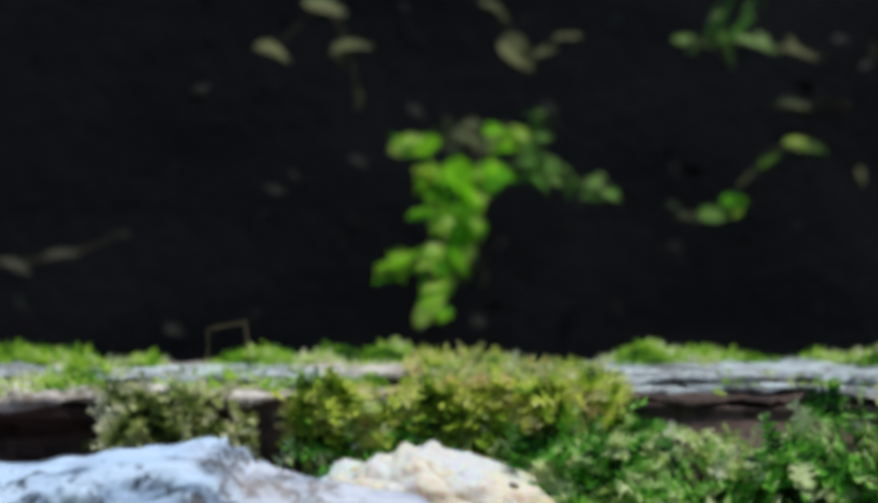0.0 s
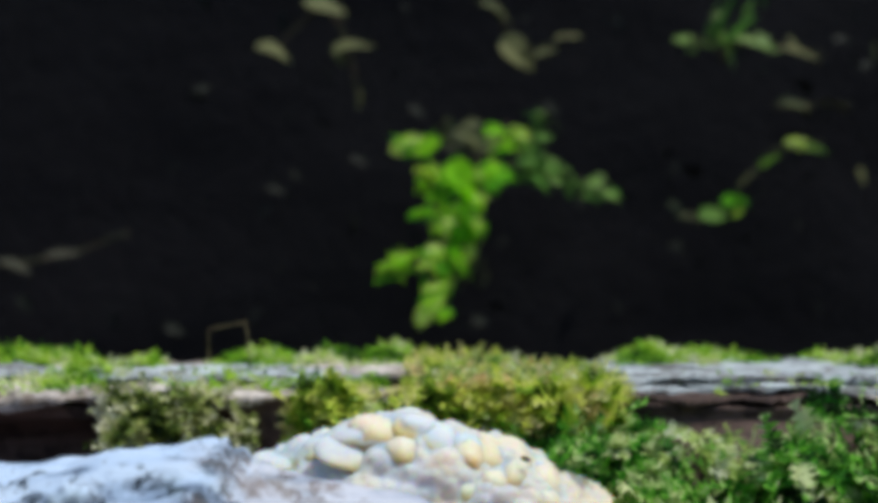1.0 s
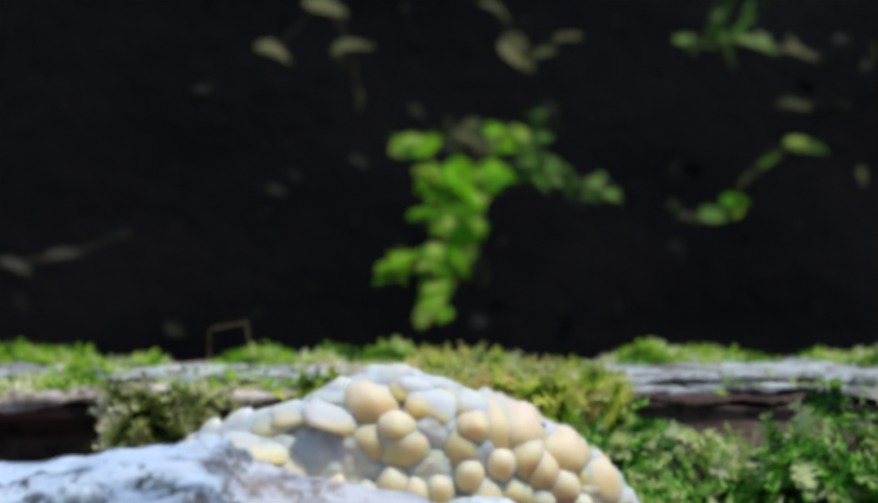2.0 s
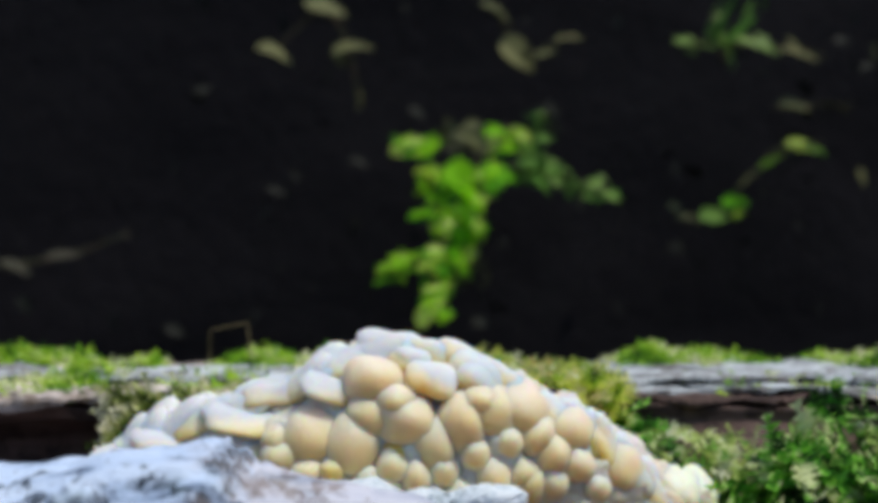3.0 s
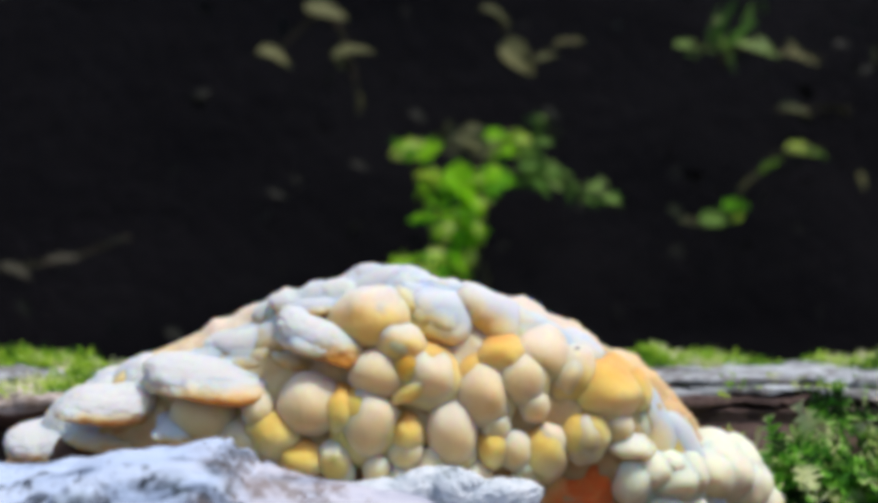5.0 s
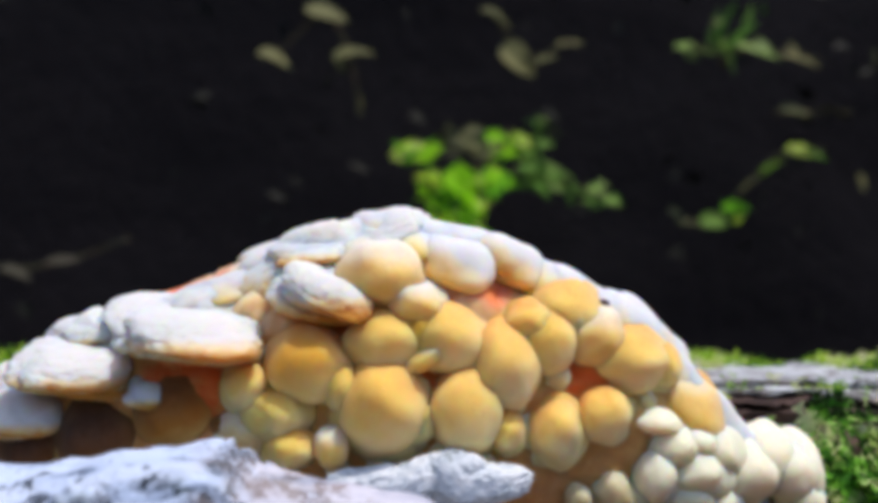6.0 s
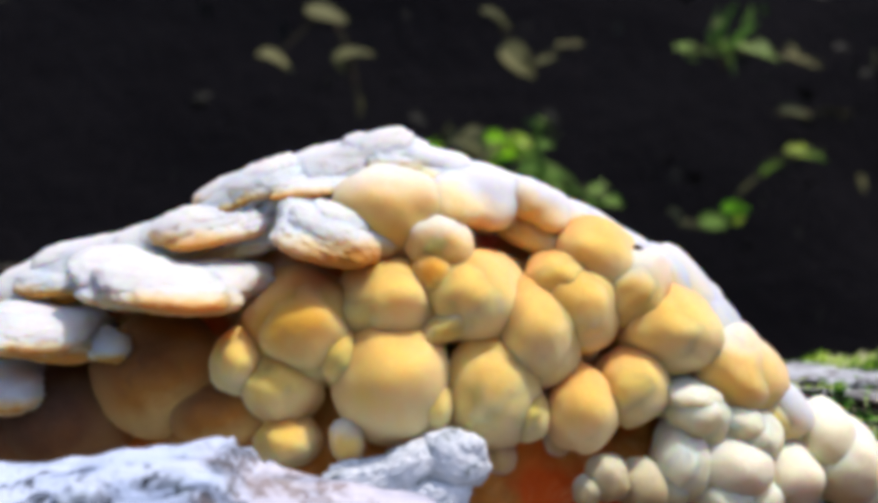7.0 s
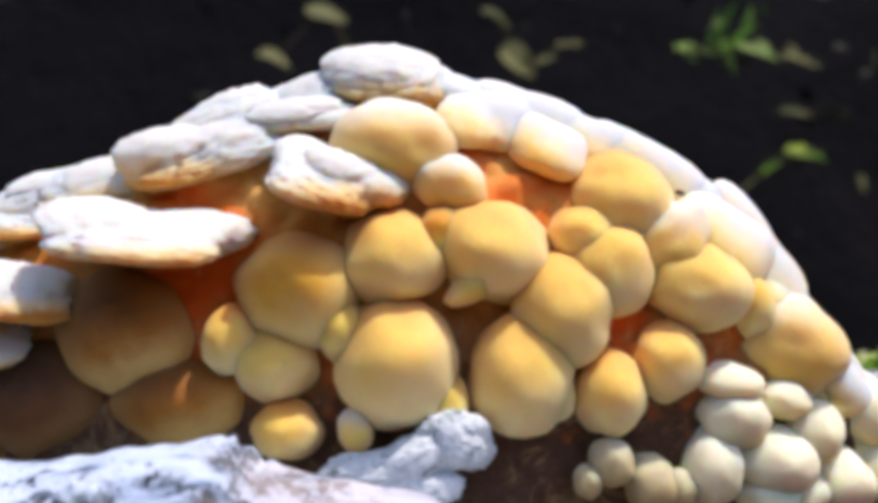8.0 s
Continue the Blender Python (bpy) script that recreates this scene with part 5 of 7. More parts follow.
    grow(LOBES[42], (-0.0195, -0.0004, 0.0033), (-0.0497, -0.0033, 0.0169), (-0.0761, -0.0088, 0.0254), (-0.0952, -0.0008, 0.0305), (-0.1172, -0.0072, 0.0555), (-0.1328, -0.0233, 0.0809), (-0.1441, -0.0338, 0.1001))
    grow(LOBES[43], (-0.0221, -0.0052, 0.0095), (-0.0520, -0.0081, 0.0209), (-0.0798, -0.0136, 0.0305), (-0.0999, -0.0128, 0.0394), (-0.1170, -0.0155, 0.0591), (-0.1315, -0.0267, 0.0810), (-0.1449, -0.0319, 0.1002))
    grow(LOBES[44], (-0.0249, -0.0048, 0.0129), (-0.0588, -0.0134, 0.0295), (-0.0852, -0.0219, 0.0385), (-0.1017, -0.0145, 0.0416), (-0.1171, -0.0155, 0.0591), (-0.1309, -0.0283, 0.0811), (-0.1434, -0.0356, 0.1001))
    grow(LOBES[45], (-0.0237, -0.0139, 0.0205), (-0.0448, -0.0219, 0.0278), (-0.0578, -0.0432, 0.0392), (-0.0648, -0.0508, 0.0451), (-0.0744, -0.0581, 0.0595), (-0.0838, -0.0632, 0.0729), (-0.0925, -0.0706, 0.0849))
    grow(LOBES[46], (-0.0235, -0.0156, 0.0208), (-0.0424, -0.0384, 0.0310), (-0.0573, -0.0459, 0.0397), (-0.0649, -0.0505, 0.0450), (-0.0739, -0.0602, 0.0598), (-0.0832, -0.0653, 0.0730), (-0.0927, -0.0698, 0.0848))
    grow(LOBES[47], (-0.0080, -0.0092, 0.0155), (-0.0202, -0.0121, 0.0294), (-0.0295, -0.0127, 0.0438), (-0.0333, -0.0183, 0.0578), (-0.0416, -0.0217, 0.0907), (-0.0466, -0.0362, 0.1182), (-0.0526, -0.0432, 0.1379))
    grow(LOBES[48], (-0.0090, -0.0141, 0.0207), (-0.0212, -0.0170, 0.0350), (-0.0301, -0.0175, 0.0491), (-0.0354, -0.0268, 0.0741), (-0.0407, -0.0344, 0.0952), (-0.0456, -0.0427, 0.1178), (-0.0529, -0.0413, 0.1381))
    grow(LOBES[49], (-0.0102, -0.0137, 0.0249), (-0.0241, -0.0225, 0.0476), (-0.0318, -0.0256, 0.0605), (-0.0355, -0.0324, 0.0781), (-0.0407, -0.0342, 0.0952), (-0.0456, -0.0433, 0.1178), (-0.0523, -0.0451, 0.1377))
    grow(LOBES[50], (0.0040, -0.0152, 0.0219), (0.0009, -0.0222, 0.0401), (-0.0006, -0.0252, 0.0573), (-0.0008, -0.0270, 0.0733), (0.0035, -0.0340, 0.1023), (0.0050, -0.0417, 0.1233), (0.0088, -0.0437, 0.1439))
    grow(LOBES[51], (0.0039, -0.0185, 0.0257), (0.0009, -0.0245, 0.0444), (-0.0002, -0.0324, 0.0667), (-0.0002, -0.0381, 0.0812), (0.0036, -0.0418, 0.1022), (0.0050, -0.0446, 0.1231), (0.0088, -0.0424, 0.1441))
    grow(LOBES[52], (0.0038, -0.0203, 0.0298), (0.0010, -0.0311, 0.0519), (-0.0001, -0.0386, 0.0673), (-0.0001, -0.0401, 0.0813), (0.0036, -0.0416, 0.1022), (0.0050, -0.0460, 0.1230), (0.0088, -0.0453, 0.1437))
    grow(LOBES[53], (-0.0112, -0.0046, 0.0033), (-0.0278, -0.0128, 0.0129), (-0.0414, -0.0199, 0.0240), (-0.0504, -0.0247, 0.0343), (-0.0704, -0.0299, 0.0522), (-0.0722, -0.0495, 0.0642), (-0.0781, -0.0630, 0.0780))
    grow(LOBES[54], (-0.0111, -0.0105, 0.0053), (-0.0324, -0.0176, 0.0208), (-0.0455, -0.0248, 0.0325), (-0.0545, -0.0294, 0.0434), (-0.0661, -0.0503, 0.0548), (-0.0708, -0.0557, 0.0648), (-0.0802, -0.0548, 0.0776))
    grow(LOBES[55], (-0.0156, -0.0125, 0.0146), (-0.0370, -0.0194, 0.0279), (-0.0482, -0.0272, 0.0376), (-0.0556, -0.0436, 0.0514), (-0.0658, -0.0516, 0.0549), (-0.0711, -0.0541, 0.0647), (-0.0788, -0.0603, 0.0779))
    grow(LOBES[56], (-0.0148, -0.0025, 0.0026), (-0.0322, -0.0107, 0.0085), (-0.0515, -0.0170, 0.0182), (-0.0636, -0.0215, 0.0262), (-0.0908, -0.0247, 0.0405), (-0.0999, -0.0437, 0.0516), (-0.1037, -0.0562, 0.0601))
    grow(LOBES[57], (-0.0144, -0.0092, 0.0042), (-0.0389, -0.0154, 0.0168), (-0.0576, -0.0221, 0.0261), (-0.0703, -0.0265, 0.0348), (-0.0890, -0.0466, 0.0473), (-0.0994, -0.0456, 0.0519), (-0.1062, -0.0482, 0.0592))
    grow(LOBES[58], (-0.0099, -0.0073, 0.0039), (-0.0288, -0.0149, 0.0167), (-0.0407, -0.0223, 0.0286), (-0.0480, -0.0272, 0.0397), (-0.0497, -0.0357, 0.0465), (-0.0553, -0.0487, 0.0527), (-0.0629, -0.0646, 0.0585))
    grow(LOBES[59], (-0.0124, -0.0119, 0.0109), (-0.0335, -0.0190, 0.0240), (-0.0437, -0.0267, 0.0351), (-0.0483, -0.0323, 0.0422), (-0.0473, -0.0508, 0.0487), (-0.0530, -0.0611, 0.0543), (-0.0644, -0.0573, 0.0577))
    grow(LOBES[60], (-0.0160, -0.0137, 0.0169), (-0.0350, -0.0214, 0.0268), (-0.0428, -0.0400, 0.0389), (-0.0458, -0.0483, 0.0447), (-0.0465, -0.0558, 0.0494), (-0.0539, -0.0564, 0.0537), (-0.0634, -0.0622, 0.0582))
    grow(LOBES[61], (-0.0188, -0.0047, 0.0036), (-0.0398, -0.0109, 0.0085), (-0.0690, -0.0167, 0.0189), (-0.0837, -0.0201, 0.0233), (-0.1111, -0.0234, 0.0363), (-0.1199, -0.0433, 0.0441), (-0.1245, -0.0537, 0.0454))
    grow(LOBES[62], (-0.0184, -0.0109, 0.0051), (-0.0458, -0.0161, 0.0148), (-0.0757, -0.0197, 0.0243), (-0.0941, -0.0299, 0.0333), (-0.1096, -0.0437, 0.0427), (-0.1201, -0.0426, 0.0440), (-0.1269, -0.0474, 0.0445))
    grow(LOBES[63], (-0.0062, -0.0084, 0.0041), (-0.0209, -0.0168, 0.0191), (-0.0277, -0.0242, 0.0335), (-0.0307, -0.0291, 0.0483), (-0.0307, -0.0367, 0.0665), (-0.0301, -0.0595, 0.0781), (-0.0300, -0.0734, 0.0892))
    grow(LOBES[64], (-0.0083, -0.0124, 0.0121), (-0.0235, -0.0207, 0.0259), (-0.0297, -0.0279, 0.0408), (-0.0302, -0.0336, 0.0489), (-0.0283, -0.0591, 0.0685), (-0.0293, -0.0672, 0.0786), (-0.0303, -0.0709, 0.0892))
    grow(LOBES[65], (-0.0109, -0.0151, 0.0186), (-0.0265, -0.0228, 0.0330), (-0.0286, -0.0444, 0.0452), (-0.0282, -0.0521, 0.0514), (-0.0282, -0.0601, 0.0686), (-0.0293, -0.0664, 0.0785), (-0.0299, -0.0742, 0.0892))
    grow(LOBES[66], (-0.0130, -0.0135, 0.0145), (-0.0321, -0.0210, 0.0266), (-0.0399, -0.0291, 0.0371), (-0.0414, -0.0350, 0.0427), (-0.0369, -0.0589, 0.0549), (-0.0360, -0.0673, 0.0628), (-0.0366, -0.0771, 0.0701))
    grow(LOBES[67], (-0.0152, -0.0155, 0.0186), (-0.0318, -0.0239, 0.0271), (-0.0395, -0.0319, 0.0376), (-0.0392, -0.0511, 0.0451), (-0.0363, -0.0630, 0.0554), (-0.0357, -0.0699, 0.0631), (-0.0368, -0.0755, 0.0700))
    grow(LOBES[68], (-0.0156, -0.0174, 0.0198), (-0.0304, -0.0359, 0.0294), (-0.0373, -0.0489, 0.0405), (-0.0388, -0.0538, 0.0456), (-0.0364, -0.0628, 0.0554), (-0.0356, -0.0702, 0.0631), (-0.0365, -0.0776, 0.0702))
    grow(LOBES[69], (-0.0027, -0.0083, 0.0045), (-0.0153, -0.0169, 0.0201), (-0.0171, -0.0242, 0.0379), (-0.0147, -0.0294, 0.0466), (-0.0077, -0.0533, 0.0567), (-0.0046, -0.0670, 0.0649), (-0.0036, -0.0771, 0.0701))
    grow(LOBES[70], (-0.0045, -0.0126, 0.0126), (-0.0175, -0.0211, 0.0274), (-0.0172, -0.0287, 0.0403), (-0.0138, -0.0426, 0.0485), (-0.0072, -0.0642, 0.0580), (-0.0045, -0.0691, 0.0652), (-0.0037, -0.0746, 0.0699))
    grow(LOBES[71], (-0.0067, -0.0156, 0.0195), (-0.0173, -0.0245, 0.0281), (-0.0159, -0.0466, 0.0432), (-0.0132, -0.0532, 0.0500), (-0.0073, -0.0624, 0.0578), (-0.0044, -0.0703, 0.0653), (-0.0036, -0.0780, 0.0702))
    grow(LOBES[72], (0.0004, -0.0117, 0.0101), (-0.0078, -0.0205, 0.0300), (-0.0107, -0.0270, 0.0451), (-0.0101, -0.0313, 0.0592), (-0.0077, -0.0391, 0.0734), (-0.0054, -0.0608, 0.0861), (-0.0043, -0.0730, 0.0980))
    grow(LOBES[73], (-0.0005, -0.0155, 0.0168), (-0.0083, -0.0239, 0.0351), (-0.0109, -0.0300, 0.0498), (-0.0099, -0.0351, 0.0596), (-0.0068, -0.0594, 0.0748), (-0.0052, -0.0668, 0.0863), (-0.0043, -0.0708, 0.0980))
    grow(LOBES[74], (-0.0015, -0.0181, 0.0235), (-0.0082, -0.0333, 0.0383), (-0.0101, -0.0457, 0.0519), (-0.0091, -0.0514, 0.0614), (-0.0068, -0.0602, 0.0749), (-0.0052, -0.0664, 0.0862), (-0.0042, -0.0737, 0.0980))
    grow(LOBES[75], (0.0032, -0.0113, 0.0084), (-0.0010, -0.0202, 0.0278), (-0.0013, -0.0265, 0.0455), (0.0026, -0.0308, 0.0571), (0.0107, -0.0372, 0.0743), (0.0169, -0.0601, 0.0868), (0.0221, -0.0717, 0.0995))
    grow(LOBES[76], (0.0028, -0.0153, 0.0155), (-0.0012, -0.0239, 0.0341), (-0.0011, -0.0301, 0.0481), (0.0028, -0.0456, 0.0588), (0.0106, -0.0578, 0.0757), (0.0168, -0.0658, 0.0870), (0.0222, -0.0694, 0.0996))
    grow(LOBES[77], (0.0023, -0.0182, 0.0227), (-0.0009, -0.0357, 0.0377), (-0.0006, -0.0482, 0.0507), (0.0029, -0.0523, 0.0595), (0.0106, -0.0598, 0.0758), (0.0168, -0.0656, 0.0870), (0.0220, -0.0724, 0.0995))
    grow(LOBES[78], (0.0077, -0.0109, 0.0061), (0.0063, -0.0199, 0.0241), (0.0073, -0.0263, 0.0407), (0.0115, -0.0311, 0.0434), (0.0162, -0.0499, 0.0542), (0.0224, -0.0640, 0.0619), (0.0297, -0.0755, 0.0664))
    grow(LOBES[79], (0.0082, -0.0150, 0.0136), (0.0068, -0.0238, 0.0297), (0.0073, -0.0304, 0.0413), (0.0114, -0.0352, 0.0440), (0.0159, -0.0632, 0.0559), (0.0222, -0.0692, 0.0624), (0.0299, -0.0733, 0.0662))
    grow(LOBES[80], (0.0087, -0.0180, 0.0207), (0.0068, -0.0339, 0.0316), (0.0074, -0.0471, 0.0439), (0.0113, -0.0537, 0.0468), (0.0159, -0.0625, 0.0558), (0.0222, -0.0691, 0.0624), (0.0297, -0.0763, 0.0665))
    grow(LOBES[81], (0.0115, -0.0113, 0.0051), (0.0136, -0.0201, 0.0220), (0.0149, -0.0262, 0.0409), (0.0201, -0.0300, 0.0536), (0.0277, -0.0463, 0.0667), (0.0356, -0.0592, 0.0775), (0.0413, -0.0724, 0.0839))
    grow(LOBES[82], (0.0126, -0.0152, 0.0125), (0.0149, -0.0238, 0.0283), (0.0163, -0.0292, 0.0473), (0.0196, -0.0434, 0.0552), (0.0270, -0.0594, 0.0679), (0.0350, -0.0663, 0.0779), (0.0416, -0.0702, 0.0838))
    grow(LOBES[83], (0.0138, -0.0180, 0.0190), (0.0160, -0.0336, 0.0356), (0.0159, -0.0470, 0.0498), (0.0194, -0.0523, 0.0563), (0.0270, -0.0601, 0.0679), (0.0351, -0.0655, 0.0778), (0.0413, -0.0731, 0.0839))
    grow(LOBES[84], (0.0155, -0.0127, 0.0063), (0.0202, -0.0211, 0.0217), (0.0223, -0.0272, 0.0394), (0.0288, -0.0306, 0.0517), (0.0403, -0.0342, 0.0731), (0.0476, -0.0539, 0.0845), (0.0543, -0.0667, 0.0949))
    grow(LOBES[85], (0.0168, -0.0161, 0.0125), (0.0220, -0.0242, 0.0277), (0.0241, -0.0296, 0.0455), (0.0300, -0.0418, 0.0578), (0.0386, -0.0539, 0.0745), (0.0468, -0.0614, 0.0848), (0.0546, -0.0647, 0.0949))
    grow(LOBES[86], (0.0184, -0.0185, 0.0180), (0.0253, -0.0316, 0.0392), (0.0249, -0.0448, 0.0518), (0.0295, -0.0505, 0.0588), (0.0384, -0.0553, 0.0746), (0.0469, -0.0604, 0.0848), (0.0542, -0.0673, 0.0949))
    grow(LOBES[87], (0.0192, -0.0103, 0.0044), (0.0237, -0.0187, 0.0168), (0.0271, -0.0245, 0.0329), (0.0312, -0.0270, 0.0475), (0.0421, -0.0319, 0.0674), (0.0528, -0.0411, 0.0940), (0.0591, -0.0556, 0.1136))
    grow(LOBES[88], (0.0199, -0.0142, 0.0080), (0.0259, -0.0223, 0.0226), (0.0318, -0.0318, 0.0464), (0.0353, -0.0366, 0.0607), (0.0459, -0.0452, 0.0814), (0.0532, -0.0507, 0.0984), (0.0595, -0.0533, 0.1137))
    grow(LOBES[89], (0.0225, -0.0167, 0.0146), (0.0322, -0.0280, 0.0381), (0.0330, -0.0411, 0.0520), (0.0359, -0.0434, 0.0641), (0.0457, -0.0474, 0.0815), (0.0534, -0.0491, 0.0984), (0.0590, -0.0563, 0.1135))
    grow(LOBES[90], (0.0243, -0.0105, 0.0045), (0.0325, -0.0182, 0.0139), (0.0392, -0.0229, 0.0291), (0.0477, -0.0270, 0.0399), (0.0635, -0.0364, 0.0648), (0.0743, -0.0486, 0.0775), (0.0796, -0.0606, 0.0902))
    grow(LOBES[91], (0.0249, -0.0141, 0.0070), (0.0356, -0.0211, 0.0187), (0.0444, -0.0304, 0.0395), (0.0545, -0.0396, 0.0537), (0.0635, -0.0486, 0.0687), (0.0732, -0.0545, 0.0778), (0.0800, -0.0585, 0.0901))
    grow(LOBES[92], (0.0278, -0.0161, 0.0128), (0.0443, -0.0277, 0.0316), (0.0473, -0.0383, 0.0462), (0.0543, -0.0414, 0.0539), (0.0636, -0.0481, 0.0687), (0.0733, -0.0541, 0.0778), (0.0795, -0.0613, 0.0902))
    grow(LOBES[93], (0.0232, -0.0148, 0.0085), (0.0332, -0.0220, 0.0203), (0.0415, -0.0269, 0.0341), (0.0510, -0.0299, 0.0419), (0.0563, -0.0488, 0.0529), (0.0629, -0.0588, 0.0616), (0.0706, -0.0682, 0.0694))
    grow(LOBES[94], (0.0253, -0.0170, 0.0128), (0.0360, -0.0240, 0.0245), (0.0427, -0.0390, 0.0393), (0.0492, -0.0451, 0.0442), (0.0551, -0.0575, 0.0541), (0.0623, -0.0625, 0.0620), (0.0709, -0.0667, 0.0693))
    grow(LOBES[95], (0.0278, -0.0184, 0.0167), (0.0377, -0.0354, 0.0301), (0.0421, -0.0456, 0.0404), (0.0488, -0.0491, 0.0448), (0.0552, -0.0562, 0.0539), (0.0623, -0.0624, 0.0620), (0.0705, -0.0687, 0.0694))
    grow(LOBES[96], (0.0220, -0.0147, 0.0084), (0.0330, -0.0218, 0.0204), (0.0368, -0.0280, 0.0285), (0.0391, -0.0328, 0.0358), (0.0416, -0.0551, 0.0496), (0.0479, -0.0650, 0.0561), (0.0542, -0.0724, 0.0615))
    grow(LOBES[97], (0.0244, -0.0170, 0.0127), (0.0328, -0.0246, 0.0210), (0.0359, -0.0408, 0.0309), (0.0377, -0.0485, 0.0386), (0.0411, -0.0607, 0.0504), (0.0478, -0.0654, 0.0561), (0.0545, -0.0708, 0.0614))
    grow(LOBES[98], (0.0267, -0.0185, 0.0159), (0.0320, -0.0370, 0.0236), (0.0353, -0.0480, 0.0323), (0.0375, -0.0519, 0.0391), (0.0412, -0.0600, 0.0503), (0.0477, -0.0665, 0.0562), (0.0542, -0.0729, 0.0616))
    grow(LOBES[99], (0.0301, -0.0049, 0.0036), (0.0419, -0.0091, 0.0112), (0.0535, -0.0134, 0.0210), (0.0653, -0.0133, 0.0292), (0.0826, -0.0197, 0.0486), (0.0947, -0.0355, 0.0641), (0.1094, -0.0450, 0.0730))
    grow(LOBES[100], (0.0315, -0.0100, 0.0076), (0.0451, -0.0153, 0.0158), (0.0564, -0.0201, 0.0256), (0.0721, -0.0254, 0.0389), (0.0816, -0.0358, 0.0528), (0.0926, -0.0442, 0.0649), (0.1101, -0.0426, 0.0728))
    grow(LOBES[101], (0.0340, -0.0122, 0.0113), (0.0528, -0.0199, 0.0239), (0.0621, -0.0326, 0.0344), (0.0709, -0.0322, 0.0400), (0.0818, -0.0347, 0.0527), (0.0927, -0.0438, 0.0648), (0.1090, -0.0464, 0.0731))
    grow(LOBES[102], (0.0356, -0.0110, 0.0079), (0.0504, -0.0149, 0.0138), (0.0640, -0.0182, 0.0215), (0.0749, -0.0209, 0.0269), (0.0946, -0.0286, 0.0420), (0.1092, -0.0376, 0.0516), (0.1237, -0.0437, 0.0584))
    grow(LOBES[103], (0.0381, -0.0131, 0.0111), (0.0530, -0.0183, 0.0166), (0.0695, -0.0243, 0.0270), (0.0813, -0.0302, 0.0336), (0.0927, -0.0370, 0.0433), (0.1083, -0.0407, 0.0520), (0.1240, -0.0425, 0.0583))
    grow(LOBES[104], (0.0399, -0.0146, 0.0131), (0.0587, -0.0224, 0.0216), (0.0704, -0.0304, 0.0294), (0.0807, -0.0329, 0.0341), (0.0928, -0.0364, 0.0432), (0.1080, -0.0418, 0.0522), (0.1232, -0.0451, 0.0586))
    grow(LOBES[105], (0.0245, -0.0077, 0.0061), (0.0312, -0.0065, 0.0186), (0.0374, -0.0173, 0.0348), (0.0463, -0.0143, 0.0462), (0.0656, -0.0195, 0.0710), (0.0770, -0.0285, 0.0853), (0.0907, -0.0436, 0.1037))
    grow(LOBES[106], (0.0267, -0.0128, 0.0122), (0.0332, -0.0126, 0.0242), (0.0396, -0.0247, 0.0413), (0.0501, -0.0272, 0.0575), (0.0652, -0.0342, 0.0754), (0.0783, -0.0337, 0.0894), (0.0911, -0.0419, 0.1037))
    grow(LOBES[107], (0.0286, -0.0154, 0.0157), (0.0372, -0.0172, 0.0334), (0.0430, -0.0358, 0.0513), (0.0509, -0.0327, 0.0608), (0.0654, -0.0330, 0.0753), (0.0780, -0.0353, 0.0895), (0.0902, -0.0458, 0.1037))
    grow(LOBES[108], (0.0299, -0.0103, 0.0081), (0.0432, -0.0141, 0.0175), (0.0507, -0.0199, 0.0337), (0.0598, -0.0172, 0.0420), (0.0773, -0.0245, 0.0635), (0.0916, -0.0293, 0.0763), (0.1047, -0.0419, 0.0878))
    grow(LOBES[109], (0.0321, -0.0138, 0.0122), (0.0453, -0.0190, 0.0212), (0.0551, -0.0283, 0.0420), (0.0647, -0.0293, 0.0523), (0.0753, -0.0351, 0.0645), (0.0909, -0.0325, 0.0765), (0.1050, -0.0406, 0.0877))
    grow(LOBES[110], (0.0340, -0.0161, 0.0150), (0.0500, -0.0241, 0.0276), (0.0558, -0.0347, 0.0449), (0.0643, -0.0316, 0.0526), (0.0755, -0.0343, 0.0644), (0.0905, -0.0341, 0.0766), (0.1042, -0.0437, 0.0878))
    grow(LOBES[111], (0.0231, -0.0132, 0.0133), (0.0317, -0.0206, 0.0261), (0.0382, -0.0252, 0.0407), (0.0448, -0.0272, 0.0545), (0.0549, -0.0321, 0.0704), (0.0641, -0.0495, 0.0889), (0.0729, -0.0589, 0.1023))
    grow(LOBES[112], (0.0244, -0.0163, 0.0166), (0.0330, -0.0234, 0.0291), (0.0382, -0.0384, 0.0446), (0.0447, -0.0410, 0.0586), (0.0541, -0.0503, 0.0749), (0.0634, -0.0538, 0.0890), (0.0732, -0.0573, 0.1023))
    grow(LOBES[113], (0.0261, -0.0182, 0.0201), (0.0338, -0.0352, 0.0340), (0.0377, -0.0447, 0.0455), (0.0443, -0.0454, 0.0591), (0.0541, -0.0504, 0.0749), (0.0634, -0.0541, 0.0890), (0.0727, -0.0598, 0.1023))
    grow(LOBES[114], (0.0018, -0.0166, 0.0246), (-0.0029, -0.0242, 0.0410), (-0.0044, -0.0300, 0.0545), (-0.0042, -0.0338, 0.0679), (0.0016, -0.0514, 0.0851), (0.0075, -0.0607, 0.1026), (0.0102, -0.0680, 0.1184))
    grow(LOBES[115], (0.0017, -0.0192, 0.0274), (-0.0028, -0.0271, 0.0415), (-0.0043, -0.0329, 0.0548), (-0.0037, -0.0477, 0.0691), (0.0017, -0.0604, 0.0855), (0.0075, -0.0633, 0.1025), (0.0102, -0.0666, 0.1185))
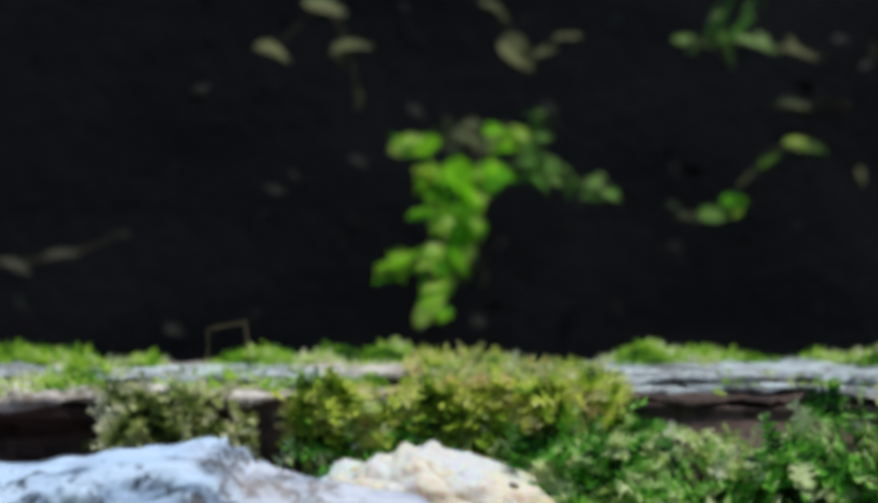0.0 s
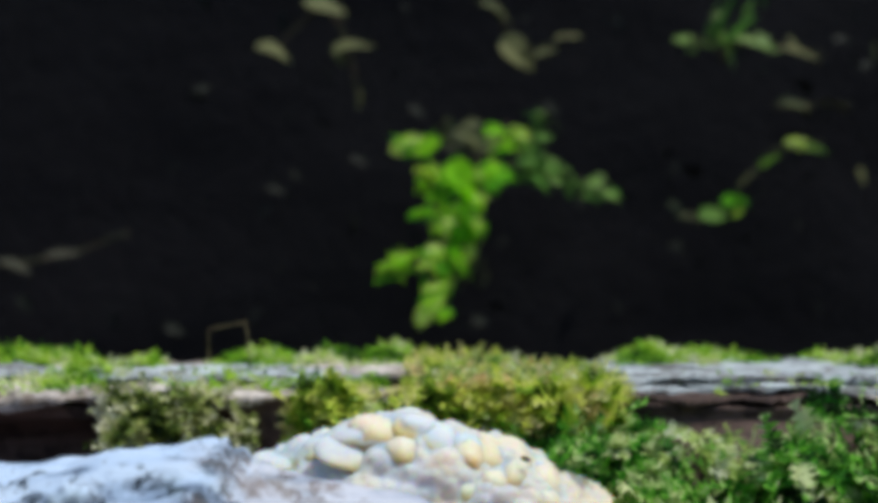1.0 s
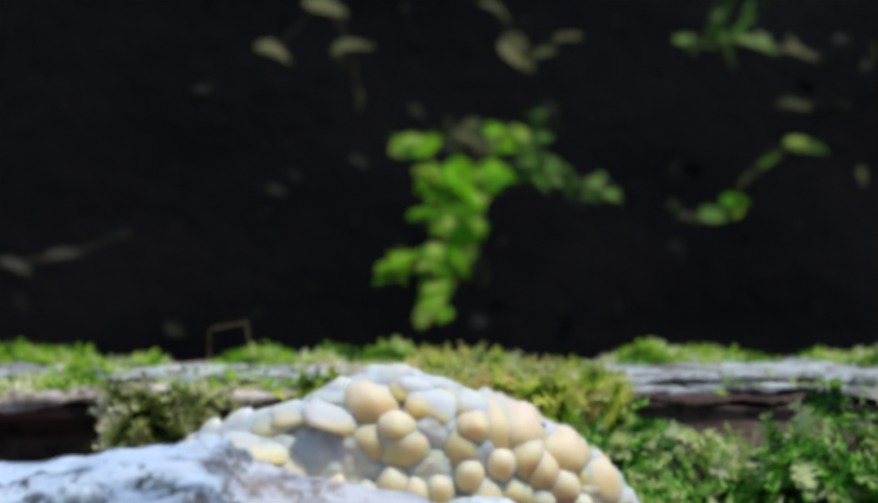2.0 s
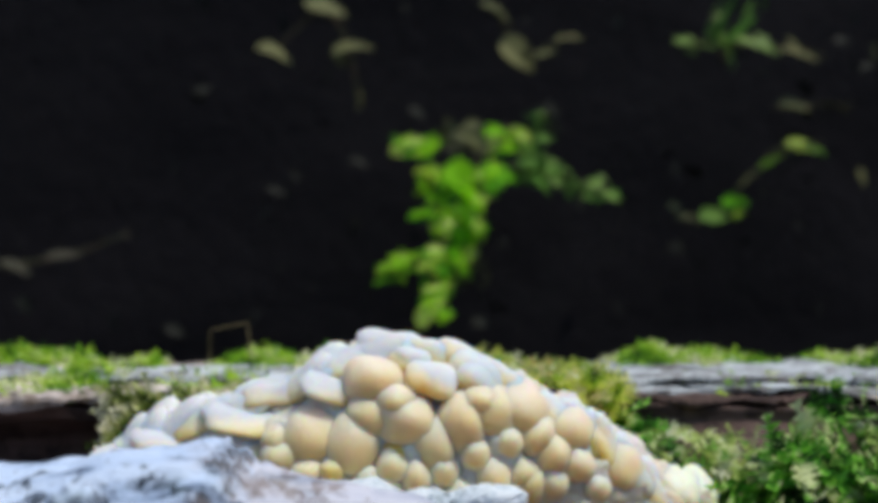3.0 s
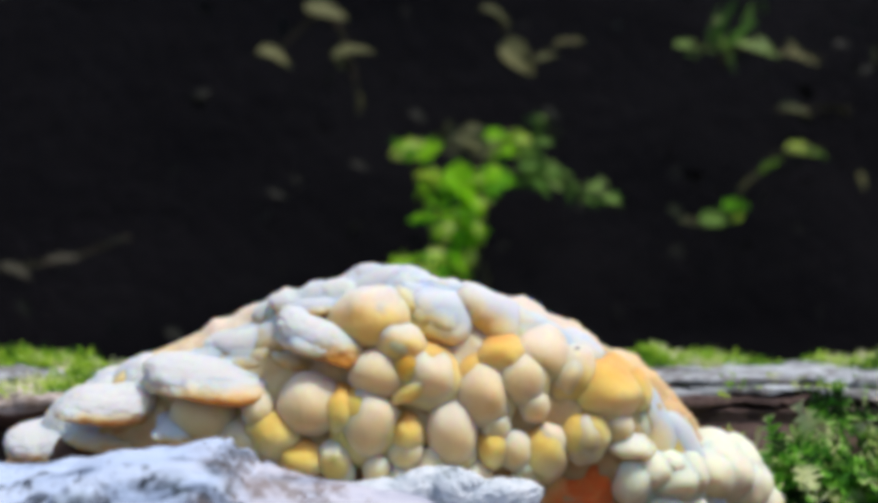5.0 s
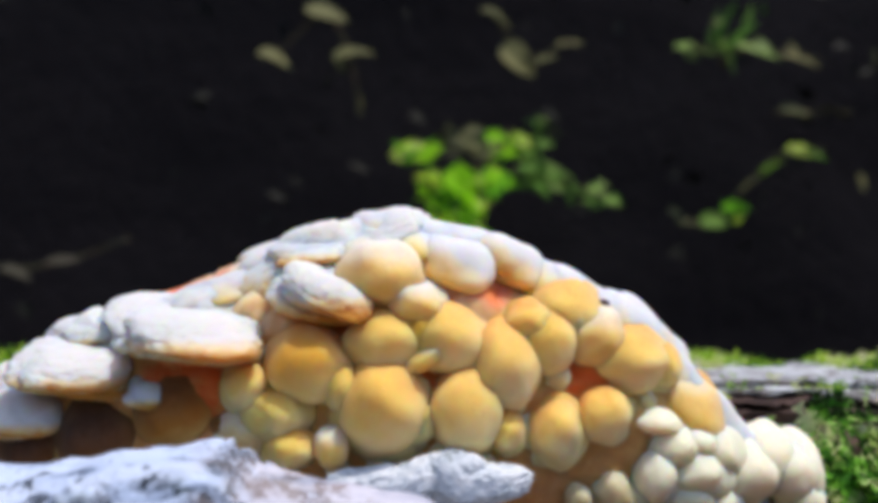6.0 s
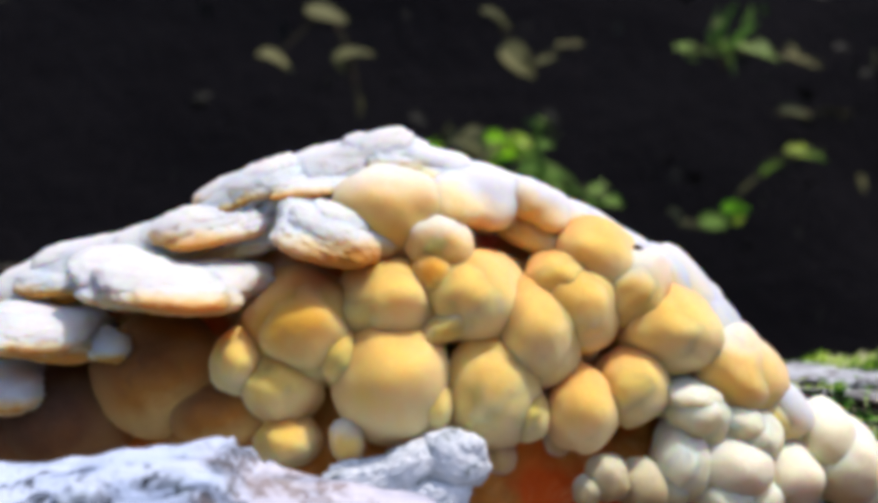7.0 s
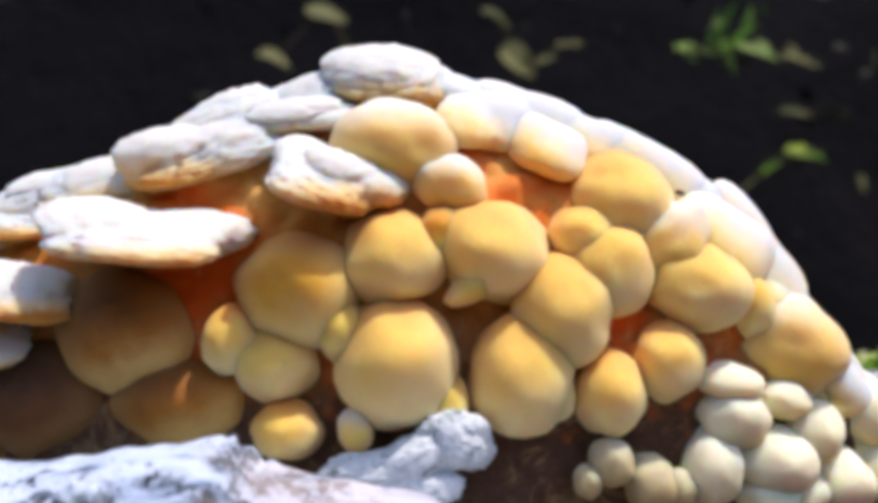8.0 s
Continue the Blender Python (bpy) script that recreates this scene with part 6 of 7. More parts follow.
    grow(LOBES[116], (0.0016, -0.0208, 0.0290), (-0.0024, -0.0394, 0.0434), (-0.0037, -0.0495, 0.0568), (-0.0035, -0.0531, 0.0696), (0.0017, -0.0591, 0.0854), (0.0075, -0.0639, 0.1025), (0.0102, -0.0688, 0.1183))
    grow(LOBES[117], (0.0142, -0.0179, 0.0164), (0.0171, -0.0260, 0.0322), (0.0199, -0.0312, 0.0491), (0.0242, -0.0343, 0.0618), (0.0346, -0.0486, 0.0793), (0.0425, -0.0571, 0.0923), (0.0474, -0.0667, 0.1045))
    grow(LOBES[118], (0.0150, -0.0201, 0.0208), (0.0178, -0.0278, 0.0355), (0.0208, -0.0426, 0.0551), (0.0244, -0.0484, 0.0659), (0.0341, -0.0561, 0.0797), (0.0421, -0.0608, 0.0923), (0.0475, -0.0654, 0.1046))
    grow(LOBES[119], (0.0156, -0.0216, 0.0239), (0.0188, -0.0381, 0.0423), (0.0206, -0.0476, 0.0558), (0.0243, -0.0506, 0.0661), (0.0341, -0.0554, 0.0797), (0.0421, -0.0605, 0.0923), (0.0473, -0.0671, 0.1045))
    grow(LOBES[120], (0.0032, -0.0196, 0.0243), (-0.0010, -0.0283, 0.0352), (-0.0018, -0.0348, 0.0475), (-0.0001, -0.0397, 0.0558), (0.0044, -0.0471, 0.0694), (0.0106, -0.0684, 0.0802), (0.0176, -0.0771, 0.0911))
    grow(LOBES[121], (0.0033, -0.0217, 0.0247), (-0.0010, -0.0305, 0.0356), (-0.0018, -0.0369, 0.0478), (0.0002, -0.0531, 0.0574), (0.0046, -0.0645, 0.0708), (0.0105, -0.0710, 0.0803), (0.0177, -0.0761, 0.0911))
    grow(LOBES[122], (-0.0116, -0.0165, 0.0161), (-0.0260, -0.0251, 0.0226), (-0.0312, -0.0332, 0.0327), (-0.0313, -0.0388, 0.0362), (-0.0335, -0.0583, 0.0450), (-0.0337, -0.0682, 0.0482), (-0.0327, -0.0794, 0.0519))
    grow(LOBES[123], (-0.0115, -0.0187, 0.0166), (-0.0258, -0.0273, 0.0230), (-0.0309, -0.0354, 0.0331), (-0.0297, -0.0539, 0.0388), (-0.0326, -0.0655, 0.0461), (-0.0332, -0.0728, 0.0489), (-0.0328, -0.0782, 0.0517))
    grow(LOBES[124], (-0.0114, -0.0203, 0.0170), (-0.0246, -0.0399, 0.0256), (-0.0291, -0.0518, 0.0361), (-0.0293, -0.0568, 0.0393), (-0.0326, -0.0653, 0.0461), (-0.0332, -0.0722, 0.0488), (-0.0326, -0.0798, 0.0520))
    grow(LOBES[125], (-0.0076, -0.0204, 0.0167), (-0.0197, -0.0292, 0.0233), (-0.0219, -0.0485, 0.0356), (-0.0206, -0.0562, 0.0392), (-0.0213, -0.0674, 0.0467), (-0.0167, -0.0743, 0.0494), (-0.0142, -0.0820, 0.0529))
    grow(LOBES[126], (-0.0075, -0.0220, 0.0171), (-0.0185, -0.0441, 0.0264), (-0.0214, -0.0537, 0.0365), (-0.0204, -0.0585, 0.0396), (-0.0213, -0.0670, 0.0466), (-0.0167, -0.0743, 0.0494), (-0.0143, -0.0812, 0.0528))
    grow(LOBES[127], (0.0276, -0.0166, 0.0115), (0.0388, -0.0234, 0.0220), (0.0496, -0.0269, 0.0362), (0.0591, -0.0293, 0.0457), (0.0735, -0.0387, 0.0634), (0.0843, -0.0492, 0.0743), (0.0965, -0.0560, 0.0848))
    grow(LOBES[128], (0.0294, -0.0181, 0.0145), (0.0411, -0.0245, 0.0253), (0.0507, -0.0281, 0.0381), (0.0630, -0.0371, 0.0532), (0.0743, -0.0455, 0.0668), (0.0836, -0.0524, 0.0745), (0.0968, -0.0549, 0.0848))
    grow(LOBES[129], (0.0162, -0.0201, 0.0174), (0.0174, -0.0288, 0.0248), (0.0190, -0.0353, 0.0347), (0.0231, -0.0398, 0.0393), (0.0275, -0.0583, 0.0497), (0.0329, -0.0673, 0.0554), (0.0387, -0.0759, 0.0615))
    grow(LOBES[130], (0.0162, -0.0218, 0.0178), (0.0174, -0.0306, 0.0252), (0.0190, -0.0371, 0.0350), (0.0225, -0.0537, 0.0416), (0.0272, -0.0640, 0.0505), (0.0327, -0.0700, 0.0558), (0.0388, -0.0749, 0.0614))
    grow(LOBES[131], (0.0023, -0.0206, 0.0191), (-0.0035, -0.0296, 0.0274), (-0.0042, -0.0366, 0.0383), (-0.0017, -0.0415, 0.0433), (0.0023, -0.0635, 0.0544), (0.0063, -0.0726, 0.0591), (0.0101, -0.0794, 0.0596))
    grow(LOBES[132], (0.0023, -0.0224, 0.0195), (-0.0034, -0.0313, 0.0278), (-0.0037, -0.0502, 0.0406), (-0.0013, -0.0570, 0.0457), (0.0023, -0.0662, 0.0547), (0.0063, -0.0716, 0.0590), (0.0101, -0.0784, 0.0595))
    grow(LOBES[133], (-0.0072, -0.0182, 0.0220), (-0.0176, -0.0270, 0.0314), (-0.0211, -0.0344, 0.0430), (-0.0210, -0.0398, 0.0498), (-0.0188, -0.0595, 0.0625), (-0.0183, -0.0692, 0.0710), (-0.0182, -0.0785, 0.0789))
    grow(LOBES[134], (-0.0071, -0.0202, 0.0224), (-0.0175, -0.0291, 0.0318), (-0.0209, -0.0364, 0.0433), (-0.0199, -0.0537, 0.0517), (-0.0183, -0.0657, 0.0632), (-0.0181, -0.0718, 0.0712), (-0.0183, -0.0774, 0.0788))
    grow(LOBES[135], (0.0028, -0.0196, 0.0237), (-0.0016, -0.0277, 0.0391), (-0.0027, -0.0338, 0.0520), (-0.0015, -0.0386, 0.0619), (0.0028, -0.0457, 0.0775), (0.0067, -0.0648, 0.0940), (0.0086, -0.0744, 0.1044))
    grow(LOBES[136], (0.0027, -0.0214, 0.0262), (-0.0016, -0.0297, 0.0394), (-0.0026, -0.0357, 0.0523), (-0.0012, -0.0517, 0.0632), (0.0030, -0.0621, 0.0785), (0.0067, -0.0681, 0.0940), (0.0087, -0.0733, 0.1044))
    grow(LOBES[137], (-0.0141, -0.0155, 0.0179), (-0.0327, -0.0229, 0.0312), (-0.0410, -0.0305, 0.0422), (-0.0444, -0.0364, 0.0492), (-0.0464, -0.0567, 0.0622), (-0.0472, -0.0682, 0.0694), (-0.0476, -0.0793, 0.0760))
    grow(LOBES[138], (-0.0159, -0.0170, 0.0217), (-0.0324, -0.0252, 0.0316), (-0.0407, -0.0327, 0.0426), (-0.0440, -0.0386, 0.0496), (-0.0452, -0.0641, 0.0630), (-0.0465, -0.0721, 0.0697), (-0.0478, -0.0780, 0.0759))
    grow(LOBES[139], (-0.0164, -0.0184, 0.0230), (-0.0322, -0.0268, 0.0319), (-0.0386, -0.0483, 0.0450), (-0.0416, -0.0553, 0.0518), (-0.0452, -0.0642, 0.0630), (-0.0466, -0.0717, 0.0697), (-0.0475, -0.0797, 0.0760))
    grow(LOBES[140], (0.0409, -0.0096, -0.0002), (0.0530, -0.0163, 0.0069), (0.0612, -0.0217, 0.0184), (0.0677, -0.0260, 0.0287), (0.0773, -0.0427, 0.0426), (0.0824, -0.0525, 0.0535), (0.0895, -0.0650, 0.0540))
    grow(LOBES[141], (0.0407, -0.0126, 0.0006), (0.0527, -0.0192, 0.0076), (0.0608, -0.0246, 0.0190), (0.0672, -0.0409, 0.0327), (0.0755, -0.0522, 0.0440), (0.0810, -0.0592, 0.0544), (0.0897, -0.0639, 0.0539))
    grow(LOBES[142], (0.0379, -0.0135, 0.0024), (0.0488, -0.0205, 0.0108), (0.0561, -0.0261, 0.0236), (0.0644, -0.0294, 0.0361), (0.0744, -0.0344, 0.0487), (0.0803, -0.0550, 0.0583), (0.0886, -0.0657, 0.0634))
    grow(LOBES[143], (0.0378, -0.0158, 0.0030), (0.0486, -0.0227, 0.0113), (0.0559, -0.0283, 0.0241), (0.0621, -0.0444, 0.0386), (0.0709, -0.0540, 0.0513), (0.0792, -0.0602, 0.0589), (0.0888, -0.0649, 0.0634))
    grow(LOBES[144], (0.0392, -0.0101, -0.0020), (0.0503, -0.0170, 0.0041), (0.0577, -0.0227, 0.0146), (0.0639, -0.0350, 0.0295), (0.0719, -0.0467, 0.0347), (0.0766, -0.0571, 0.0398), (0.0830, -0.0672, 0.0400))
    grow(LOBES[145], (0.0389, -0.0131, -0.0012), (0.0500, -0.0201, 0.0049), (0.0558, -0.0374, 0.0179), (0.0626, -0.0437, 0.0311), (0.0705, -0.0546, 0.0361), (0.0759, -0.0606, 0.0404), (0.0833, -0.0662, 0.0398))
    grow(LOBES[146], (0.0454, -0.0052, -0.0026), (0.0593, -0.0112, 0.0030), (0.0636, -0.0189, 0.0121), (0.0751, -0.0271, 0.0268), (0.0833, -0.0418, 0.0354), (0.0914, -0.0518, 0.0389), (0.1015, -0.0596, 0.0412))
    grow(LOBES[147], (0.0451, -0.0087, -0.0017), (0.0589, -0.0147, 0.0039), (0.0667, -0.0321, 0.0167), (0.0752, -0.0384, 0.0301), (0.0818, -0.0488, 0.0367), (0.0910, -0.0536, 0.0392), (0.1019, -0.0584, 0.0410))
    grow(LOBES[148], (0.0467, -0.0060, -0.0009), (0.0584, -0.0135, 0.0046), (0.0647, -0.0201, 0.0143), (0.0736, -0.0236, 0.0237), (0.0916, -0.0383, 0.0398), (0.1002, -0.0461, 0.0458), (0.1153, -0.0529, 0.0482))
    grow(LOBES[149], (0.0464, -0.0089, -0.0002), (0.0595, -0.0155, 0.0057), (0.0698, -0.0318, 0.0194), (0.0793, -0.0371, 0.0304), (0.0903, -0.0440, 0.0408), (0.0991, -0.0502, 0.0464), (0.1156, -0.0519, 0.0480))
    grow(LOBES[150], (0.0505, -0.0011, -0.0025), (0.0673, -0.0056, 0.0027), (0.0648, -0.0170, 0.0099), (0.0896, -0.0217, 0.0283), (0.0991, -0.0348, 0.0337), (0.1104, -0.0418, 0.0339), (0.1234, -0.0477, 0.0327))
    grow(LOBES[151], (0.0502, -0.0046, -0.0017), (0.0651, -0.0205, 0.0064), (0.0767, -0.0283, 0.0168), (0.0878, -0.0302, 0.0299), (0.0985, -0.0376, 0.0342), (0.1103, -0.0423, 0.0340), (0.1238, -0.0465, 0.0325))
    grow(LOBES[152], (0.0438, -0.0107, 0.0009), (0.0573, -0.0168, 0.0078), (0.0669, -0.0217, 0.0193), (0.0743, -0.0259, 0.0298), (0.0851, -0.0429, 0.0441), (0.0948, -0.0512, 0.0509), (0.1053, -0.0587, 0.0580))
    grow(LOBES[153], (0.0436, -0.0128, 0.0014), (0.0570, -0.0189, 0.0083), (0.0647, -0.0364, 0.0224), (0.0736, -0.0411, 0.0338), (0.0839, -0.0484, 0.0449), (0.0943, -0.0532, 0.0512), (0.1055, -0.0579, 0.0579))
    grow(LOBES[154], (0.0448, -0.0085, -0.0038), (0.0583, -0.0147, 0.0006), (0.0675, -0.0199, 0.0093), (0.0761, -0.0236, 0.0181), (0.0820, -0.0442, 0.0279), (0.0892, -0.0543, 0.0297), (0.0998, -0.0611, 0.0308))
    grow(LOBES[155], (0.0446, -0.0111, -0.0031), (0.0579, -0.0173, 0.0013), (0.0652, -0.0349, 0.0128), (0.0730, -0.0408, 0.0218), (0.0807, -0.0502, 0.0291), (0.0889, -0.0554, 0.0300), (0.1001, -0.0602, 0.0306))
    grow(LOBES[156], (0.0485, -0.0063, -0.0043), (0.0637, -0.0117, -0.0005), (0.0724, -0.0177, 0.0074), (0.0794, -0.0226, 0.0156), (0.0913, -0.0402, 0.0259), (0.1001, -0.0493, 0.0288), (0.1108, -0.0559, 0.0314))
    grow(LOBES[157], (0.0483, -0.0087, -0.0036), (0.0634, -0.0141, 0.0001), (0.0720, -0.0317, 0.0112), (0.0809, -0.0372, 0.0199), (0.0902, -0.0449, 0.0268), (0.1000, -0.0499, 0.0289), (0.1111, -0.0551, 0.0312))
    grow(LOBES[158], (0.0539, 0.0020, -0.0036), (0.0726, -0.0010, 0.0006), (0.0708, -0.0106, 0.0143), (0.0966, -0.0143, 0.0266), (0.1088, -0.0272, 0.0357), (0.1251, -0.0324, 0.0433), (0.1338, -0.0383, 0.0523))
    grow(LOBES[159], (0.0536, -0.0013, -0.0028), (0.0704, -0.0149, 0.0041), (0.0841, -0.0202, 0.0231), (0.0943, -0.0244, 0.0285), (0.1082, -0.0295, 0.0360), (0.1252, -0.0320, 0.0433), (0.1342, -0.0372, 0.0521))
    grow(LOBES[160], (0.0569, 0.0079, -0.0055), (0.0774, 0.0076, -0.0024), (0.0703, -0.0094, 0.0112), (0.0823, -0.0107, 0.0154), (0.1184, -0.0212, 0.0304), (0.1318, -0.0326, 0.0357), (0.1390, -0.0354, 0.0359))
    grow(LOBES[161], (0.0564, 0.0043, -0.0045), (0.0768, 0.0039, -0.0015), (0.0898, -0.0141, 0.0205), (0.1006, -0.0200, 0.0252), (0.1157, -0.0303, 0.0321), (0.1322, -0.0313, 0.0355), (0.1395, -0.0341, 0.0357))
    grow(LOBES[162], (0.0589, 0.0119, -0.0083), (0.0799, 0.0100, -0.0062), (0.0876, -0.0019, 0.0016), (0.0833, -0.0114, 0.0105), (0.0978, -0.0169, 0.0149), (0.1435, -0.0285, 0.0264), (0.1491, -0.0354, 0.0274))
    grow(LOBES[163], (0.0585, 0.0082, -0.0073), (0.0793, 0.0064, -0.0052), (0.0869, -0.0055, 0.0025), (0.1051, -0.0162, 0.0175), (0.1189, -0.0282, 0.0231), (0.1422, -0.0321, 0.0271), (0.1496, -0.0341, 0.0272))
    grow(LOBES[164], (0.0336, -0.0163, -0.0026), (0.0423, -0.0239, 0.0029), (0.0480, -0.0299, 0.0128), (0.0537, -0.0341, 0.0215), (0.0573, -0.0553, 0.0317), (0.0546, -0.0668, 0.0376), (0.0540, -0.0764, 0.0431))
    grow(LOBES[165], (0.0372, -0.0139, -0.0035), (0.0474, -0.0212, 0.0012), (0.0541, -0.0270, 0.0101), (0.0604, -0.0311, 0.0184), (0.0642, -0.0517, 0.0278), (0.0653, -0.0631, 0.0343), (0.0654, -0.0733, 0.0368))
    grow(LOBES[166], (0.0397, -0.0148, -0.0029), (0.0509, -0.0217, 0.0017), (0.0583, -0.0273, 0.0104), (0.0653, -0.0314, 0.0188), (0.0696, -0.0526, 0.0284), (0.0733, -0.0620, 0.0321), (0.0734, -0.0716, 0.0347))
    grow(LOBES[167], (0.0291, -0.0202, -0.0027), (0.0359, -0.0282, 0.0026), (0.0405, -0.0343, 0.0126), (0.0452, -0.0387, 0.0206), (0.0479, -0.0601, 0.0304), (0.0489, -0.0692, 0.0342), (0.0477, -0.0783, 0.0383))
    grow(LOBES[168], (0.0048, -0.0440, 0.0140), (-0.0023, -0.0530, 0.0167), (-0.0019, -0.0600, 0.0242), (-0.0012, -0.0650, 0.0302), (0.0002, -0.0730, 0.0364), (-0.0007, -0.0800, 0.0419), (0.0006, -0.0870, 0.0452))
    grow(LOBES[169], (0.0122, -0.0440, 0.0145), (0.0102, -0.0530, 0.0173), (0.0115, -0.0600, 0.0242), (0.0128, -0.0650, 0.0305), (0.0131, -0.0730, 0.0389), (0.0122, -0.0800, 0.0452), (0.0127, -0.0870, 0.0507))
    grow(LOBES[170], (-0.0034, -0.0440, 0.0173), (-0.0144, -0.0530, 0.0215), (-0.0161, -0.0600, 0.0299), (-0.0137, -0.0650, 0.0302), (-0.0120, -0.0730, 0.0364), (-0.0110, -0.0800, 0.0398), (-0.0110, -0.0870, 0.0424))
    grow(LOBES[171], (0.0171, -0.0440, 0.0172), (0.0183, -0.0530, 0.0212), (0.0201, -0.0600, 0.0284), (0.0236, -0.0650, 0.0294), (0.0199, -0.0730, 0.0370), (0.0031, -0.0800, 0.0348), (0.0006, -0.0870, 0.0376))
    grow(LOBES[172], (-0.0184, -0.0072, 0.0038), (-0.0444, -0.0113, 0.0127), (-0.0746, -0.0144, 0.0204), (-0.0937, -0.0168, 0.0244), (-0.1273, -0.0219, 0.0454), (-0.1443, -0.0317, 0.0577), (-0.1615, -0.0347, 0.0652))
    grow(LOBES[173], (-0.0187, -0.0117, 0.0059), (-0.0479, -0.0158, 0.0172), (-0.0868, -0.0210, 0.0312), (-0.1023, -0.0303, 0.0343), (-0.1266, -0.0320, 0.0489), (-0.1444, -0.0315, 0.0577), (-0.1633, -0.0308, 0.0648))
    grow(LOBES[174], (-0.0225, -0.0098, 0.0109), (-0.0577, -0.0220, 0.0275), (-0.0867, -0.0295, 0.0342), (-0.1044, -0.0313, 0.0359), (-0.1272, -0.0305, 0.0487), (-0.1436, -0.0335, 0.0579), (-0.1616, -0.0344, 0.0652))
    grow(LOBES[175], (-0.0168, -0.0068, 0.0039), (-0.0428, -0.0119, 0.0170), (-0.0689, -0.0156, 0.0247), (-0.0835, -0.0204, 0.0313), (-0.1134, -0.0278, 0.0550), (-0.1364, -0.0331, 0.0713), (-0.1522, -0.0374, 0.0817))
    grow(LOBES[176], (-0.0180, -0.0113, 0.0082), (-0.0456, -0.0164, 0.0216), (-0.0801, -0.0221, 0.0374), (-0.0911, -0.0339, 0.0431), (-0.1127, -0.0378, 0.0586), (-0.1365, -0.0329, 0.0713), (-0.1539, -0.0335, 0.0815))
    grow(LOBES[177], (-0.0219, -0.0093, 0.0133), (-0.0538, -0.0226, 0.0327), (-0.0800, -0.0306, 0.0405), (-0.0929, -0.0349, 0.0452), (-0.1132, -0.0363, 0.0585), (-0.1357, -0.0349, 0.0714), (-0.1523, -0.0371, 0.0817))
    grow(LOBES[178], (-0.0143, -0.0085, 0.0042), (-0.0392, -0.0132, 0.0202), (-0.0616, -0.0170, 0.0278), (-0.0752, -0.0191, 0.0347), (-0.1044, -0.0257, 0.0659), (-0.1254, -0.0336, 0.0819), (-0.1427, -0.0351, 0.0985))
    grow(LOBES[179], (-0.0169, -0.0130, 0.0118), (-0.0418, -0.0177, 0.0255), (-0.0715, -0.0235, 0.0417), (-0.0835, -0.0326, 0.0497), (-0.1037, -0.0357, 0.0698), (-0.1254, -0.0335, 0.0819), (-0.1443, -0.0312, 0.0985))
    grow(LOBES[180], (-0.0206, -0.0110, 0.0172), (-0.0484, -0.0239, 0.0365), (-0.0714, -0.0321, 0.0450), (-0.0852, -0.0336, 0.0521), (-0.1042, -0.0342, 0.0697), (-0.1247, -0.0354, 0.0820), (-0.1428, -0.0348, 0.0985))
    grow(LOBES[181], (-0.0126, -0.0097, 0.0069), (-0.0342, -0.0143, 0.0223), (-0.0529, -0.0191, 0.0304), (-0.0649, -0.0230, 0.0386), (-0.0916, -0.0277, 0.0690), (-0.1095, -0.0359, 0.0894), (-0.1260, -0.0378, 0.1059))
    grow(LOBES[182], (-0.0156, -0.0142, 0.0153), (-0.0366, -0.0188, 0.0279), (-0.0613, -0.0256, 0.0453), (-0.0704, -0.0365, 0.0525), (-0.0910, -0.0378, 0.0729), (-0.1095, -0.0358, 0.0894), (-0.1275, -0.0339, 0.1060))
    grow(LOBES[183], (-0.0182, -0.0123, 0.0195), (-0.0423, -0.0250, 0.0398), (-0.0611, -0.0342, 0.0487), (-0.0718, -0.0375, 0.0549), (-0.0914, -0.0363, 0.0728), (-0.1089, -0.0377, 0.0894), (-0.1262, -0.0374, 0.1059))
    grow(LOBES[184], (-0.0111, -0.0107, 0.0106), (-0.0288, -0.0148, 0.0239), (-0.0449, -0.0202, 0.0347), (-0.0540, -0.0227, 0.0433), (-0.0741, -0.0303, 0.0749), (-0.0897, -0.0394, 0.0952), (-0.1032, -0.0421, 0.1137))
    grow(LOBES[185], (-0.0132, -0.0152, 0.0171), (-0.0308, -0.0193, 0.0299), (-0.0509, -0.0267, 0.0492), (-0.0584, -0.0362, 0.0587), (-0.0735, -0.0404, 0.0790), (-0.0898, -0.0392, 0.0952), (-0.1044, -0.0381, 0.1139))
    grow(LOBES[186], (-0.0151, -0.0132, 0.0210), (-0.0356, -0.0255, 0.0425), (-0.0507, -0.0353, 0.0526), (-0.0595, -0.0373, 0.0615), (-0.0738, -0.0389, 0.0789), (-0.0893, -0.0412, 0.0953), (-0.1033, -0.0417, 0.1138))
    grow(LOBES[187], (-0.0086, -0.0109, 0.0117), (-0.0227, -0.0160, 0.0251), (-0.0360, -0.0207, 0.0374), (-0.0437, -0.0241, 0.0498), (-0.0573, -0.0318, 0.0801), (-0.0709, -0.0400, 0.1003), (-0.0849, -0.0420, 0.1191))
    grow(LOBES[188], (-0.0102, -0.0153, 0.0179), (-0.0243, -0.0205, 0.0313), (-0.0406, -0.0272, 0.0530), (-0.0461, -0.0376, 0.0642), (-0.0567, -0.0419, 0.0843), (-0.0710, -0.0398, 0.1003), (-0.0859, -0.0381, 0.1193))
    grow(LOBES[189], (-0.0118, -0.0134, 0.0220), (-0.0282, -0.0267, 0.0444), (-0.0404, -0.0358, 0.0565), (-0.0469, -0.0386, 0.0672), (-0.0570, -0.0404, 0.0842), (-0.0705, -0.0418, 0.1003), (-0.0850, -0.0417, 0.1191))
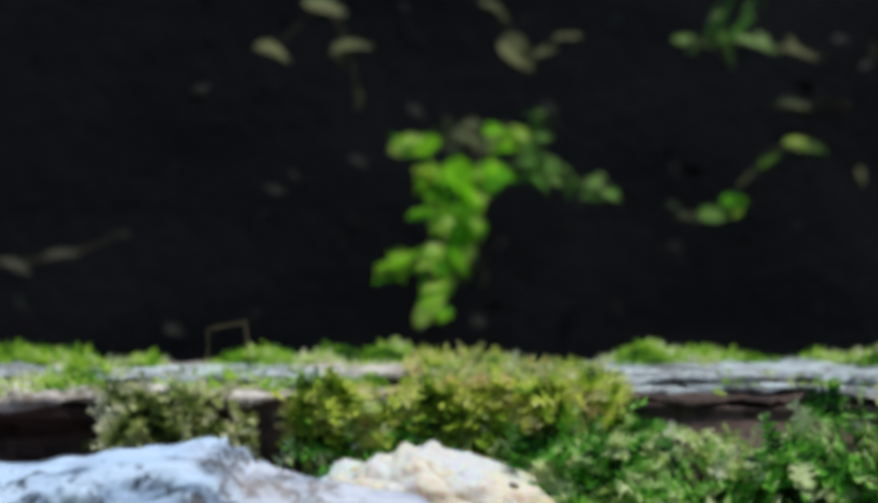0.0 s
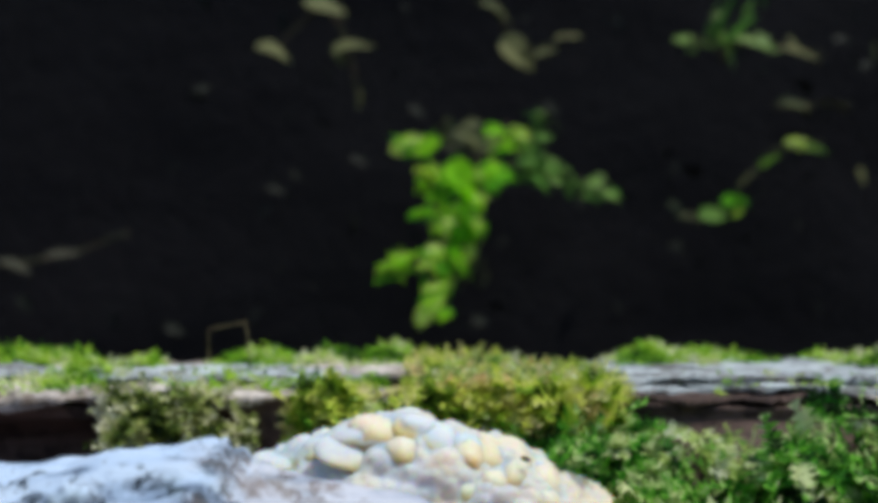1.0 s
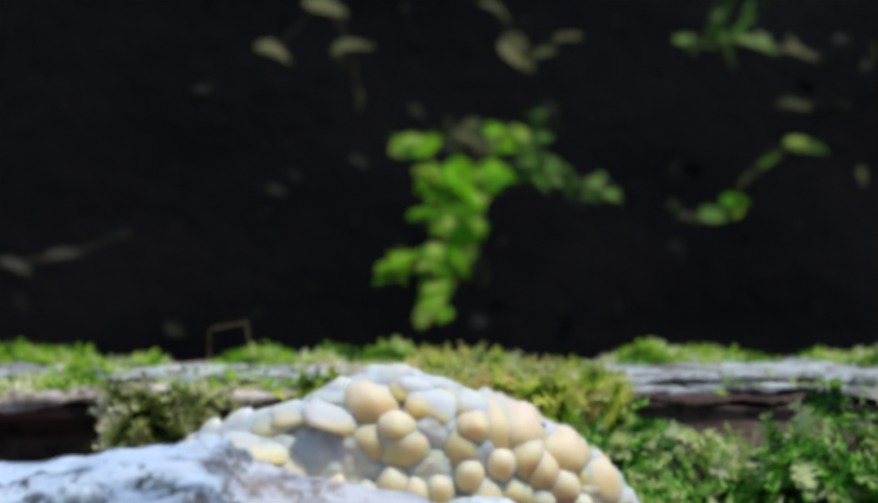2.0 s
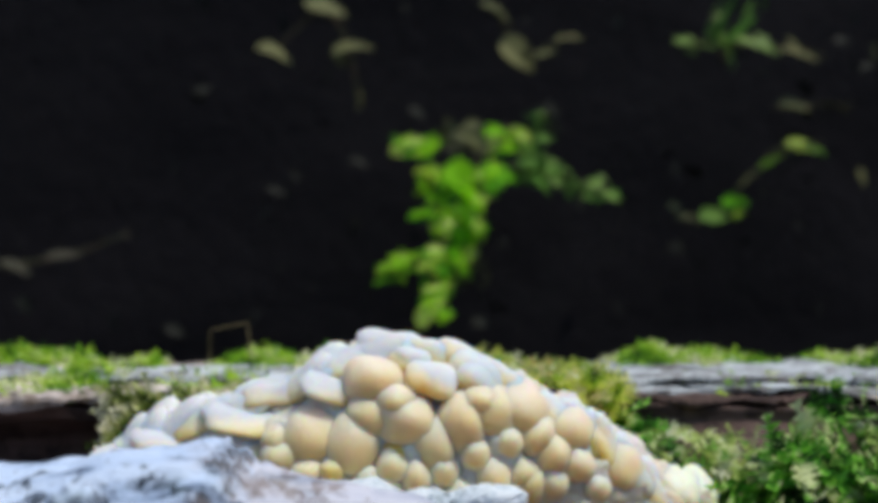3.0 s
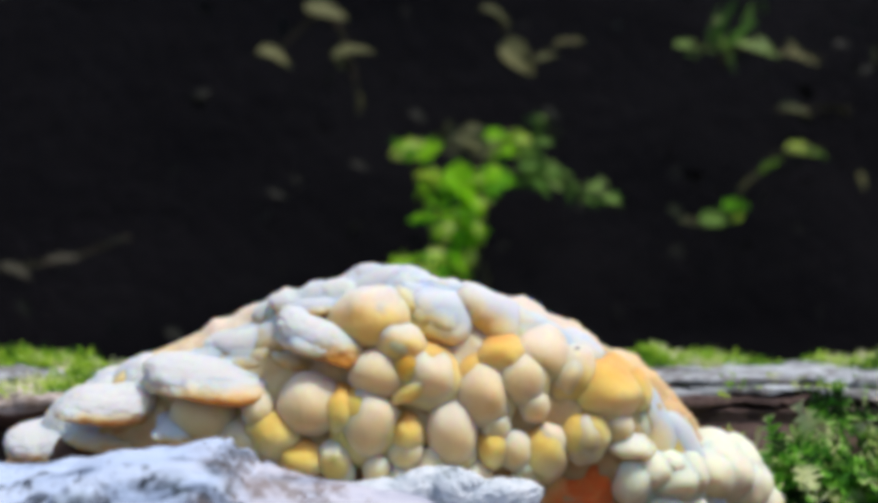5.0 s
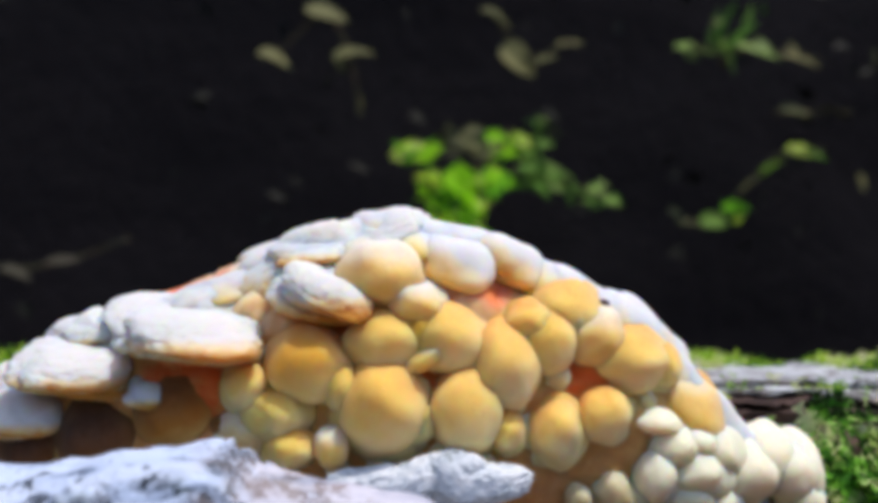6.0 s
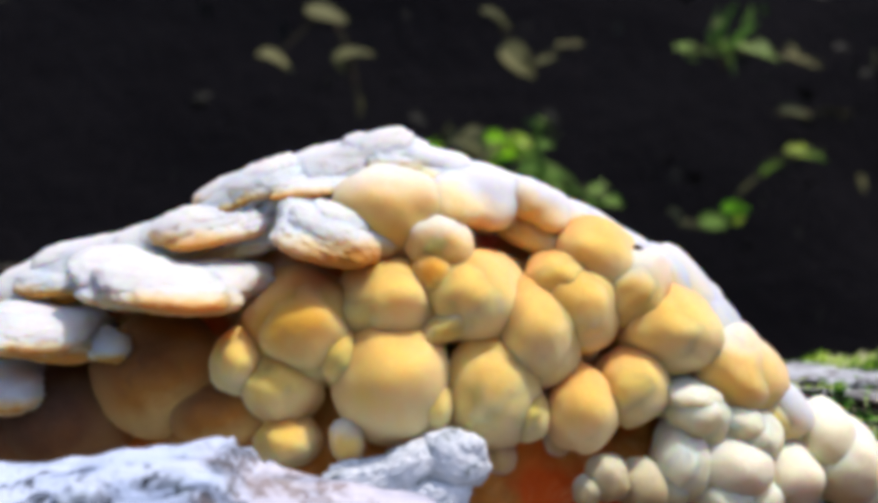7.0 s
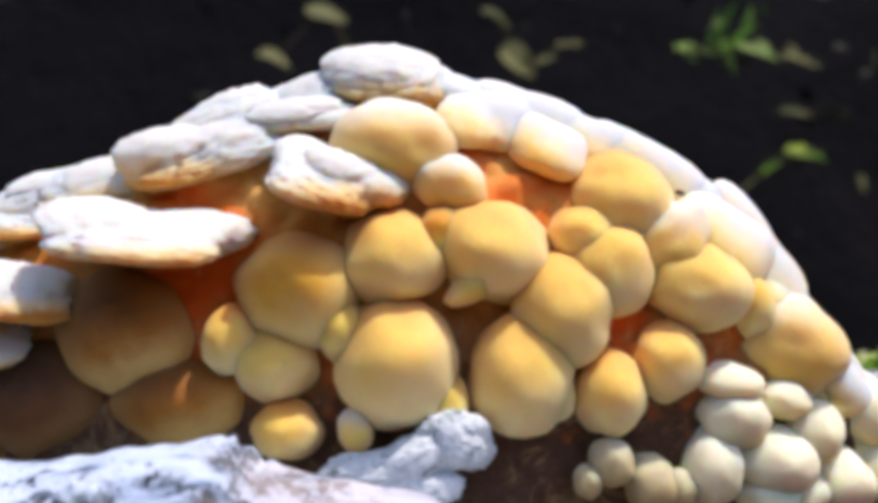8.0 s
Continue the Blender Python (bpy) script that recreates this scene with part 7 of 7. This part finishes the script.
    grow(LOBES[190], (-0.0059, -0.0116, 0.0128), (-0.0175, -0.0167, 0.0283), (-0.0272, -0.0210, 0.0404), (-0.0331, -0.0238, 0.0552), (-0.0406, -0.0331, 0.0886), (-0.0503, -0.0427, 0.1104), (-0.0600, -0.0450, 0.1306))
    grow(LOBES[191], (-0.0070, -0.0160, 0.0185), (-0.0183, -0.0212, 0.0335), (-0.0306, -0.0275, 0.0572), (-0.0346, -0.0372, 0.0709), (-0.0400, -0.0432, 0.0929), (-0.0503, -0.0425, 0.1105), (-0.0608, -0.0411, 0.1310))
    grow(LOBES[192], (-0.0083, -0.0141, 0.0228), (-0.0213, -0.0274, 0.0475), (-0.0303, -0.0361, 0.0609), (-0.0352, -0.0383, 0.0742), (-0.0402, -0.0417, 0.0929), (-0.0500, -0.0444, 0.1104), (-0.0601, -0.0447, 0.1306))
    grow(LOBES[193], (-0.0031, -0.0118, 0.0131), (-0.0119, -0.0164, 0.0298), (-0.0194, -0.0203, 0.0453), (-0.0241, -0.0212, 0.0592), (-0.0284, -0.0299, 0.0960), (-0.0369, -0.0390, 0.1194), (-0.0443, -0.0430, 0.1381))
    grow(LOBES[194], (-0.0041, -0.0163, 0.0199), (-0.0128, -0.0209, 0.0369), (-0.0212, -0.0268, 0.0612), (-0.0249, -0.0347, 0.0761), (-0.0279, -0.0400, 0.1006), (-0.0369, -0.0388, 0.1194), (-0.0449, -0.0391, 0.1386))
    grow(LOBES[195], (-0.0051, -0.0143, 0.0245), (-0.0146, -0.0271, 0.0500), (-0.0209, -0.0354, 0.0650), (-0.0252, -0.0357, 0.0797), (-0.0280, -0.0385, 0.1006), (-0.0367, -0.0408, 0.1192), (-0.0444, -0.0427, 0.1382))
    grow(LOBES[196], (-0.0001, -0.0121, 0.0134), (-0.0068, -0.0160, 0.0320), (-0.0113, -0.0194, 0.0473), (-0.0141, -0.0212, 0.0644), (-0.0140, -0.0292, 0.0992), (-0.0191, -0.0402, 0.1233), (-0.0230, -0.0437, 0.1454))
    grow(LOBES[197], (-0.0008, -0.0166, 0.0202), (-0.0072, -0.0205, 0.0378), (-0.0121, -0.0259, 0.0639), (-0.0139, -0.0347, 0.0787), (-0.0135, -0.0392, 0.1039), (-0.0191, -0.0400, 0.1233), (-0.0234, -0.0398, 0.1459))
    grow(LOBES[198], (-0.0015, -0.0147, 0.0249), (-0.0082, -0.0267, 0.0511), (-0.0118, -0.0345, 0.0678), (-0.0140, -0.0357, 0.0825), (-0.0136, -0.0377, 0.1039), (-0.0189, -0.0420, 0.1231), (-0.0231, -0.0434, 0.1454))
    grow(LOBES[199], (0.0028, -0.0107, 0.0153), (-0.0013, -0.0142, 0.0340), (-0.0032, -0.0166, 0.0508), (-0.0040, -0.0182, 0.0654), (-0.0009, -0.0267, 0.1001), (-0.0045, -0.0353, 0.1212), (-0.0065, -0.0378, 0.1511))
    grow(LOBES[200], (0.0026, -0.0155, 0.0213), (-0.0014, -0.0190, 0.0401), (-0.0029, -0.0242, 0.0658), (-0.0031, -0.0327, 0.0802), (-0.0004, -0.0365, 0.1049), (-0.0043, -0.0350, 0.1271), (-0.0066, -0.0343, 0.1517))
    grow(LOBES[201], (0.0024, -0.0153, 0.0255), (-0.0017, -0.0217, 0.0515), (-0.0026, -0.0338, 0.0698), (-0.0030, -0.0348, 0.0842), (-0.0004, -0.0353, 0.1049), (-0.0043, -0.0371, 0.1270), (-0.0065, -0.0375, 0.1512))
    grow(LOBES[202], (0.0066, -0.0111, 0.0143), (0.0049, -0.0146, 0.0313), (0.0057, -0.0168, 0.0499), (0.0071, -0.0183, 0.0636), (0.0135, -0.0257, 0.0971), (0.0110, -0.0350, 0.1165), (0.0105, -0.0390, 0.1435))
    grow(LOBES[203], (0.0067, -0.0159, 0.0208), (0.0052, -0.0195, 0.0371), (0.0070, -0.0244, 0.0645), (0.0086, -0.0328, 0.0780), (0.0140, -0.0355, 0.1018), (0.0116, -0.0346, 0.1222), (0.0105, -0.0354, 0.1439))
    grow(LOBES[204], (0.0068, -0.0157, 0.0249), (0.0057, -0.0222, 0.0498), (0.0073, -0.0340, 0.0685), (0.0090, -0.0349, 0.0818), (0.0140, -0.0342, 0.1018), (0.0116, -0.0368, 0.1220), (0.0105, -0.0386, 0.1435))
    grow(LOBES[205], (0.0101, -0.0119, 0.0128), (0.0109, -0.0157, 0.0283), (0.0140, -0.0164, 0.0465), (0.0176, -0.0177, 0.0622), (0.0262, -0.0269, 0.0935), (0.0268, -0.0366, 0.1134), (0.0305, -0.0396, 0.1410))
    grow(LOBES[206], (0.0107, -0.0167, 0.0194), (0.0116, -0.0205, 0.0351), (0.0165, -0.0240, 0.0633), (0.0197, -0.0323, 0.0765), (0.0267, -0.0367, 0.0981), (0.0278, -0.0362, 0.1189), (0.0307, -0.0361, 0.1414))
    grow(LOBES[207], (0.0111, -0.0166, 0.0231), (0.0130, -0.0233, 0.0471), (0.0168, -0.0336, 0.0672), (0.0203, -0.0343, 0.0802), (0.0267, -0.0354, 0.0981), (0.0277, -0.0384, 0.1188), (0.0305, -0.0393, 0.1410))
    grow(LOBES[208], (0.0135, -0.0124, 0.0116), (0.0170, -0.0161, 0.0266), (0.0214, -0.0185, 0.0436), (0.0264, -0.0202, 0.0577), (0.0396, -0.0266, 0.0877), (0.0425, -0.0365, 0.1064), (0.0507, -0.0382, 0.1328))
    grow(LOBES[209], (0.0144, -0.0172, 0.0176), (0.0182, -0.0209, 0.0330), (0.0241, -0.0261, 0.0565), (0.0290, -0.0347, 0.0710), (0.0400, -0.0364, 0.0921), (0.0440, -0.0362, 0.1115), (0.0511, -0.0347, 0.1331))
    grow(LOBES[210], (0.0152, -0.0170, 0.0219), (0.0205, -0.0237, 0.0442), (0.0251, -0.0357, 0.0630), (0.0298, -0.0368, 0.0745), (0.0401, -0.0352, 0.0921), (0.0437, -0.0383, 0.1114), (0.0507, -0.0379, 0.1328))
    grow(LOBES[211], (0.0168, -0.0129, 0.0104), (0.0227, -0.0162, 0.0236), (0.0293, -0.0185, 0.0398), (0.0360, -0.0194, 0.0503), (0.0519, -0.0273, 0.0813), (0.0576, -0.0364, 0.0986), (0.0678, -0.0392, 0.1237))
    grow(LOBES[212], (0.0180, -0.0178, 0.0160), (0.0242, -0.0210, 0.0294), (0.0328, -0.0262, 0.0516), (0.0402, -0.0340, 0.0651), (0.0523, -0.0371, 0.0855), (0.0594, -0.0360, 0.1033), (0.0684, -0.0356, 0.1240))
    grow(LOBES[213], (0.0194, -0.0176, 0.0205), (0.0279, -0.0238, 0.0412), (0.0340, -0.0357, 0.0578), (0.0412, -0.0360, 0.0683), (0.0524, -0.0359, 0.0855), (0.0591, -0.0382, 0.1033), (0.0679, -0.0389, 0.1238))
    grow(LOBES[214], (0.0198, -0.0131, 0.0083), (0.0284, -0.0167, 0.0216), (0.0367, -0.0182, 0.0342), (0.0457, -0.0193, 0.0459), (0.0649, -0.0252, 0.0734), (0.0731, -0.0348, 0.0893), (0.0862, -0.0373, 0.1111))
    grow(LOBES[215], (0.0217, -0.0180, 0.0148), (0.0303, -0.0215, 0.0270), (0.0419, -0.0258, 0.0466), (0.0507, -0.0338, 0.0597), (0.0653, -0.0349, 0.0774), (0.0753, -0.0344, 0.0934), (0.0870, -0.0337, 0.1113))
    grow(LOBES[216], (0.0232, -0.0178, 0.0182), (0.0350, -0.0243, 0.0377), (0.0433, -0.0354, 0.0524), (0.0519, -0.0359, 0.0626), (0.0655, -0.0337, 0.0774), (0.0749, -0.0366, 0.0935), (0.0862, -0.0370, 0.1112))
    grow(LOBES[217], (0.0231, -0.0130, 0.0072), (0.0334, -0.0163, 0.0185), (0.0446, -0.0169, 0.0309), (0.0545, -0.0189, 0.0407), (0.0742, -0.0263, 0.0666), (0.0857, -0.0340, 0.0814), (0.1012, -0.0377, 0.1002))
    grow(LOBES[218], (0.0251, -0.0179, 0.0131), (0.0355, -0.0211, 0.0232), (0.0507, -0.0245, 0.0424), (0.0601, -0.0334, 0.0532), (0.0746, -0.0360, 0.0704), (0.0883, -0.0336, 0.0852), (0.1022, -0.0341, 0.1003))
    grow(LOBES[219], (0.0269, -0.0177, 0.0160), (0.0419, -0.0239, 0.0339), (0.0524, -0.0341, 0.0479), (0.0616, -0.0355, 0.0559), (0.0748, -0.0348, 0.0703), (0.0878, -0.0358, 0.0852), (0.1013, -0.0374, 0.1002))
    grow(LOBES[220], (0.0262, -0.0125, 0.0052), (0.0380, -0.0163, 0.0153), (0.0495, -0.0187, 0.0257), (0.0605, -0.0196, 0.0332), (0.0822, -0.0271, 0.0550), (0.0945, -0.0363, 0.0673), (0.1104, -0.0415, 0.0830))
    grow(LOBES[221], (0.0285, -0.0170, 0.0111), (0.0410, -0.0211, 0.0202), (0.0574, -0.0264, 0.0369), (0.0682, -0.0341, 0.0458), (0.0825, -0.0369, 0.0586), (0.0973, -0.0359, 0.0703), (0.1114, -0.0380, 0.0829))
    grow(LOBES[222], (0.0309, -0.0171, 0.0144), (0.0484, -0.0239, 0.0294), (0.0593, -0.0359, 0.0419), (0.0698, -0.0362, 0.0481), (0.0828, -0.0357, 0.0584), (0.0967, -0.0381, 0.0705), (0.1105, -0.0412, 0.0830))
    grow(LOBES[223], (0.0302, -0.0113, 0.0051), (0.0423, -0.0150, 0.0120), (0.0554, -0.0171, 0.0203), (0.0675, -0.0181, 0.0262), (0.0916, -0.0240, 0.0437), (0.1045, -0.0330, 0.0541), (0.1239, -0.0363, 0.0649))
    grow(LOBES[224], (0.0316, -0.0161, 0.0089), (0.0456, -0.0199, 0.0161), (0.0642, -0.0247, 0.0296), (0.0760, -0.0326, 0.0368), (0.0919, -0.0338, 0.0470), (0.1076, -0.0326, 0.0564), (0.1250, -0.0327, 0.0646))
    grow(LOBES[225], (0.0343, -0.0160, 0.0121), (0.0537, -0.0226, 0.0234), (0.0662, -0.0343, 0.0340), (0.0777, -0.0347, 0.0387), (0.0922, -0.0326, 0.0468), (0.1070, -0.0348, 0.0567), (0.1240, -0.0360, 0.0649))
    grow(LOBES[226], (0.0347, -0.0088, 0.0043), (0.0464, -0.0123, 0.0081), (0.0607, -0.0137, 0.0143), (0.0737, -0.0156, 0.0187), (0.0948, -0.0222, 0.0304), (0.1100, -0.0317, 0.0392), (0.1312, -0.0345, 0.0472))
    grow(LOBES[227], (0.0352, -0.0136, 0.0066), (0.0508, -0.0172, 0.0125), (0.0718, -0.0214, 0.0224), (0.0829, -0.0301, 0.0271), (0.0977, -0.0320, 0.0347), (0.1132, -0.0313, 0.0407), (0.1324, -0.0309, 0.0467))
    grow(LOBES[228], (0.0382, -0.0134, 0.0098), (0.0598, -0.0199, 0.0183), (0.0740, -0.0309, 0.0263), (0.0847, -0.0322, 0.0286), (0.0980, -0.0308, 0.0345), (0.1126, -0.0335, 0.0411), (0.1313, -0.0341, 0.0471))
    grow(LOBES[229], (0.0405, -0.0051, 0.0031), (0.0523, -0.0077, 0.0033), (0.0653, -0.0099, 0.0073), (0.0776, -0.0110, 0.0085), (0.1001, -0.0184, 0.0164), (0.1155, -0.0278, 0.0213), (0.1364, -0.0311, 0.0253))
    grow(LOBES[230], (0.0401, -0.0099, 0.0043), (0.0555, -0.0125, 0.0066), (0.0772, -0.0175, 0.0134), (0.0892, -0.0256, 0.0156), (0.1032, -0.0281, 0.0197), (0.1188, -0.0275, 0.0219), (0.1376, -0.0275, 0.0246))
    grow(LOBES[231], (0.0420, -0.0097, 0.0059), (0.0653, -0.0153, 0.0116), (0.0795, -0.0271, 0.0167), (0.0912, -0.0277, 0.0165), (0.1035, -0.0269, 0.0194), (0.1182, -0.0296, 0.0223), (0.1365, -0.0307, 0.0252))
    grow(LOBES[232], (0.0025, -0.0304, 0.0198), (-0.0037, -0.0434, 0.0279), (-0.0045, -0.0524, 0.0383), (-0.0017, -0.0574, 0.0420), (0.0011, -0.0593, 0.0486), (0.0054, -0.0581, 0.0515), (0.0095, -0.0569, 0.0518))
    grow(LOBES[233], (0.0069, -0.0305, 0.0177), (0.0027, -0.0435, 0.0252), (0.0027, -0.0524, 0.0351), (0.0061, -0.0571, 0.0380), (0.0090, -0.0589, 0.0437), (0.0135, -0.0576, 0.0454), (0.0174, -0.0563, 0.0453))
    grow(LOBES[234], (0.0111, -0.0303, 0.0183), (0.0094, -0.0433, 0.0265), (0.0103, -0.0520, 0.0366), (0.0138, -0.0566, 0.0409), (0.0178, -0.0581, 0.0480), (0.0231, -0.0567, 0.0516), (0.0285, -0.0552, 0.0538))
    grow(LOBES[235], (0.0165, -0.0298, 0.0209), (0.0178, -0.0425, 0.0305), (0.0194, -0.0509, 0.0413), (0.0231, -0.0553, 0.0478), (0.0291, -0.0564, 0.0576), (0.0362, -0.0546, 0.0645), (0.0435, -0.0529, 0.0703))
    grow(LOBES[236], (0.0198, -0.0293, 0.0158), (0.0225, -0.0419, 0.0244), (0.0249, -0.0503, 0.0347), (0.0288, -0.0547, 0.0411), (0.0342, -0.0558, 0.0496), (0.0404, -0.0542, 0.0548), (0.0469, -0.0526, 0.0594))
    grow(LOBES[237], (0.0228, -0.0287, 0.0225), (0.0269, -0.0408, 0.0329), (0.0292, -0.0488, 0.0442), (0.0338, -0.0529, 0.0525), (0.0418, -0.0532, 0.0644), (0.0503, -0.0510, 0.0736), (0.0587, -0.0493, 0.0821))
    grow(LOBES[238], (0.0253, -0.0282, 0.0157), (0.0304, -0.0404, 0.0245), (0.0337, -0.0486, 0.0350), (0.0382, -0.0528, 0.0428), (0.0451, -0.0535, 0.0523), (0.0522, -0.0517, 0.0587), (0.0598, -0.0501, 0.0644))
    grow(LOBES[239], (0.0021, -0.0304, 0.0160), (-0.0052, -0.0433, 0.0224), (-0.0061, -0.0525, 0.0319), (-0.0030, -0.0575, 0.0334), (-0.0020, -0.0594, 0.0371), (0.0032, -0.0582, 0.0361), (0.0076, -0.0570, 0.0355))
    grow(LOBES[240], (0.0137, -0.0301, 0.0130), (0.0132, -0.0431, 0.0202), (0.0148, -0.0516, 0.0298), (0.0182, -0.0562, 0.0341), (0.0215, -0.0578, 0.0399), (0.0252, -0.0565, 0.0420), (0.0275, -0.0554, 0.0433))
    grow(LOBES[241], (0.0304, -0.0267, 0.0134), (0.0376, -0.0385, 0.0218), (0.0420, -0.0465, 0.0324), (0.0476, -0.0505, 0.0410), (0.0555, -0.0508, 0.0504), (0.0629, -0.0491, 0.0569), (0.0713, -0.0474, 0.0623))
    grow(LOBES[242], (0.0353, -0.0249, 0.0170), (0.0445, -0.0361, 0.0257), (0.0501, -0.0435, 0.0368), (0.0575, -0.0467, 0.0459), (0.0680, -0.0458, 0.0569), (0.0783, -0.0435, 0.0650), (0.0899, -0.0412, 0.0720))
    grow(LOBES[243], (-0.0061, -0.0293, 0.0172), (-0.0177, -0.0420, 0.0237), (-0.0207, -0.0518, 0.0334), (-0.0191, -0.0572, 0.0357), (-0.0201, -0.0593, 0.0400), (-0.0167, -0.0584, 0.0398), (-0.0140, -0.0575, 0.0401))
    grow(LOBES[244], (-0.0013, -0.0301, 0.0176), (-0.0102, -0.0429, 0.0245), (-0.0118, -0.0523, 0.0344), (-0.0092, -0.0575, 0.0369), (-0.0083, -0.0595, 0.0416), (-0.0038, -0.0584, 0.0418), (0.0004, -0.0573, 0.0411))
    grow(LOBES[245], (0.0383, -0.0234, 0.0113), (0.0489, -0.0343, 0.0190), (0.0557, -0.0418, 0.0298), (0.0636, -0.0451, 0.0391), (0.0741, -0.0443, 0.0483), (0.0840, -0.0423, 0.0548), (0.0960, -0.0399, 0.0589))
    grow(LOBES[246], (0.0093, -0.0304, 0.0138), (0.0060, -0.0434, 0.0204), (0.0068, -0.0522, 0.0296), (0.0101, -0.0569, 0.0323), (0.0123, -0.0587, 0.0367), (0.0157, -0.0574, 0.0371), (0.0166, -0.0564, 0.0372))
    grow(LOBES[247], (0.0221, -0.0289, 0.0110), (0.0258, -0.0414, 0.0188), (0.0287, -0.0497, 0.0287), (0.0324, -0.0541, 0.0353), (0.0374, -0.0553, 0.0427), (0.0421, -0.0539, 0.0466), (0.0468, -0.0527, 0.0504))
    grow(LOBES[248], (0.0327, -0.0348, 0.0291), (0.0380, -0.0349, 0.0419), (0.0445, -0.0255, 0.0569), (0.0475, -0.0464, 0.0662), (0.0572, -0.0450, 0.0857), (0.0662, -0.0484, 0.1015), (0.0774, -0.0520, 0.1170))


motions()
